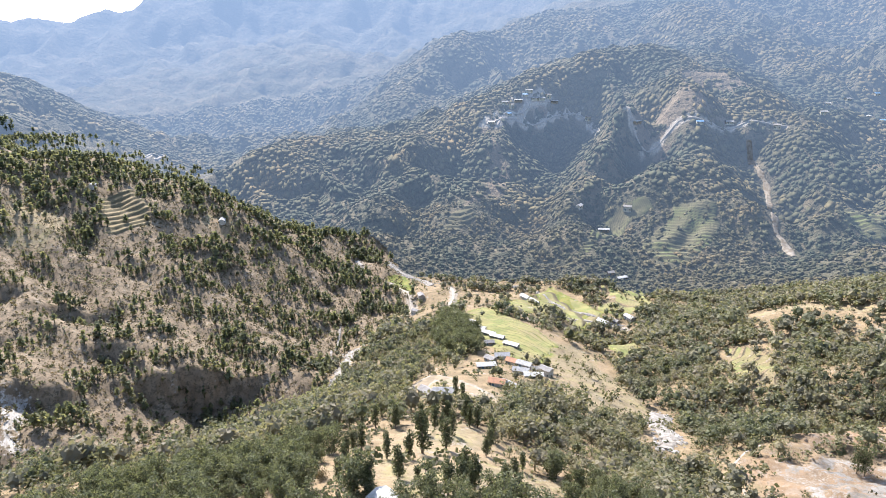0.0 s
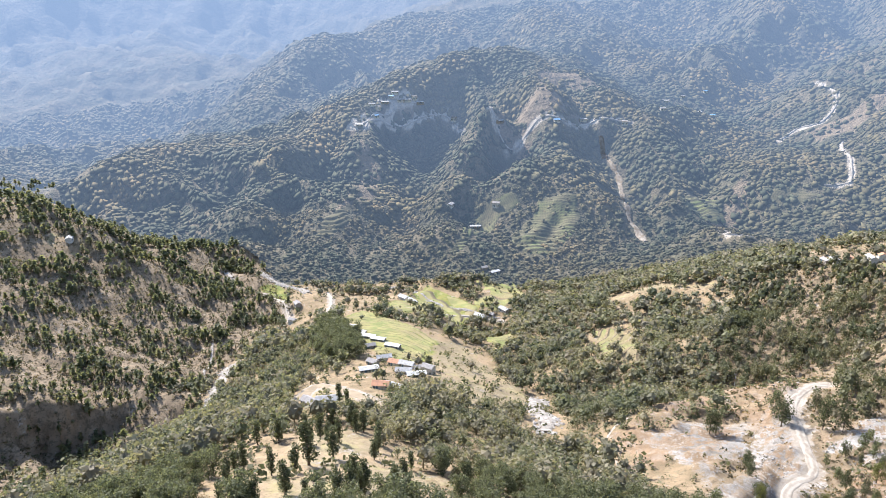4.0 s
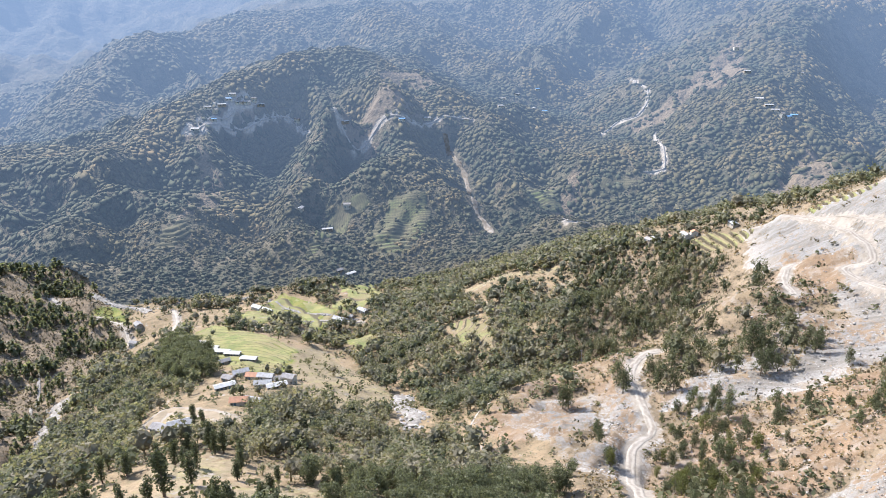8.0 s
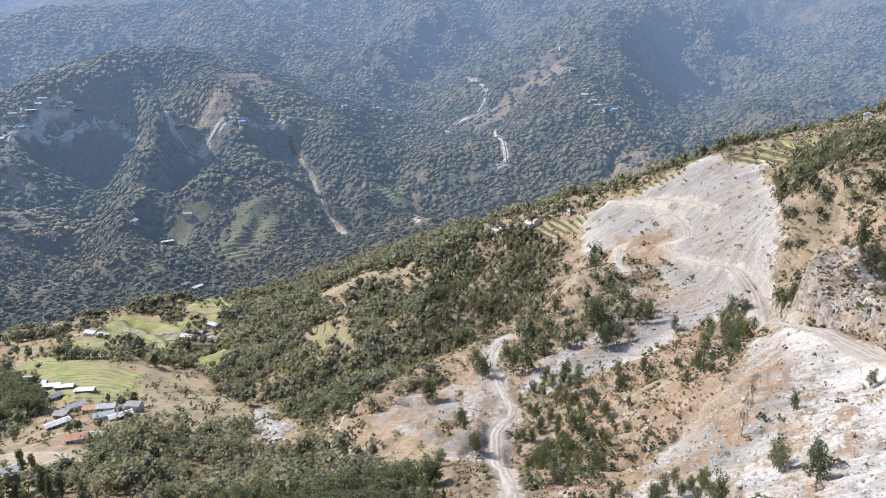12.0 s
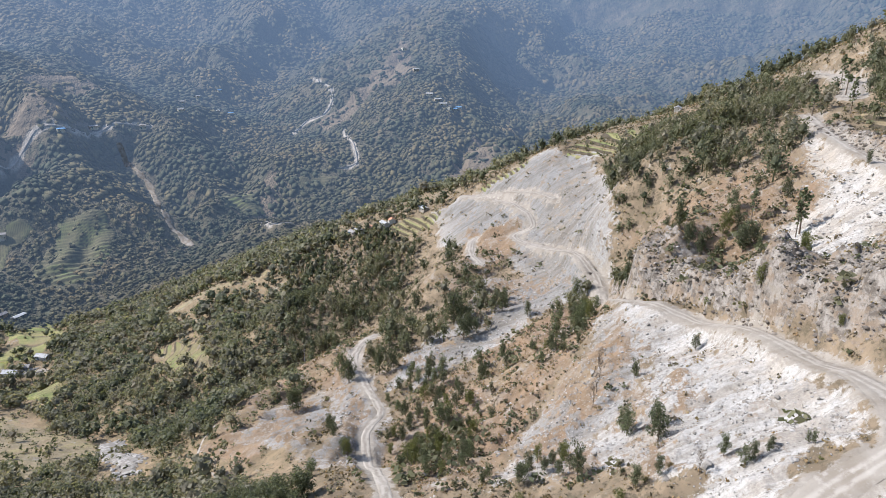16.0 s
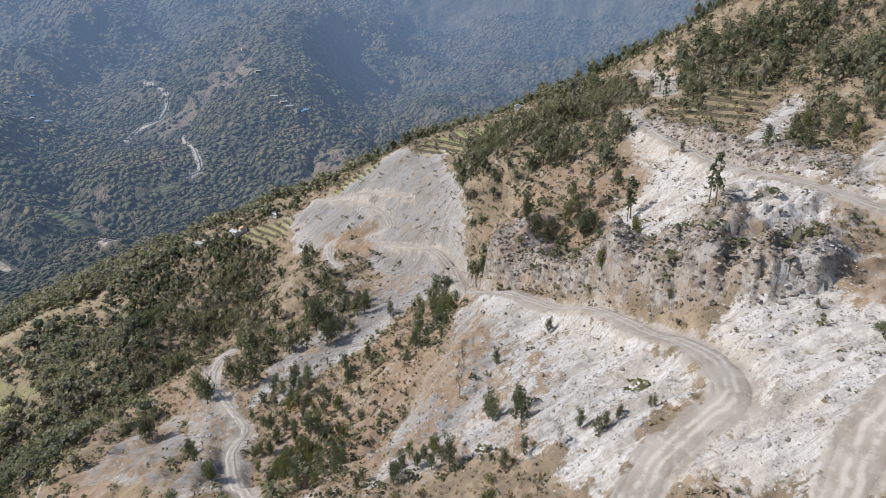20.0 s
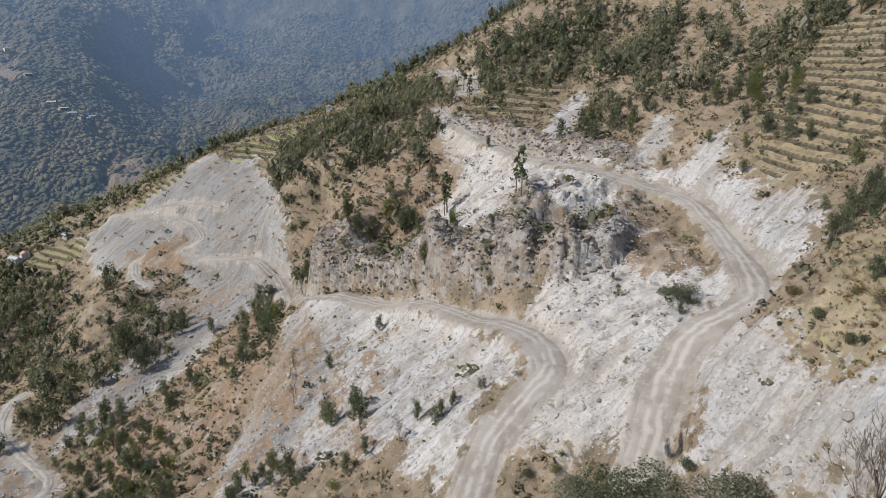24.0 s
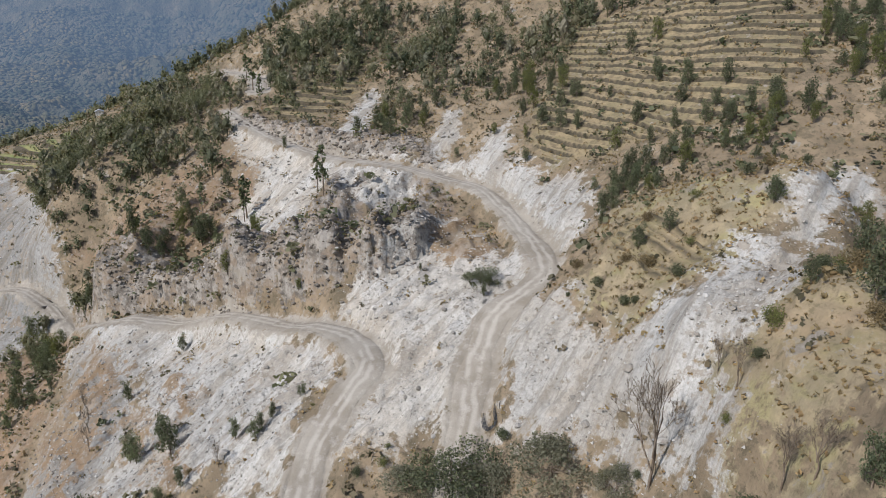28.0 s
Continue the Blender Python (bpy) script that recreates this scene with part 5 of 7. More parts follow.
def cards(centres, size, outward=None, flat=0.5):
    """Leaf sprays: one bent quad at each centre, turned at random, partly facing outward."""
    n = len(centres)
    nrm = rng.normal(size=(n, 3))
    nrm /= np.linalg.norm(nrm, axis=1)[:, None]
    if outward is not None:
        nrm = nrm * (1 - flat) + outward * flat
        nrm /= np.linalg.norm(nrm, axis=1)[:, None]
    u = np.cross(nrm, rng.normal(size=(n, 3)))
    u /= np.linalg.norm(u, axis=1)[:, None]
    w = np.cross(nrm, u)
    s = size * rng.uniform(0.6, 1.3, n)[:, None]
    e = s * rng.uniform(0.55, 1.0, n)[:, None]
    v = np.stack([centres - u * s - w * e * 0.3, centres - w * e + nrm * s * 0.2, centres + u * s + w * e * 0.3, centres + w * e - nrm * s * 0.2], 1)
    return v.reshape(-1, 3), np.arange(n * 4).reshape(n, 4)


def blob(jitter):
    """A lumpy closed core of 12 quads, about one metre in radius."""
    corner = np.array(list(itertools.product((-1, 1), repeat=3))) / math.sqrt(3)
    centre = np.array([(s * (k == 0), s * (k == 1), s * (k == 2)) for k in range(3) for s in (-1, 1)], float)
    v = np.vstack([corner, centre])
    f = []
    for i, j in itertools.combinations(range(8), 2):
        if abs(np.sum(np.abs(corner[i] - corner[j])) - 2 / math.sqrt(3)) < 1e-6:       # an edge of the cube
            a, b = [8 + k for k in range(6) if centre[k] @ corner[i] > 0.5 and centre[k] @ corner[j] > 0.5]
            quad = [i, a, j, b]
            n = np.cross(v[a] - v[i], v[j] - v[i])
            f.append(quad if n @ v[i] > 0 else quad[::-1])
    return v * (1 + jitter * rng.uniform(-1, 1, (len(v), 1))), np.array(f)


def crown_points(n, lumps, spread):
    """Points in clumps on and in a few ellipsoids: lumps are (x, y, z, rx, rz)."""
    out, way = [], []
    w = np.array([l[3] ** 2 for l in lumps])
    for k in rng.choice(len(lumps), n, p=w / w.sum()):
        x, y, z, rx, rz = lumps[k]
        d = rng.normal(size=3)
        d /= np.linalg.norm(d)
        r = rng.uniform(1 - spread, 1.08)
        out.append((x + d[0] * rx * r, y + d[1] * rx * r, z + d[2] * rz * r))
        way.append(d)
    return np.array(out), np.array(way)


def broad_lumps(kind):
    """Crown outline for a tree one metre high."""
    if kind == "lopped":
        return [(rng.uniform(-0.05, 0.05), rng.uniform(-0.05, 0.05), z, rng.uniform(0.09, 0.15), 0.13) for z in np.linspace(0.25, 0.9, 7)]
    if kind == "thicket":
        return [(0.75 * math.cos(k * 2.4) * math.sqrt(k / 16), 0.75 * math.sin(k * 2.4) * math.sqrt(k / 16), rng.uniform(0.2, 0.75) * (1.1 - k / 26), rng.uniform(0.14, 0.3), rng.uniform(0.15, 0.3)) for k in range(17)]
    if kind == "bush":
        return [(rng.uniform(-0.45, 0.45), rng.uniform(-0.45, 0.45), rng.uniform(0.35, 0.6), rng.uniform(0.3, 0.42), 0.38) for _ in range(6)]
    n = 10
    return [(0.25 * math.cos(a + 0.4) * s, 0.25 * math.sin(a) * s, z, rng.uniform(0.13, 0.21), rng.uniform(0.11, 0.18))
            for a, s, z in zip(np.arange(n) * 2.4, rng.uniform(0.4, 1.1, n), np.linspace(0.22, 0.88, n))] + [(0, 0, 0.5, 0.23, 0.28)]


def wood(lumps, height_m, trunk_r):
    """Trunk with limbs that reach into the lumps of the crown (metres)."""
    bend = rng.uniform(-0.04, 0.04, 2) * height_m
    top = 0.72 * height_m
    zs = np.linspace(-0.06 * height_m, top, 6)
    path = np.column_stack([bend[0] * (zs / top) ** 2, bend[1] * (zs / top) ** 2, zs])
    pieces = [tube(path, np.linspace(trunk_r, trunk_r * 0.3, 6), 6)]
    for x, y, z, rx, rz in lumps:
        x, y, z = x * height_m, y * height_m, z * height_m
        z0 = min(top * 0.9, z * 0.6)
        p0 = np.array([bend[0] * (z0 / top) ** 2, bend[1] * (z0 / top) ** 2, z0])
        p2 = np.array([x, y, z])
        pieces.append(tube([p0, p0 * 0.5 + p2 * 0.5 + [0, 0, -0.03 * height_m], p2], [trunk_r * 0.42, trunk_r * 0.25, trunk_r * 0.1], 4))
    return joined(pieces)


def broadleaf(name, kind, n_cards, size, leaf, label, category):
    root = tagged(new(name), label, category)
    lumps = broad_lumps(kind)
    H = 2.0 if kind in ("bush", "thicket") else 6.0
    v, f = wood(lumps, H, 0.028 * H if H > 3 else 0.02 * H)
    part("trunk", mesh_from("trunk", v, f, M_BARK), root)
    c, d = crown_points(n_cards, lumps, 0.55)
    v, f = cards(c * H, size, d, 0.45)
    part("crown", mesh_from("crown", v, f, leaf, False), root)
    return root, H


def pine(name, label):
    root = tagged(new(name), label, "pine tree")
    H = 10.0
    zs = np.linspace(-0.5, H * 0.97, 8)
    path = np.column_stack([0.1 * np.sin(zs / 3), 0.1 * np.cos(zs / 2.6), zs])
    pieces, tips, ways = [tube(path, np.linspace(0.2, 0.03, 8), 6)], [], []
    for k in range(26):
        z = H * rng.uniform(0.34, 0.97)
        a = k * 2.4 + rng.uniform(-0.3, 0.3)
        reach = 1.9 * (1.08 - z / H) ** 0.7 * rng.uniform(0.6, 1.15)
        p0 = np.array([0, 0, z])
        p1 = p0 + [math.cos(a) * reach, math.sin(a) * reach, reach * 0.28]
        pieces.append(tube([p0, (p0 + p1) / 2 - [0, 0, 0.08], p1], [0.05, 0.035, 0.012], 4))
        for s in np.linspace(0.5, 1.05, 6):
            tips.append(p0 + (p1 - p0) * s + rng.normal(size=3) * 0.2)
            ways.append([math.cos(a) * 0.3, math.sin(a) * 0.3, 0.9])
    v, f = joined(pieces)
    part("trunk", mesh_from("trunk", v, f, M_BARK), root)
    v, f = cards(np.array(tips), 0.38, np.array(ways), 0.3)
    part("crown", mesh_from("crown", v, f, M_PINE, False), root)
    return root, H


def bare_tree(name, label, depth=6):
    root = tagged(new(name), label, "tree")
    H = 8.0
    pieces = []

    def grow(p, way, length, r, level):
        q = p + way * length
        mid = (p + q) / 2 + rng.normal(size=3) * length * 0.05
        pieces.append(tube([p, mid, q], [r, r * 0.8, r * 0.6], 6 if level < 2 else 3))
        if level == depth:
            return
        for _ in range(4 if level == 0 else 3 if level < 4 else 2):
            w = way + rng.normal(size=3) * (0.36 if level else 0.24) + [0, 0, 0.2]
            w /= np.linalg.norm(w)
            s = rng.uniform(0.4, 1.0)
            grow(p + way * length * s, w, length * rng.uniform(0.5, 0.74), max(r * 0.5, 0.011), level + 1)

    grow(np.array([0, 0, -0.4]), np.array([0.03, 0.0, 1.0]), H * 0.46, 0.095, 0)
    v, f = joined(pieces)
    v[:, 2] *= H / max(v[:, 2].max(), 1)
    part("trunk", mesh_from("trunk", v, f, M_BARK), root)
    c = v[rng.choice(len(v), 40)]
    vv, ff = cards(c[c[:, 2] > H * 0.3], 0.05)
    part("crown", mesh_from("crown", vv, ff, M_DRY, False), root, "few withered brown leaves")
    return root, H


def low_tree(lumps, n_cards, size, core=True, trunk=True):
    """Quads of a light tree one metre high, for the joined woods."""
    pieces = []
    if trunk:
        pieces.append(tube([(0, 0, -0.08), (0, 0, 0.6)], [0.035, 0.015], 3))
    if core:
        for x, y, z, rx, rz in core:
            v, f = blob(0.3)
            pieces.append((v * [rx, rx, rz] + [x, y, z], f))
    if n_cards:
        c, d = crown_points(n_cards, lumps, 0.35)
        pieces.append(cards(c, size, d, 0.5))
    return joined(pieces)


def lump(jitter, size, lift):
    """A rough crown of six quads, for woods far off."""
    v = np.array(list(itertools.product((-0.62, 0.62), repeat=3)))
    v = v * (1 + jitter * rng.uniform(-1, 1, (8, 1))) + jitter * 0.4 * rng.uniform(-1, 1, (8, 3))
    return v * size + [0, 0, lift], np.array([[0, 1, 3, 2], [4, 6, 7, 5], [0, 4, 5, 1], [2, 3, 7, 6], [0, 2, 6, 4], [1, 5, 7, 3]])


def low_sprays(n):
    d = rng.normal(size=(n, 3))
    d /= np.linalg.norm(d, axis=1)[:, None]
    return d * [0.36, 0.36, 0.4] + [0, 0, 0.5], 0.2, d


OAK_LOW = [low_tree(l, 100, 0.058, [(0, 0, 0.55, 0.19, 0.24)]) for l in (broad_lumps("oak") for _ in range(5))]
LOPPED_LOW = [low_tree(l, 40, 0.07, [(0, 0, 0.55, 0.09, 0.36)]) for l in (broad_lumps("lopped") for _ in range(4))]
SLOPE_LOW = [low_tree(l, 190, 0.041, [(0, 0, 0.55, 0.15, 0.2)]) for l in (broad_lumps("oak") for _ in range(5))]
FAR_OAK_LOW = [low_tree(l, 34, 0.088, [(0, 0, 0.55, 0.22, 0.26)]) for l in (broad_lumps("oak") for _ in range(5))]
NEAR_FOREST = [joined([lump(0.3, (0.34, 0.34, 0.42), 0.42), cards(*low_sprays(9), 0.2)]) for _ in range(8)]
FOREST_LOW = [lump(0.34, (0.5, 0.5, 0.55), 0.4) for _ in range(10)]
PINE_LOW = [low_tree([(0, 0, z, 0.2 * (1.15 - z), 0.06) for z in np.linspace(0.35, 0.95, 6)], 26, 0.11, [(0, 0, 0.62, 0.07, 0.26)]) for _ in range(4)]
SHRUB_LOW = [low_tree(l, 14, 0.24, None, False) for l in (broad_lumps("bush") for _ in range(4))]
CLUMP_LOW = [lump(0.35, (0.58, 0.58, 0.55), 0.35) for _ in range(8)]


def woods(name, templates, x, y, h, material, label, category="trees", widen=1.0):
    """Many trees joined into one mesh of countless crowns."""
    if not len(x):
        return None
    z = height(x, y)
    pick = rng.integers(0, len(templates), len(x))
    turn = rng.uniform(0, 2 * math.pi, len(x))
    wide = h * rng.uniform(0.85, 1.2, len(x)) * widen
    lean = 0.85 if material is M_FARLEAF else 0.0      # a closed canopy follows its slope
    sx = lean * np.clip((height(x + 6, y) - height(x - 6, y)) / 12, -1.2, 1.2)
    sy = lean * np.clip((height(x, y + 6) - height(x, y - 6)) / 12, -1.2, 1.2)
    verts, faces, tints, k = [], [], [], 0
    for t, (tv, tf) in enumerate(templates):
        m = pick == t
        c, s = np.cos(turn[m])[:, None], np.sin(turn[m])[:, None]
        v = np.stack([(tv[None, :, 0] * c - tv[None, :, 1] * s) * wide[m][:, None] + x[m][:, None],
                      (tv[None, :, 0] * s + tv[None, :, 1] * c) * wide[m][:, None] + y[m][:, None],
                      tv[None, :, 2] * h[m][:, None] + z[m][:, None]], -1)
        v[:, :, 2] += sx[m][:, None] * (v[:, :, 0] - x[m][:, None]) + sy[m][:, None] * (v[:, :, 1] - y[m][:, None])
        n = m.sum()
        verts.append(v.reshape(-1, 3))
        faces.append((tf[None] + (np.arange(n) * len(tv))[:, None, None] + k).reshape(-1, 4))
        tints.append(np.repeat(rng.uniform(0, 1, n) ** 1.8, len(tv)))
        k += n * len(tv)
    me = mesh_from(name, np.vstack(verts), np.vstack(faces), material, material is M_FARLEAF)
    set_mask(me, "tint", np.concatenate(tints))
    return tagged(new(name, me), label, category, kind="stuff")


def scatter(r0, r1, gap, az0=-41.0, az1=139.0):
    """Candidate places, one to each square of side `gap`, shaken."""
    n = int(r1 / gap) + 1
    i, j = np.meshgrid(np.arange(-n, n + 1), np.arange(-n, n + 1))
    x = (i.ravel() + rng.uniform(-0.5, 0.5, i.size)) * gap
    y = (j.ravel() + rng.uniform(-0.5, 0.5, i.size)) * gap
    r, a = np.hypot(x, y), np.degrees(np.arctan2(x, y))
    m = (r > r0) & (r < r1) & (a > az0) & (a < az1)
    return x[m], y[m]


def between(mask, x, y):
    return mask_at(mask, x, y)


def thickness(x, y):
    """Share of the ground under trees at each place, and the kind: 0 oak, 1 pine, 2 small slope trees."""
    r, a = np.hypot(x, y), np.degrees(np.arctan2(x, y))
    clump = perlin(x / 28, y / 28, 61) + 0.6 * perlin(x / 11, y / 11, 62)
    spurs = np.abs(perlin(x / 130, y / 130, 2))
    d = np.where(r > 600, 1.0 + 0.6 * np.minimum(clump + 0.1, 0) - 0.2 * (spurs < 0.045), 0.60 + 0.9 * clump)
    e = 10.0
    facing = ((height(x - e, y) - height(x + e, y)) * math.sin(radians(SUN_TURN)) + (height(x, y - e) - height(x, y + e)) * math.cos(radians(SUN_TURN))) / (2 * e)
    e = 38.0
    broad = ((height(x - e, y) - height(x + e, y)) * math.sin(radians(SUN_TURN)) + (height(x, y - e) - height(x, y + e)) * math.cos(radians(SUN_TURN))) / (2 * e)
    d = np.where(r > 600, d - 0.16 * smooth(-0.1, 0.25, broad) - 0.1 * smooth(0.0, 0.4, facing) + 0.1, d - 0.25 * smooth(0.1, 0.5, facing))      # sunny slopes are drier
    left = zone(LEFT_HILL, x, y, 6.0) > 0.5
    high = height(x, y)
    e = 46.0
    crest = high - (height(x - e, y) + height(x + e, y) + height(x, y - e) + height(x, y + e)) / 4
    d = np.where(r > 600, d - 0.12 * smooth(1.0, 7.0, crest) + 0.2 * smooth(0.0, -5.0, crest), d)
    d = np.where(left, 0.06 + 1.6 * clump + 0.4 * smooth(-300, -170, x) + 0.75 * smooth(130, 180, high), d)
    hill = (a > 38) & (r < 420) | (a > 60) & (r < 480)
    d = np.where(hill, np.clip(1.5 * (clump - 0.06), 0.03, 0.75) * smooth(90, 230, r) + 0.06 * (high > 262), d)
    d = d - 0.45 * smooth(0.08, 0.34, perlin(x / 42, y / 42, 65)) * (r < 600) * (r > 300) 
    d = d - 0.25 * smooth(0.12, 0.34, perlin(x / 95, y / 95, 64)) * (r > 560)
    d = np.maximum(d, zones(FOREST, x, y, 4, 6) * (1.08 + 0.75 * clump))
    d = np.maximum(d, zones(WOODS, x, y, 3, 6) * (0.85 + 0.9 * clump))
    wood_zone = zones(WOODS, x, y, 3, 6)
    d = d * (1 - zones(BARE, x, y, 14, 16) * np.where(r > 600, 0.4 + 0.7 * smooth(-0.2, 0.2, perlin(x / 23, y / 23, 66)), 0.88))
    for mask, keep in ((MASK_SCREE, 0.008), (MASK_EARTH, 0.7), (MASK_GRASS, 0.25), (MASK_FIELD, 0.03), (MASK_ROAD, 0.0), (MASK_TERRACE, 0.5)):
        m = between(mask, x, y) * (1 - 0.8 * wood_zone * (mask is not MASK_ROAD))
        d = d * (1 - m * (1 - keep))
    d = d * (1 - 0.8 * zones(FARTERRACE, x, y, 9, 12)) * (1 - 0.9 * zones({**CLEAR, **{k: TERRACE[k] for k in ("golden_terraces", "lower_golden_terraces", "spur_terraces")}}, x, y, 4, 4))
    for pts, w in [(STREAMS[k], STREAM_WIDTH[k]) for k in STREAMS]:
        q = resample(pts, 8.0)
        near = np.full(len(x), 1e9)
        m = (np.abs(x - q[:, 0].mean()) < 160) & (np.abs(y - q[:, 1].mean()) < 160)
        near[m] = np.hypot(x[m][:, None] - q[None, :, 0], y[m][:, None] - q[None, :, 1]).min(1)
        d = np.where(near < w * (0.6 if w != 8 else 1.2), 0, d)
    kind = np.where(left, 1, np.where(hill, 2, 0))
    return d, kind


# single trees of the near slopes, each a thing with trunk and crown
def stand(pattern, x, y, h, group="", slim=1.0):
    """A copy of a pattern tree on the ground at x, y, about h metres high."""
    root, H = pattern
    s = h / H
    m = Matrix.Translation((x, y, float(height(x, y)))) @ Matrix.Rotation(rng.uniform(0, 6.28), 4, 'Z') @ Matrix.Diagonal((s * slim * rng.uniform(0.8, 1.3), s * slim * rng.uniform(0.8, 1.3), s, 1))
    ob = copy_thing(root, m)
    return tagged(ob, group=group) if group else ob


def drop(pattern):
    """Remove a pattern once it has been copied."""
    for o in (*pattern[0].children_recursive, pattern[0]):
        bpy.data.objects.remove(o)


OAKS = [broadleaf("oak_tree", "oak", 1900, 0.145, M_FOREST, "dark green broadleaf tree on the dry hillside", "tree") for _ in range(5)]
LOPPED = [broadleaf("lopped_oak", "lopped", 1100, 0.135, M_OAK, "narrow lopped oak with a ragged dark green crown", "tree") for _ in range(4)]
SLOPE = [broadleaf("hill_tree", "oak", 1500, 0.14, m, lab, "tree") for m, lab in
         ((M_OAK, "small dark green tree on the scree slope"), (M_PINE, "small olive green tree on the road bank"), (M_BRIGHT, "small yellow-green tree on the hillside"), (M_OAK, "small dusty dark tree on the bank"))]
PINES = [pine("pine_tree", "tall thin pine with sparse green tufts") for _ in range(4)]
BUSHES = [broadleaf("bush", "bush", 1100, 0.07, m, lab, "bush") for m, lab in
          ((M_OAK, "low dusty green bush on the slope"), (M_DRY, "dry brown bush on the slope"), (M_BRIGHT, "yellow-green bush on the slope"), (M_DUSTY, "large dusty grey-green bush by the road"))]
BIG_BUSHES = [broadleaf("bush", "thicket", 5200, 0.042, m, lab, "bush") for m, lab in
              ((M_DUSTY, "large dusty grey-green bush by the road"), (M_OAK, "large dusty green bush by the road"))]
BARE_TREES = [bare_tree("bare_tree", "leafless grey tree with thin branches") for _ in range(3)]

for x, y, h in OAK_TREE_SPOTS + OAK_TREE_SPOTS_MORE + OAK_TREE_SPOTS_MORE_MORE:
    stand(SLOPE[rng.integers(0, 2) if rng.random() < 0.85 else rng.integers(2, 4)], x, y, h * 0.74, "trees of the road slope", 0.66)
for x, y, h in LOPPED_TREE_SPOTS:
    stand(LOPPED[rng.integers(0, 4)], x, y, h, "lopped oaks of the ridge")
for x, y, h in PINE_TREE_SPOTS:
    stand(PINES[rng.integers(0, 4)], x, y, h, "pines of the road slope")
for x, y, h in BARE_TREE_SPOTS:
    stand(BARE_TREES[rng.integers(0, 3)], x, y, h, "bare trees of the slope")
for x, y, h in BUSH_SPOTS:
    stand(BIG_BUSHES[rng.integers(0, 3) // 2], x, y, h * 0.88, "bushes of the slope")

x, y = scatter(250, 520, 7.0, -6, 6)
m = zones({"knoll": VILLAGE_KNOLL}, x, y, 2, 2) > 0.5
for kx, ky in zip(x[m], y[m]):
    stand(OAKS[rng.integers(0, 5)], kx, ky, rng.uniform(8.0, 12.5), "oaks of the village knoll")

# woods of the near and middle land
x, y = scatter(70, 640, 4.1)
d, kind = thickness(x, y)
m = rng.random(len(x)) < d
x, y, kind = x[m], y[m], kind[m]
r = np.hypot(x, y)
ridge_top = (zones({k: GRASS[k] for k in ("village_shoulder", "ridge_track")}, x, y, 12, 4) > 0.3)
order = np.argsort(r)
x, y, kind, ridge_top = x[order], y[order], kind[order], ridge_top[order]


def plant(select, patterns, limit, low, h, material, names, group, slim=1.0, grey=0.0):
    """The nearest trees as things, the rest joined."""
    i = np.flatnonzero(select)
    hs = rng.uniform(h[0], h[1], len(i)) * (np.maximum(np.clip(np.hypot(x[i], y[i]) / 230, 0.45, 1.1), 0.75 * zones(WOODS, x[i], y[i], 3, 6)) if patterns is SLOPE else 1)
    for k, hh in zip(i[:limit], hs[:limit]):
        stand(patterns[rng.integers(0, len(patterns))], x[k], y[k], hh, group, slim)
    i, hs = i[limit:], hs[limit:]
    hs = hs * np.clip(1.0 + 1.1 * perlin(x[i] / 26, y[i] / 26, 67), 0.55, 1.4)
    dull = rng.random(len(i)) < grey
    if low is OAK_LOW:
        distant = np.hypot(x[i], y[i]) > 380
        woods(names[0], FAR_OAK_LOW, x[i[~dull & distant]], y[i[~dull & distant]], hs[~dull & distant], material, names[1], widen=1.25 * slim)
        woods("sparse_trees", FAR_OAK_LOW, x[i[dull & distant]], y[i[dull & distant]], hs[dull & distant], M_DUSTY, "dull grey-green half-bare trees among the others", widen=1.25 * slim)
        i, hs, dull = i[~distant], hs[~distant], dull[~distant]
    if low is OAK_LOW:
        close = ~dull & (np.hypot(x[i], y[i]) < (400 if patterns is SLOPE else 235))
        woods(names[0], SLOPE_LOW, x[i[close]], y[i[close]], hs[close], material, names[1], widen=1.25 * slim)
        i, hs, dull = i[~close], hs[~close], dull[~close]
    woods(names[0], low, x[i[~dull]], y[i[~dull]], hs[~dull], material, names[1], widen=1.25 * slim)
    woods("sparse_trees", low, x[i[dull]], y[i[dull]], hs[dull], M_DUSTY, "dull grey-green half-bare trees among the others", widen=1.25 * slim)


plant((kind == 0) & ~ridge_top, OAKS, 300, OAK_LOW, (3.4, 8.6), M_FOREST, ("oak_wood", "dense dark green oak wood on the valley slopes"), "oaks of the ridge flank", grey=0.36)
plant((kind == 0) & ridge_top & (rng.random(len(x)) < 0.45), LOPPED, 120, LOPPED_LOW, (5.0, 8.5), M_OAK, ("lopped_oak_wood", "narrow lopped oaks on the village ridge"), "lopped oaks of the ridge")
broad = rng.random(len(x)) < 0.3
plant((kind == 1) & ~broad, PINES, 60, PINE_LOW, (4.6, 9.5), M_PINE, ("pine_wood", "scattered pines on the dry brown hillside"), "pines of the far bank", 1.15)
plant((kind == 1) & broad, OAKS, 0, OAK_LOW, (2.6, 5.6), M_OAK, ("hillside_trees", "round dark trees scattered on the dry brown hillside"), "", 1.0, 0.3)
plant(kind == 2, SLOPE, 300, OAK_LOW, (4.2, 9.0), M_OAK, ("slope_wood", "small dark trees on the road slope"), "trees of the road slope", 0.68, 0.2)

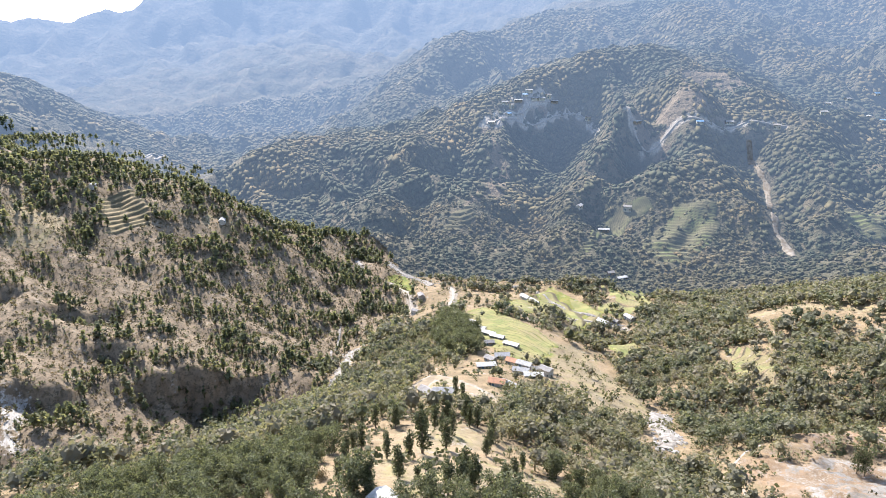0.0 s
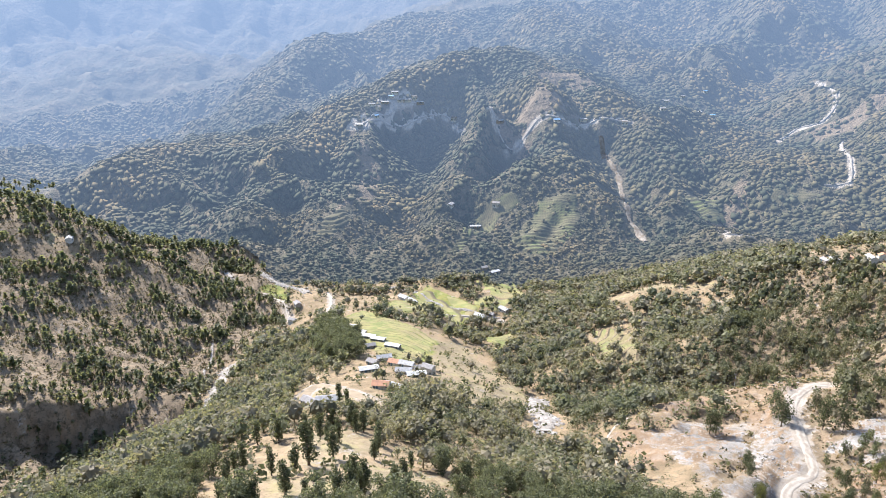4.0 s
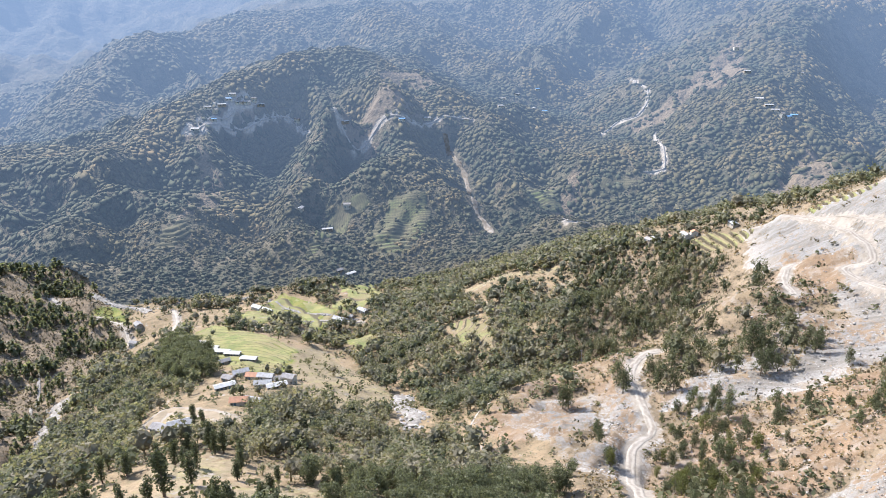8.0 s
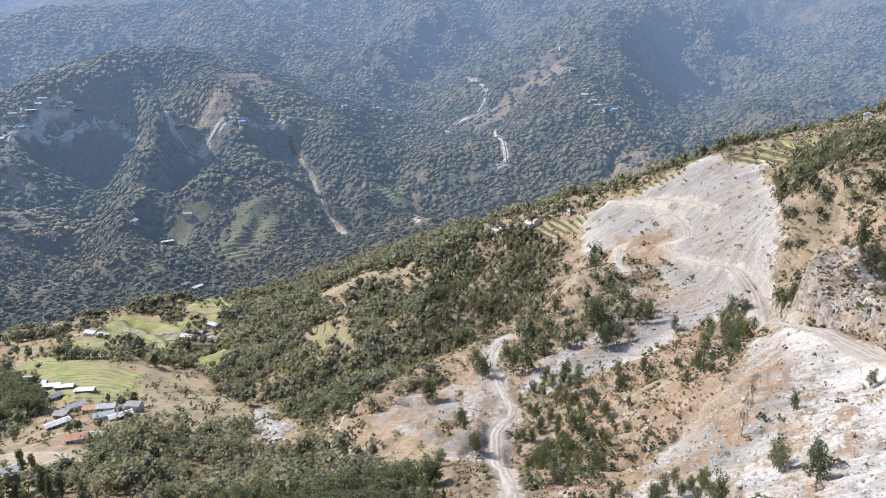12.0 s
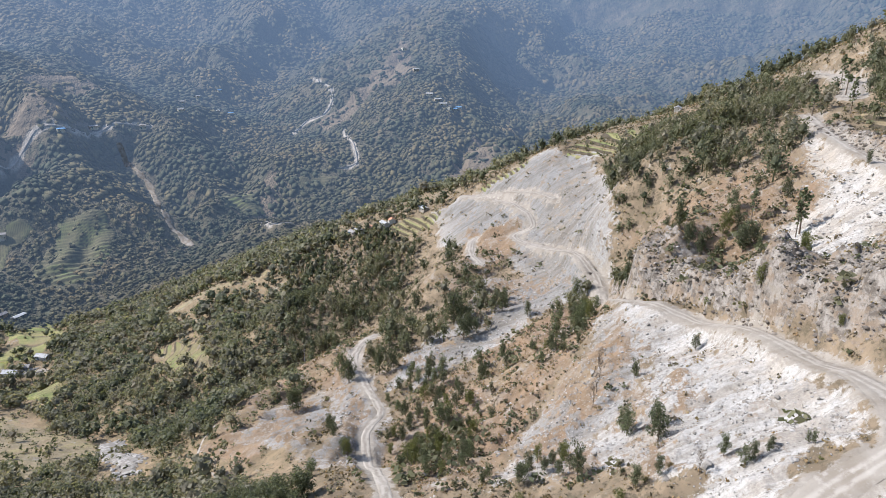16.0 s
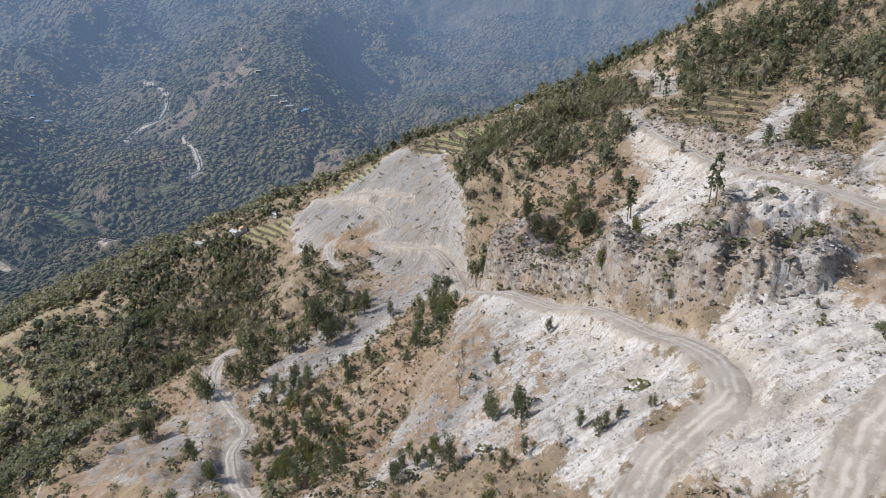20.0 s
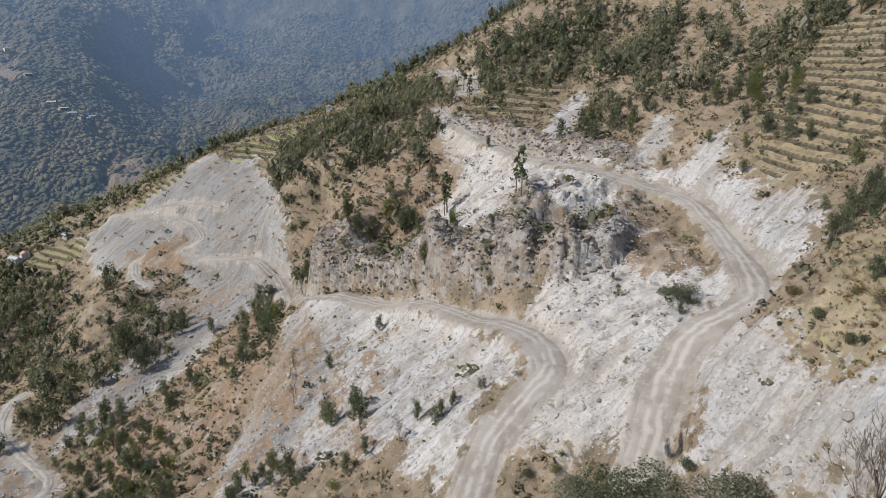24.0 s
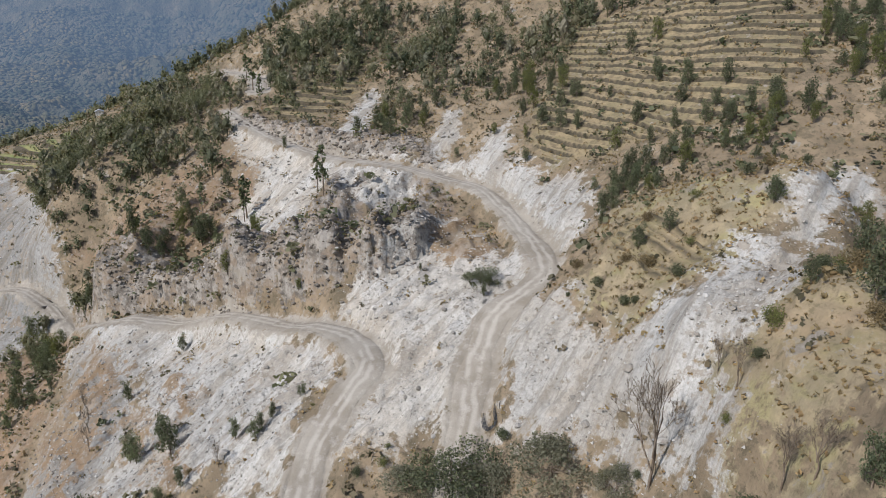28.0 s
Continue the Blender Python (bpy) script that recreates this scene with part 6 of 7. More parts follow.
# low bushes
x, y = scatter(48, 330, 3.6)
d, kind = thickness(x, y)
m = (rng.random(len(x)) < 0.3 + 0.5 * perlin(x / 15, y / 15, 71) + 0.3 * mask_at(MASK_EARTH, x, y) + 0.6 * zones(WOODS, x, y, 3, 6)) & (mask_at(MASK_ROAD, x, y) < 0.1) & ((mask_at(MASK_SCREE, x, y) < 0.5) | (rng.random(len(x)) < 0.07))
x, y = x[m], y[m]
order = np.argsort(np.hypot(x, y))
x, y = x[order], y[order]
plant(np.ones(len(x), bool), BUSHES[:3], 260, SHRUB_LOW, (0.6, 2.4), M_OAK, ("scrub", "low dry bushes over the slopes"), "bushes of the slope")

# tufts of dry grass
tuft = [joined([cards(rng.normal(size=(6, 3)) * [0.35, 0.35, 0.12] + [0, 0, 0.3], 0.32, np.tile([0.0, 0.0, 1.0], (6, 1)), 0.2)]) for _ in range(4)]
x, y = scatter(46, 230, 1.7, 38, 139)
m = (rng.random(len(x)) < 0.42 + 0.5 * perlin(x / 9, y / 9, 72)) & (mask_at(MASK_ROAD, x, y) < 0.15) & ((mask_at(MASK_SCREE, x, y) < 0.45) | (rng.random(len(x)) < 0.05))
woods("dry_grass", tuft, x[m], y[m], rng.uniform(0.35, 0.95, m.sum()), M_STRAW, "tufts of dry brown grass over the slope", "grass")
x, y = scatter(46, 150, 0.75, 60, 139)
m = (rng.random(len(x)) < (0.55 + 0.9 * perlin(x / 5, y / 5, 76)) * np.maximum(mask_at(MASK_GRASS, x, y), 0.8 * mask_at(MASK_TERRACE, x, y))) & (mask_at(MASK_ROAD, x, y) < 0.15) & (mask_at(MASK_SCREE, x, y) < 0.6)
woods("dry_grass", tuft, x[m], y[m], rng.uniform(0.25, 0.7, m.sum()), M_STRAW, "thick dry golden grass on the bank", "grass")
x, y = scatter(330, 640, 6.0)
m = (rng.random(len(x)) < 0.35 + 1.0 * perlin(x / 22, y / 22, 74)) & (mask_at(MASK_FIELD, x, y) < 0.2) & (mask_at(MASK_SCREE, x, y) < 0.2) & (mask_at(MASK_ROAD, x, y) < 0.2) & (zones(FARTERRACE, x, y, 4, 6) < 0.2)
woods("scrub", SHRUB_LOW, x[m], y[m], rng.uniform(1.2, 3.0, m.sum()), M_OAK, "low dark bushes over the slopes", "bushes")

tiny = [joined([cards(rng.normal(size=(7, 3)) * [0.4, 0.4, 0.18] + [0, 0, 0.35], 0.3)]) for _ in range(5)]
x, y = scatter(300, 760, 3.7, -41, 2)
m = (zone(LEFT_HILL, x, y, 5.0) > 0.5) & (rng.random(len(x)) < 0.82 + 0.7 * perlin(x / 18, y / 18, 73)) & (zones(FARTERRACE, x, y, 4, 6) < 0.3)
woods("hillside_scrub", tiny, x[m], y[m], rng.uniform(1.0, 2.8, m.sum()), M_SCRUB, "low dark brown scrub over the dry hillside", "bushes")

# low brown scrub over the road hill, thin on the scree
x, y = scatter(62, 430, 2.2, 38, 139)
bare = mask_at(MASK_SCREE, x, y)
m = (rng.random(len(x)) < (0.55 + 0.9 * perlin(x / 12, y / 12, 75) + 0.2 * mask_at(MASK_EARTH, x, y)) * (1 - 0.84 * smooth(0.3, 0.6, bare)) * (1 - 0.5 * mask_at(MASK_TERRACE, x, y))) & (mask_at(MASK_ROAD, x, y) < 0.15)
s = rng.uniform(0.5, 1.7, len(x)) * (0.75 + 0.0014 * np.hypot(x, y))
dark = rng.random(len(x)) < 0.55
woods("hill_scrub", tiny, x[m & dark], y[m & dark], s[m & dark], M_SCRUB, "low dark brown scrub over the road hill", "bushes")
woods("dry_grass", tiny, x[m & ~dark], y[m & ~dark], s[m & ~dark] * 0.8, M_STRAW, "dry tufts over the road hill", "grass")

# forest of the mountains across the valley
x, y = scatter(640, 1350, 6.0)
d, kind = thickness(x, y)
m = rng.random(len(x)) < d
r = np.hypot(x, y)
for r0, r1, crowns in ((FAR, 880, NEAR_FOREST), (880, 1350, FOREST_LOW)):
    i = m & (kind == 0) & (r > r0) & (r <= r1)
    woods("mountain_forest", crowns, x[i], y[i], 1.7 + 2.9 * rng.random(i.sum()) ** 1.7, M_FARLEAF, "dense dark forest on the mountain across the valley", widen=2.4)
i = m & (kind == 1)
woods("pine_forest", PINE_LOW, x[i], y[i], rng.uniform(7, 12, i.sum()), M_PINE, "pine forest along the brown hill's crest", widen=1.7)
for r0, r1, gap, size in ((1350, 1700, 9.5, 0.8), (1700, 2250, 12.0, 0.95)):
    x, y = scatter(r0, r1, gap)
    d, _ = thickness(x, y)
    m = rng.random(len(x)) < d
    woods("far_forest", CLUMP_LOW, x[m], y[m], rng.uniform(2.8, 5.2, m.sum()) * size, M_FARLEAF, "hazy forest on the far mountains", widen=2.7)
for p in OAKS + LOPPED + SLOPE + PINES + BUSHES + BIG_BUSHES + BARE_TREES:
    drop(p)


# ---- terraced fields ----
n = Nodes("terrace_soil")
riser = n.mask("riser")
mid, fine = n.noise(9, 5), n.noise(1.4, 5, 0.7)
tread = n.mix(n.ramp(mid, 0.38, 0.64), (0.215, 0.168, 0.1), (0.165, 0.138, 0.076))
tread = n.mix(n.ramp(fine, 0.48, 0.7), tread, (0.25, 0.2, 0.135))
tread = n.mix(n.ramp(n.mask("green"), 0.0, 1.0), tread, n.mix(n.ramp(mid, 0.4, 0.6), (0.155, 0.172, 0.066), (0.225, 0.21, 0.09)))
# riser banks: dark earth and grass, coloured darker still to stand in for shade
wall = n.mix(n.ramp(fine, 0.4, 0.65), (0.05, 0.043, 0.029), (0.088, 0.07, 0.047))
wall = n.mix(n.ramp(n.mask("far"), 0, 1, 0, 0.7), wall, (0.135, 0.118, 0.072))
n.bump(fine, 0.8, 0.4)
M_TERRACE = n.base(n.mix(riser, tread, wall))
n.material = M_TERRACE.copy()
n.tree = n.material.node_tree
n.bsdf = n.tree.nodes["Principled BSDF"]
n.base(n.mix(1.0, n.bsdf.inputs["Base Color"].links[0].from_socket, (0.58, 0.64, 0.6), 'MULTIPLY'))      # far copy: base colour darker and slightly greener
# imitated haze glow mixed over the far terraces
M_FARTERRACE = n.distant(HAZE_GLOW)


def terraced_field(points, rise, cell, green, label):
    """Stepped field strips on a slope, with banks between them."""
    p = np.array(points, float)
    xs, ys = np.arange(p[:, 0].min() - 4, p[:, 0].max() + 4, cell), np.arange(p[:, 1].min() - 4, p[:, 1].max() + 4, cell)
    x, y = np.meshgrid(xs, ys, indexing="ij")
    base = height(x, y)
    r = math.hypot(*p.mean(0))
    inside = zone(points, x, y, 3 * cell, 5 * cell, 91)
    soft = land(x, y).reshape(x.shape) + 0.35 * (base - land(x, y).reshape(x.shape))
    wave = 1.6 * perlin(x / 45, y / 45, 41) + 0.5 * perlin(x / 13, y / 13, 42)
    k = (soft + wave) / rise
    f = k - np.floor(k)
    z = rise * (np.floor(k) + 0.08 * f + 0.92 * smooth(0.6, 0.96, f)) - wave - soft + base
    z = z + 0.3 + 0.0016 * r - (1 - inside) * rise * 1.6
    keep = inside > 0.12
    i, j = np.meshgrid(np.arange(len(xs) - 1), np.arange(len(ys) - 1), indexing="ij")
    ok = (keep[:-1, :-1] & keep[1:, :-1] & keep[:-1, 1:] & keep[1:, 1:]).ravel()
    ny = len(ys)
    faces = np.stack([i * ny + j, (i + 1) * ny + j, (i + 1) * ny + j + 1, i * ny + j + 1], -1).reshape(-1, 4)[ok]
    used, back = np.unique(faces, return_inverse=True)
    verts = np.stack([x, y, z], -1).reshape(-1, 3)[used]
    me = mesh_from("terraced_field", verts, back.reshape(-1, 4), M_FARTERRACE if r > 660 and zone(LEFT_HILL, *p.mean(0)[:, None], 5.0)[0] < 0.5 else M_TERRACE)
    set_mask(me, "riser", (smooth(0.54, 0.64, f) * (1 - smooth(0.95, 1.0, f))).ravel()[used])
    set_mask(me, "green", np.clip(green + 0.9 * perlin(x / 25, y / 25, 43), 0, 1).ravel()[used] if green else np.zeros(len(used)))
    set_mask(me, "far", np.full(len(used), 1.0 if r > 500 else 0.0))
    return tagged(new("terraced_field", me), label, "field", kind="structure")


for field_name, pts in {**TERRACE, **FARTERRACE, **{k: FIELD[k] for k in ("village_field", "valley_fields", "stream_field")}}.items():
    r = math.hypot(*np.mean(pts, axis=0))
    fresh = {"green_terraces": 0.75, "wide_terraces": 0.35, "gully_terraces": 0.4, "valley_terraces": 0.6, "golden_terraces": 0.8, "lower_golden_terraces": 0.7, "spur_terraces": 0.5, "forest_terraces": 0.5, "upper_terraces": 0.4, "village_field": 0.7, "valley_fields": 0.7, "stream_field": 0.9}.get(field_name, 0.0)
    terraced_field(pts, 1.2 if r < 130 else 2.0 if r < 300 else 2.2 if r < 500 else 2.6, max(0.55, r / 480), fresh,
                   "narrow green terraced fields on the slope" if fresh > 0.5 else "narrow dry terraced fields on the hillside")


# ---- houses ----
def plain(name, colour, other, size, rough=0.8, metal=0.0, spec=0.2):
    n = Nodes(name)
    n.bsdf.inputs["Specular IOR Level"].default_value = spec
    c = n.mix(n.ramp(n.noise(size, 5, 0.65), 0.38, 0.66), colour, other)
    c = n.mix(n.ramp(n.noise(size * 0.15, 4, 0.7), 0.52, 0.75, 0, 0.5), c, tuple(v * 0.6 for v in other))
    n.bump(n.noise(size * 0.1, 4), 0.3, 0.03)
    return n.base(c, rough, metal)


M_LIMEWASH = plain("limewashed_wall", (0.50, 0.48, 0.43), (0.38, 0.35, 0.30), 2.0)
M_STONEWALL = plain("stone_wall", (0.33, 0.29, 0.24), (0.22, 0.19, 0.16), 0.7)
M_TIN = plain("grey_tin_roof", (0.33, 0.335, 0.34), (0.24, 0.235, 0.225), 1.6, 0.65, 0.0, 0.3)
M_RUST = plain("rusty_roof", (0.42, 0.22, 0.13), (0.30, 0.17, 0.11), 1.2, 0.7)
M_BLUE = plain("blue_roof", (0.12, 0.26, 0.45), (0.2, 0.34, 0.5), 1.5, 0.5)
M_SLATE = plain("slate_roof", (0.27, 0.26, 0.25), (0.18, 0.17, 0.165), 0.8)
M_WHITE = plain("white_sheet_roof", (0.40, 0.405, 0.40), (0.28, 0.28, 0.27), 2.2, 0.5)
M_DOOR = plain("painted_wood", (0.08, 0.16, 0.22), (0.06, 0.10, 0.13), 0.4)
M_PANE = plain("dark_glass", (0.03, 0.035, 0.04), (0.05, 0.055, 0.06), 0.6, 0.15, 0.0, 0.5)


def box(cx, cy, cz, sx, sy, sz):
    v = np.array(list(itertools.product((-0.5, 0.5), repeat=3))) * [sx, sy, sz] + [cx, cy, cz]
    return v, np.array([[0, 1, 3, 2], [4, 6, 7, 5], [0, 4, 5, 1], [2, 3, 7, 6], [0, 2, 6, 4], [1, 5, 7, 3]])


def roof_mesh(L, W, z0, rise, over, material):
    """Gable roof of ribbed sheets with thickness."""
    nx = 2 * int(L / 0.45)
    x = np.linspace(-L / 2 - over, L / 2 + over, nx)
    rib = 0.035 * (np.arange(nx) % 2)
    half = W / 2 + over
    pieces = []
    for sgn in (-1, 1):
        top = np.stack([np.stack([x, np.zeros(nx), z0 + rise + rib], 1), np.stack([x, np.full(nx, sgn * half), z0 - over * rise / (W / 2) + rib], 1)], 1)
        low = top - [0, 0, 0.1]
        v = np.concatenate([top.reshape(-1, 3), low.reshape(-1, 3)])
        k = np.arange(nx - 1) * 2
        o = 2 * nx
        f = [np.stack([k, k + 1, k + 3, k + 2], 1), np.stack([k + o, k + 2 + o, k + 3 + o, k + 1 + o], 1), np.stack([k + 1, k + 1 + o, k + 3 + o, k + 3], 1)]
        f.append(np.array([[0, o, o + 1, 1], [2 * nx - 2, 2 * nx - 1, 2 * nx - 1 + o, 2 * nx - 2 + o]]))
        pieces.append((v, np.vstack(f)))
    v, f = joined(pieces)
    return mesh_from("roof", v, f, material, False)


def house(L, W, H, rise, wall_mat, roof_mat, label, doors=1, windows=2):
    root = tagged(new("house"), label, "house")
    v, f = box(0, 0, H / 2 - 0.8, L, W, H + 1.6)
    gable = np.array([(-L / 2, -W / 2, H), (-L / 2, W / 2, H), (-L / 2, 0, H + rise - 0.05), (L / 2, -W / 2, H), (L / 2, W / 2, H), (L / 2, 0, H + rise - 0.05)])
    me = bpy.data.meshes.new("wall")
    me.from_pydata([tuple(q) for q in np.vstack([v, gable])], [], [tuple(q) for q in f] + [(8, 10, 9), (11, 12, 13)])
    me.materials.append(wall_mat)
    part("wall", me, root)
    part("roof", roof_mesh(L, W, H, rise, 0.45, roof_mat), root)
    for k in range(doors):
        part("door", mesh_from("door", *box(-L * 0.2 + k * L * 0.4, -W / 2 - 0.03, 1.0, 0.95, 0.1, 2.0), M_DOOR, False), root)
    for k in range(windows):
        win = part("window", mesh_from("window", *box(-L * 0.38 + k * L * 0.76 / max(1, windows - 1), -W / 2 - 0.03, 1.5, 0.9, 0.1, 1.0), M_DOOR, False), root)
        part("pane", mesh_from("pane", *box(-L * 0.38 + k * L * 0.76 / max(1, windows - 1), -W / 2 - 0.07, 1.5, 0.7, 0.06, 0.8), M_PANE, False), win)
    return root


HOUSES = [house(9.5, 5.0, 2.7, 1.3, M_LIMEWASH, M_TIN, "low whitewashed house with a grey tin roof"),
          house(11.0, 4.6, 2.5, 0.8, M_STONEWALL, M_WHITE, "long stone shed with a white sheet roof", 2, 3),
          house(7.5, 5.0, 4.6, 1.2, M_LIMEWASH, M_SLATE, "two-storey whitewashed house with a slate roof"),
          house(8.5, 5.2, 2.8, 1.4, M_LIMEWASH, M_RUST, "whitewashed house with a rust-red roof"),
          house(8.0, 4.8, 2.8, 0.9, M_LIMEWASH, M_BLUE, "small house with a blue sheet roof"),
          house(7.0, 4.5, 2.4, 1.2, M_STONEWALL, M_SLATE, "old stone house with a slate roof")]


def settle(pattern, x, y, turn, group, size=1.0):
    lx, ly = x + np.array([-4, 4, -4, 4]) * size, y + np.array([-3, -3, 3, 3]) * size
    z = 0.7 * float(height(lx, ly).mean()) + 0.3 * float(height(lx, ly).max())
    return tagged(copy_thing(pattern, Matrix.Translation((x, y, z)) @ Matrix.Rotation(turn, 4, 'Z') @ Matrix.Diagonal((size, size, size, 1))), group=group)


def downhill(x, y):
    e = 6.0
    return math.atan2(float(height(x, y - e) - height(x, y + e)), float(height(x - e, y) - height(x + e, y))) + math.pi / 2


for k, (x, y) in enumerate(VILLAGE_HOUSES):
    settle(HOUSES[1 if k < 5 or k == len(VILLAGE_HOUSES) - 1 else (0, 5, 2, 0, 1, 5, 0, 3)[k % 8]], x, y, -0.55 + 0.15 * math.sin(k * 3.1) if k < 5 else -0.35 + 0.5 * math.sin(k * 2.3), "houses of the ridge village", 0.8)
for group, spots, kinds, size in (("houses of the valley", VALLEY_HOUSES, (0, 5, 1), 1.1), ("houses of the mountain villages", MOUNTAIN_HOUSES, (0, 2, 1, 4, 0), 1.25),
                                  ("houses by the upper road", ROADSIDE_HOUSES, (0, 3, 0, 3, 1, 5), 0.8), ("houses of the pine hill", PINEHILL_HOUSES, (0,), 1.1)):
    for k, (x, y) in enumerate(spots):
        settle(HOUSES[kinds[k % len(kinds)]], x, y, downhill(x, y) + 0.3 * math.sin(k * 1.7), group, size)
for p in HOUSES:
    for o in (*p.children_recursive, p):
        bpy.data.objects.remove(o)


# ---- rubble and boulders of the scree ----
n = Nodes("broken_rock")
c = n.mix(n.island(), (0.15, 0.135, 0.115), (0.35, 0.335, 0.312))
c = n.mix(n.ramp(n.noise(1.3, 4, 0.7), 0.5, 0.7, 0, 0.6), c, (0.22, 0.18, 0.14))
n.bump(n.noise(0.3, 4, 0.7), 0.6, 0.1)
M_ROCK = n.base(c)


n = Nodes("weathered_rock")
c = n.mix(n.random(), (0.21, 0.19, 0.165), (0.31, 0.292, 0.265))
c = n.mix(n.ramp(n.noise(0.6, 5, 0.7), 0.48, 0.66, 0, 0.7), c, (0.17, 0.145, 0.115))
n.bump(n.noise(0.25, 4, 0.7), 0.8, 0.12)
M_BOULDER = n.base(c)


def rock_shape():
    bm = bmesh.new()
    bmesh.ops.create_icosphere(bm, subdivisions=1, radius=1.0)
    for v in bm.verts:
        v.co *= rng.uniform(0.65, 1.15)
        v.co.z *= 0.62
    v, f = np.array([q.co[:] for q in bm.verts]), np.array([[q.index for q in p.verts] for p in bm.faces])
    bm.free()
    return v, f


ROCKS = [rock_shape() for _ in range(8)]


def rubble(x, y, s, name, label, material=None):
    z = height(x, y)
    pick = rng.integers(0, 8, len(x))
    verts, faces, k = [], [], 0
    for t, (tv, tf) in enumerate(ROCKS):
        m = pick == t
        a, n_t = rng.uniform(0, 6.28, m.sum()), int(m.sum())
        c, q = np.cos(a)[:, None], np.sin(a)[:, None]
        st = s[m][:, None] * rng.uniform(0.7, 1.3, (n_t, 1))
        v = np.stack([(tv[None, :, 0] * c - tv[None, :, 1] * q) * st + x[m][:, None], (tv[None, :, 0] * q + tv[None, :, 1] * c) * s[m][:, None] + y[m][:, None],
                      tv[None, :, 2] * s[m][:, None] + z[m][:, None] + 0.1 * s[m][:, None]], -1)
        verts.append(v.reshape(-1, 3))
        faces.append((tf[None] + (np.arange(n_t) * len(tv))[:, None, None] + k).reshape(-1, 3))
        k += n_t * len(tv)
    return tagged(new(name, mesh_from(name, np.vstack(verts), np.vstack(faces), material or M_ROCK, False)), label, "rubble", kind="stuff")


x, y = scatter(45, 300, 1.5, 40, 139)
m = (rng.random(len(x)) < 0.25 * mask_at(MASK_SCREE, x, y) + 0.10 * mask_at(MASK_EARTH, x, y)) & (mask_at(MASK_ROAD, x, y) < 0.35)
x, y = x[m], y[m]
step = max(1, len(x) // 9000)
x, y = x[::step], y[::step]
rubble(x, y, 0.14 + 0.55 * rng.random(len(x)) ** 4 + np.hypot(x, y) * 0.0005, "rubble", "loose grey broken rock over the scree")
n = Nodes("dark_ledge_rock")
c = n.mix(n.island(), (0.085, 0.072, 0.06), (0.225, 0.2, 0.172))
c = n.mix(n.ramp(n.noise(0.8, 4, 0.7), 0.5, 0.7, 0, 0.6), c, (0.17, 0.122, 0.08))
n.bump(n.noise(0.3, 4, 0.7), 0.7, 0.1)
M_LEDGE = n.base(c)
x, y = scatter(110, 260, 0.8, 66, 104)
m = rng.random(len(x)) < 0.8 * mask_at(MASK_WALL, x, y)
rubble(x[m], y[m], 0.22 + 0.7 * rng.random(m.sum()) ** 2.5, "rock_slabs", "dark broken rock slabs of the road cut", M_LEDGE)


def chips(x, y, s):
    """Small sharp stones of eight faces, joined."""
    n = len(x)
    unit = np.array([(1, 0, 0), (-1, 0, 0), (0, 1, 0), (0, -1, 0), (0, 0, 1), (0, 0, -1)], float)
    tri = np.array([(0, 2, 4), (2, 1, 4), (1, 3, 4), (3, 0, 4), (2, 0, 5), (1, 2, 5), (3, 1, 5), (0, 3, 5)])
    a = rng.uniform(0, 6.28, n)
    v = unit[None] * rng.uniform(0.5, 1.25, (n, 6, 1)) * [1.0, 0.8, 0.6] + rng.normal(size=(n, 6, 3)) * 0.16
    c, q = np.cos(a)[:, None], np.sin(a)[:, None]
    v = np.stack([v[..., 0] * c - v[..., 1] * q, v[..., 0] * q + v[..., 1] * c, v[..., 2]], -1) * s[:, None, None]
    v += np.stack([x, y, height(x, y) + 0.12 * s], -1)[:, None]
    f = tri[None] + (np.arange(n) * 6)[:, None, None]
    return tagged(new("scree_stones", mesh_from("scree_stones", v.reshape(-1, 3), f.reshape(-1, 3), M_ROCK, False)), "countless small sharp grey stones on the scree", "stones", kind="stuff")


for r0, r1, gap, size in ((44, 110, 0.32, 0.15), (110, 200, 0.5, 0.2), (200, 330, 0.95, 0.3)):
    x, y = scatter(r0, r1, gap, 42, 139)
    m = (rng.random(len(x)) < (0.34 + 0.9 * perlin(x / 7, y / 7, 92)) * np.maximum(mask_at(MASK_SCREE, x, y), 0.4 * mask_at(MASK_EARTH, x, y))) & (mask_at(MASK_ROAD, x, y) < 0.4)
    chips(x[m], y[m], size * (0.5 + 1.9 * rng.random(m.sum()) ** 3))
for stream_name in ("west_stream", "east_stream", "river", "river_east"):
    q = resample(STREAMS[stream_name], 3.0)
    q = np.repeat(q, 12, 0) + rng.normal(size=(len(q) * 12, 2)) * STREAM_WIDTH[stream_name] * 0.35
    rubble(q[:, 0], q[:, 1], 0.5 + 1.1 * rng.random(len(q)) ** 2, "stream_boulders", "pale rounded boulders in the stream bed")

# larger boulders, one by one
pattern_rocks = []
for v, f in ROCKS[:5]:
    bm = bmesh.new()
    me = mesh_from("boulder", v, f, M_BOULDER, False)
    bm.from_mesh(me)
    bmesh.ops.subdivide_edges(bm, edges=bm.edges[:], cuts=1, use_grid_fill=True)
    for q in bm.verts:
        q.co *= 1 + 0.12 * noise.noise(q.co * 2.3)
    bm.to_mesh(me)
    bm.free()
    pattern_rocks.append(me)
x, y = scatter(60, 260, 6.0, 42, 139)
m = (rng.random(len(x)) < 0.5 * mask_at(MASK_SCREE, x, y)) & (mask_at(MASK_ROAD, x, y) < 0.05)
spots = list(zip(x[m], y[m]))
random.shuffle(spots)
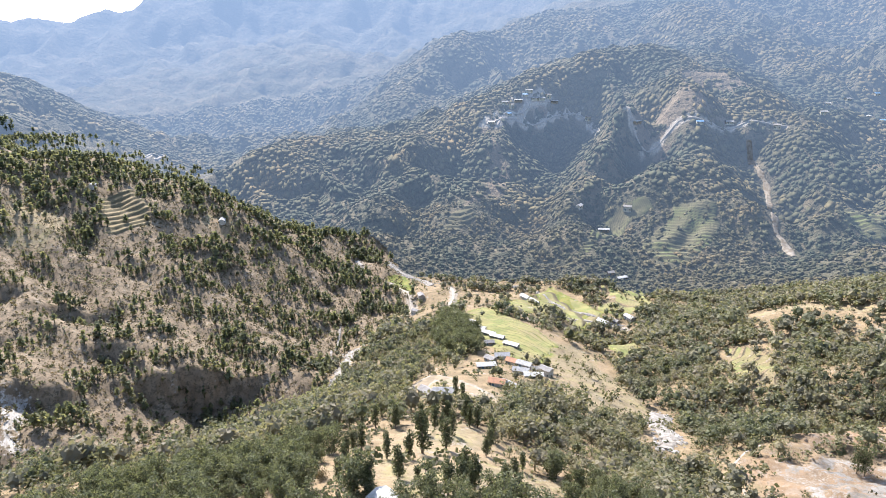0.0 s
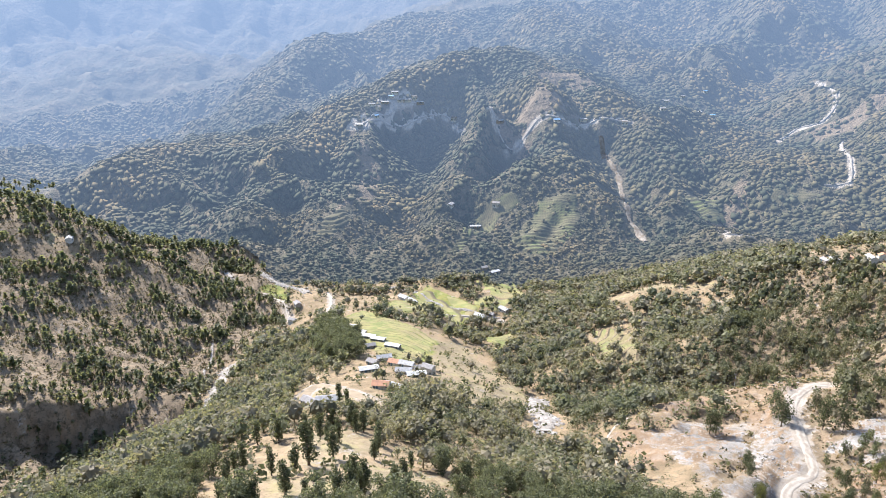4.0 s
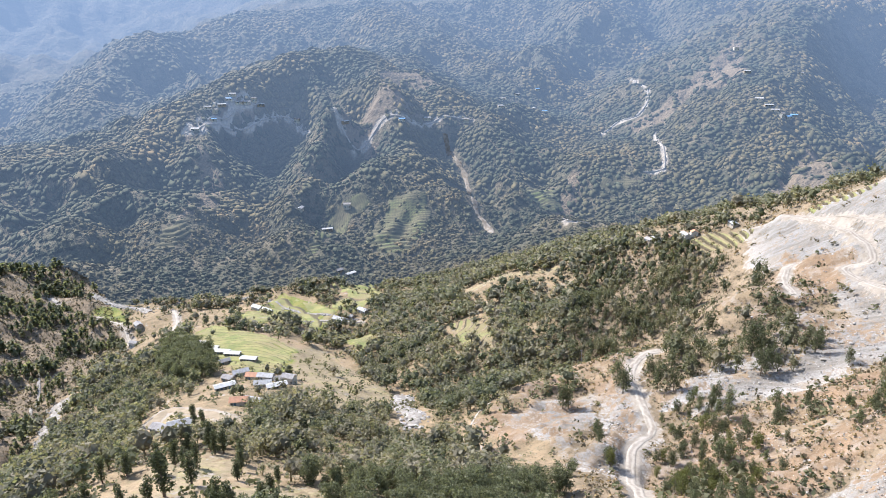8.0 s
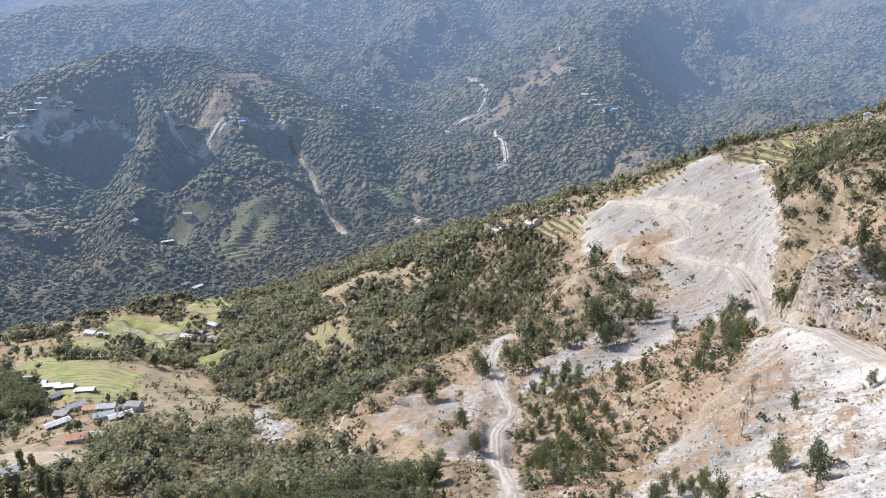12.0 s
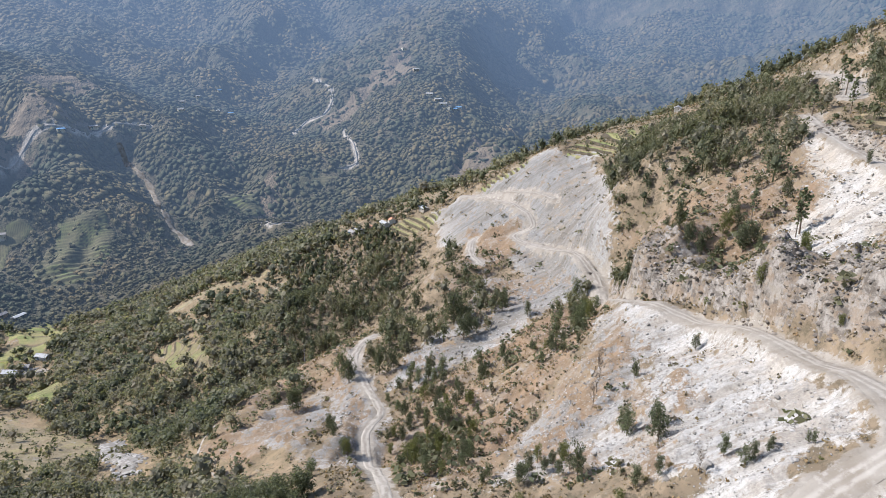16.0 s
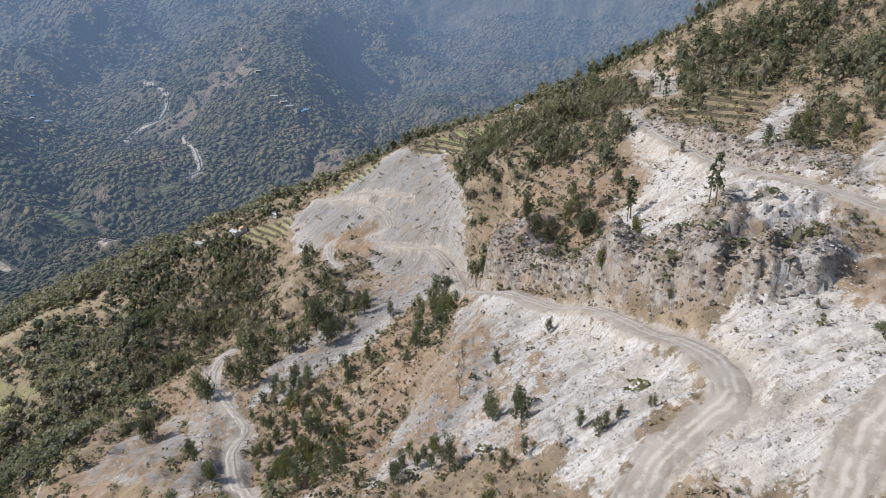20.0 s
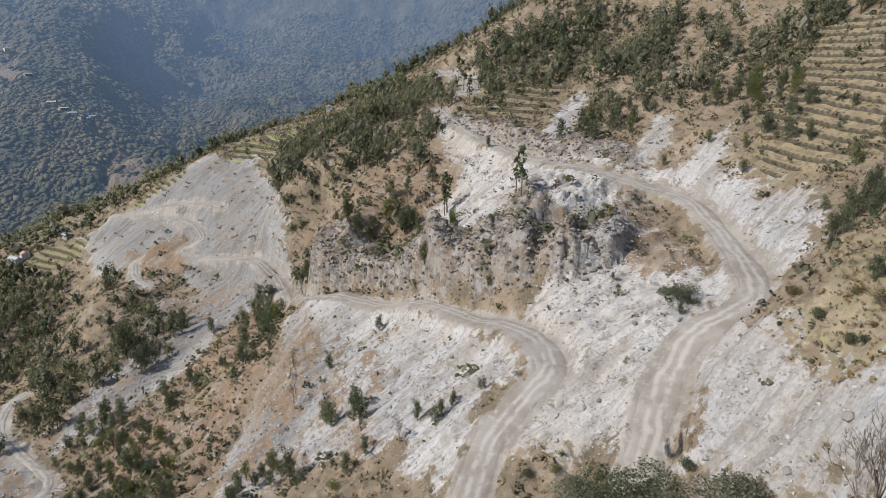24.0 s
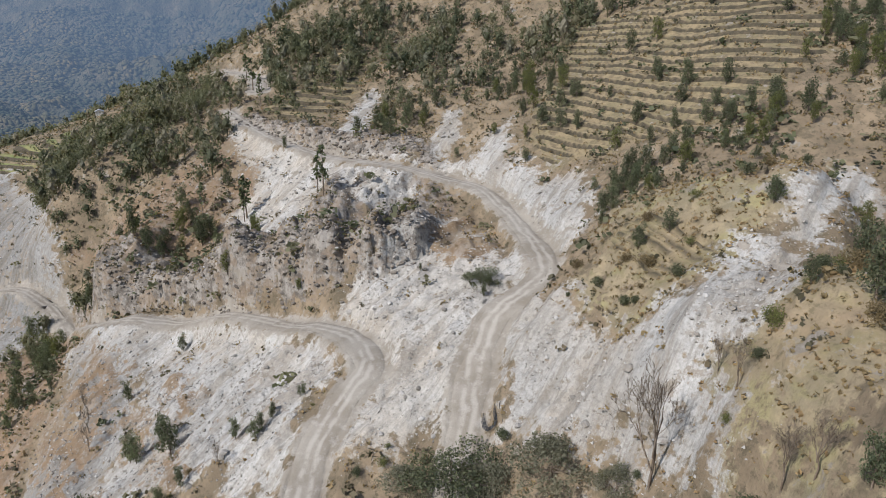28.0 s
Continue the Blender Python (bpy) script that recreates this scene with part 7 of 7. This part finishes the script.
for bx, by in spots[:150]:
    s = 0.3 + 0.6 * rng.random() ** 2
    ob = tagged(new("boulder", pattern_rocks[rng.integers(0, 5)]), "angular grey boulder on the scree slope", "boulder", "boulders of the scree")
    ob.matrix_world = Matrix.Translation((bx, by, float(height(bx, by)) + 0.15 * s)) @ Matrix.Rotation(rng.uniform(0, 6.28), 4, 'Z') @ Matrix.Diagonal((s * 1.3, s, s * 0.9, 1))

# ---- bundle of black pipe on the road, and the power line ----
n = Nodes("black_plastic")
M_BLACK = n.base(n.mix(n.ramp(n.noise(0.5, 3), 0.4, 0.6), (0.02, 0.02, 0.022), (0.05, 0.05, 0.052)), 0.5)
bundle = tagged(new("pipe_bundle"), "bundle of black plastic pipe bent in loops", "pipe")
bx, by = PIPE_SPOT
slope_x, slope_y = float(height(bx + 2, by) - height(bx - 2, by)) / 4, float(height(bx, by + 2) - height(bx, by - 2)) / 4
up = Vector((-slope_x, -slope_y, 1)).normalized()
legs = Vector((0.963, -0.268, 0))
legs = (legs - up * legs.dot(up)).normalized()
bundle.matrix_world = Matrix.Translation((bx, by, float(height(bx, by)) + 0.5)) @ Matrix((legs.cross(up), legs, up)).transposed().to_4x4()
for k in range(5):
    a = np.linspace(0, math.pi, 14)
    w = 0.8 + 0.14 * k
    loop = [(-w * 1.02, 2.7 - 0.3 * k, 0.02)] + [(-w * math.cos(t), -w * math.sin(t) * 1.1 + 0.3, 0.05 + 0.03 * k) for t in a] + [(w * 1.04, 1.6 + 0.35 * k, 0.02)]
    part("pipe", mesh_from("pipe", *tube(loop, [0.045] * len(loop), 6), M_BLACK), bundle)
loop = [(1.9 + 0.25 * t + 0.3 * math.sin(2.4 * t), -1.2 + 1.5 * t, 0.03) for t in np.linspace(0, 2.6, 16)]
part("pipe", mesh_from("pipe", *tube(loop, [0.055] * len(loop), 6), M_BLACK), bundle)

M_POLE = plain("pole_steel", (0.3, 0.3, 0.3), (0.2, 0.2, 0.2), 0.8, 0.6)
tops = []
for px, py in POLES["line_one"]:
    pole = tagged(new("power_pole"), "thin grey power pole with a crossarm", "pole", "poles of the power line")
    pz = float(height(px, py))
    pole.location = (px, py, pz)
    part("mast", mesh_from("mast", *tube([(0, 0, -0.8), (0, 0, 4.5), (0, 0, 9.0)], [0.16, 0.13, 0.09], 8), M_POLE), pole)
    part("crossarm", mesh_from("crossarm", *box(0, 0, 8.6, 1.8, 0.12, 0.12), M_POLE, False), pole)
    tops.append(np.array([px, py, pz + 8.7]))
for a, b in zip(tops, tops[1:]):
    for off in (-0.8, 0.0, 0.8):
        t = np.linspace(0, 1, 14)[:, None]
        p = a + (b - a) * t - [0, 0, 1] * (4 * t * (1 - t) * 3.0) + [off, 0, 0]
        tagged(new("power_wire", mesh_from("power_wire", *tube(p, [0.03] * 14, 4), M_BLACK)), "thin dark power wire between poles", "wire", "wires of the power line")
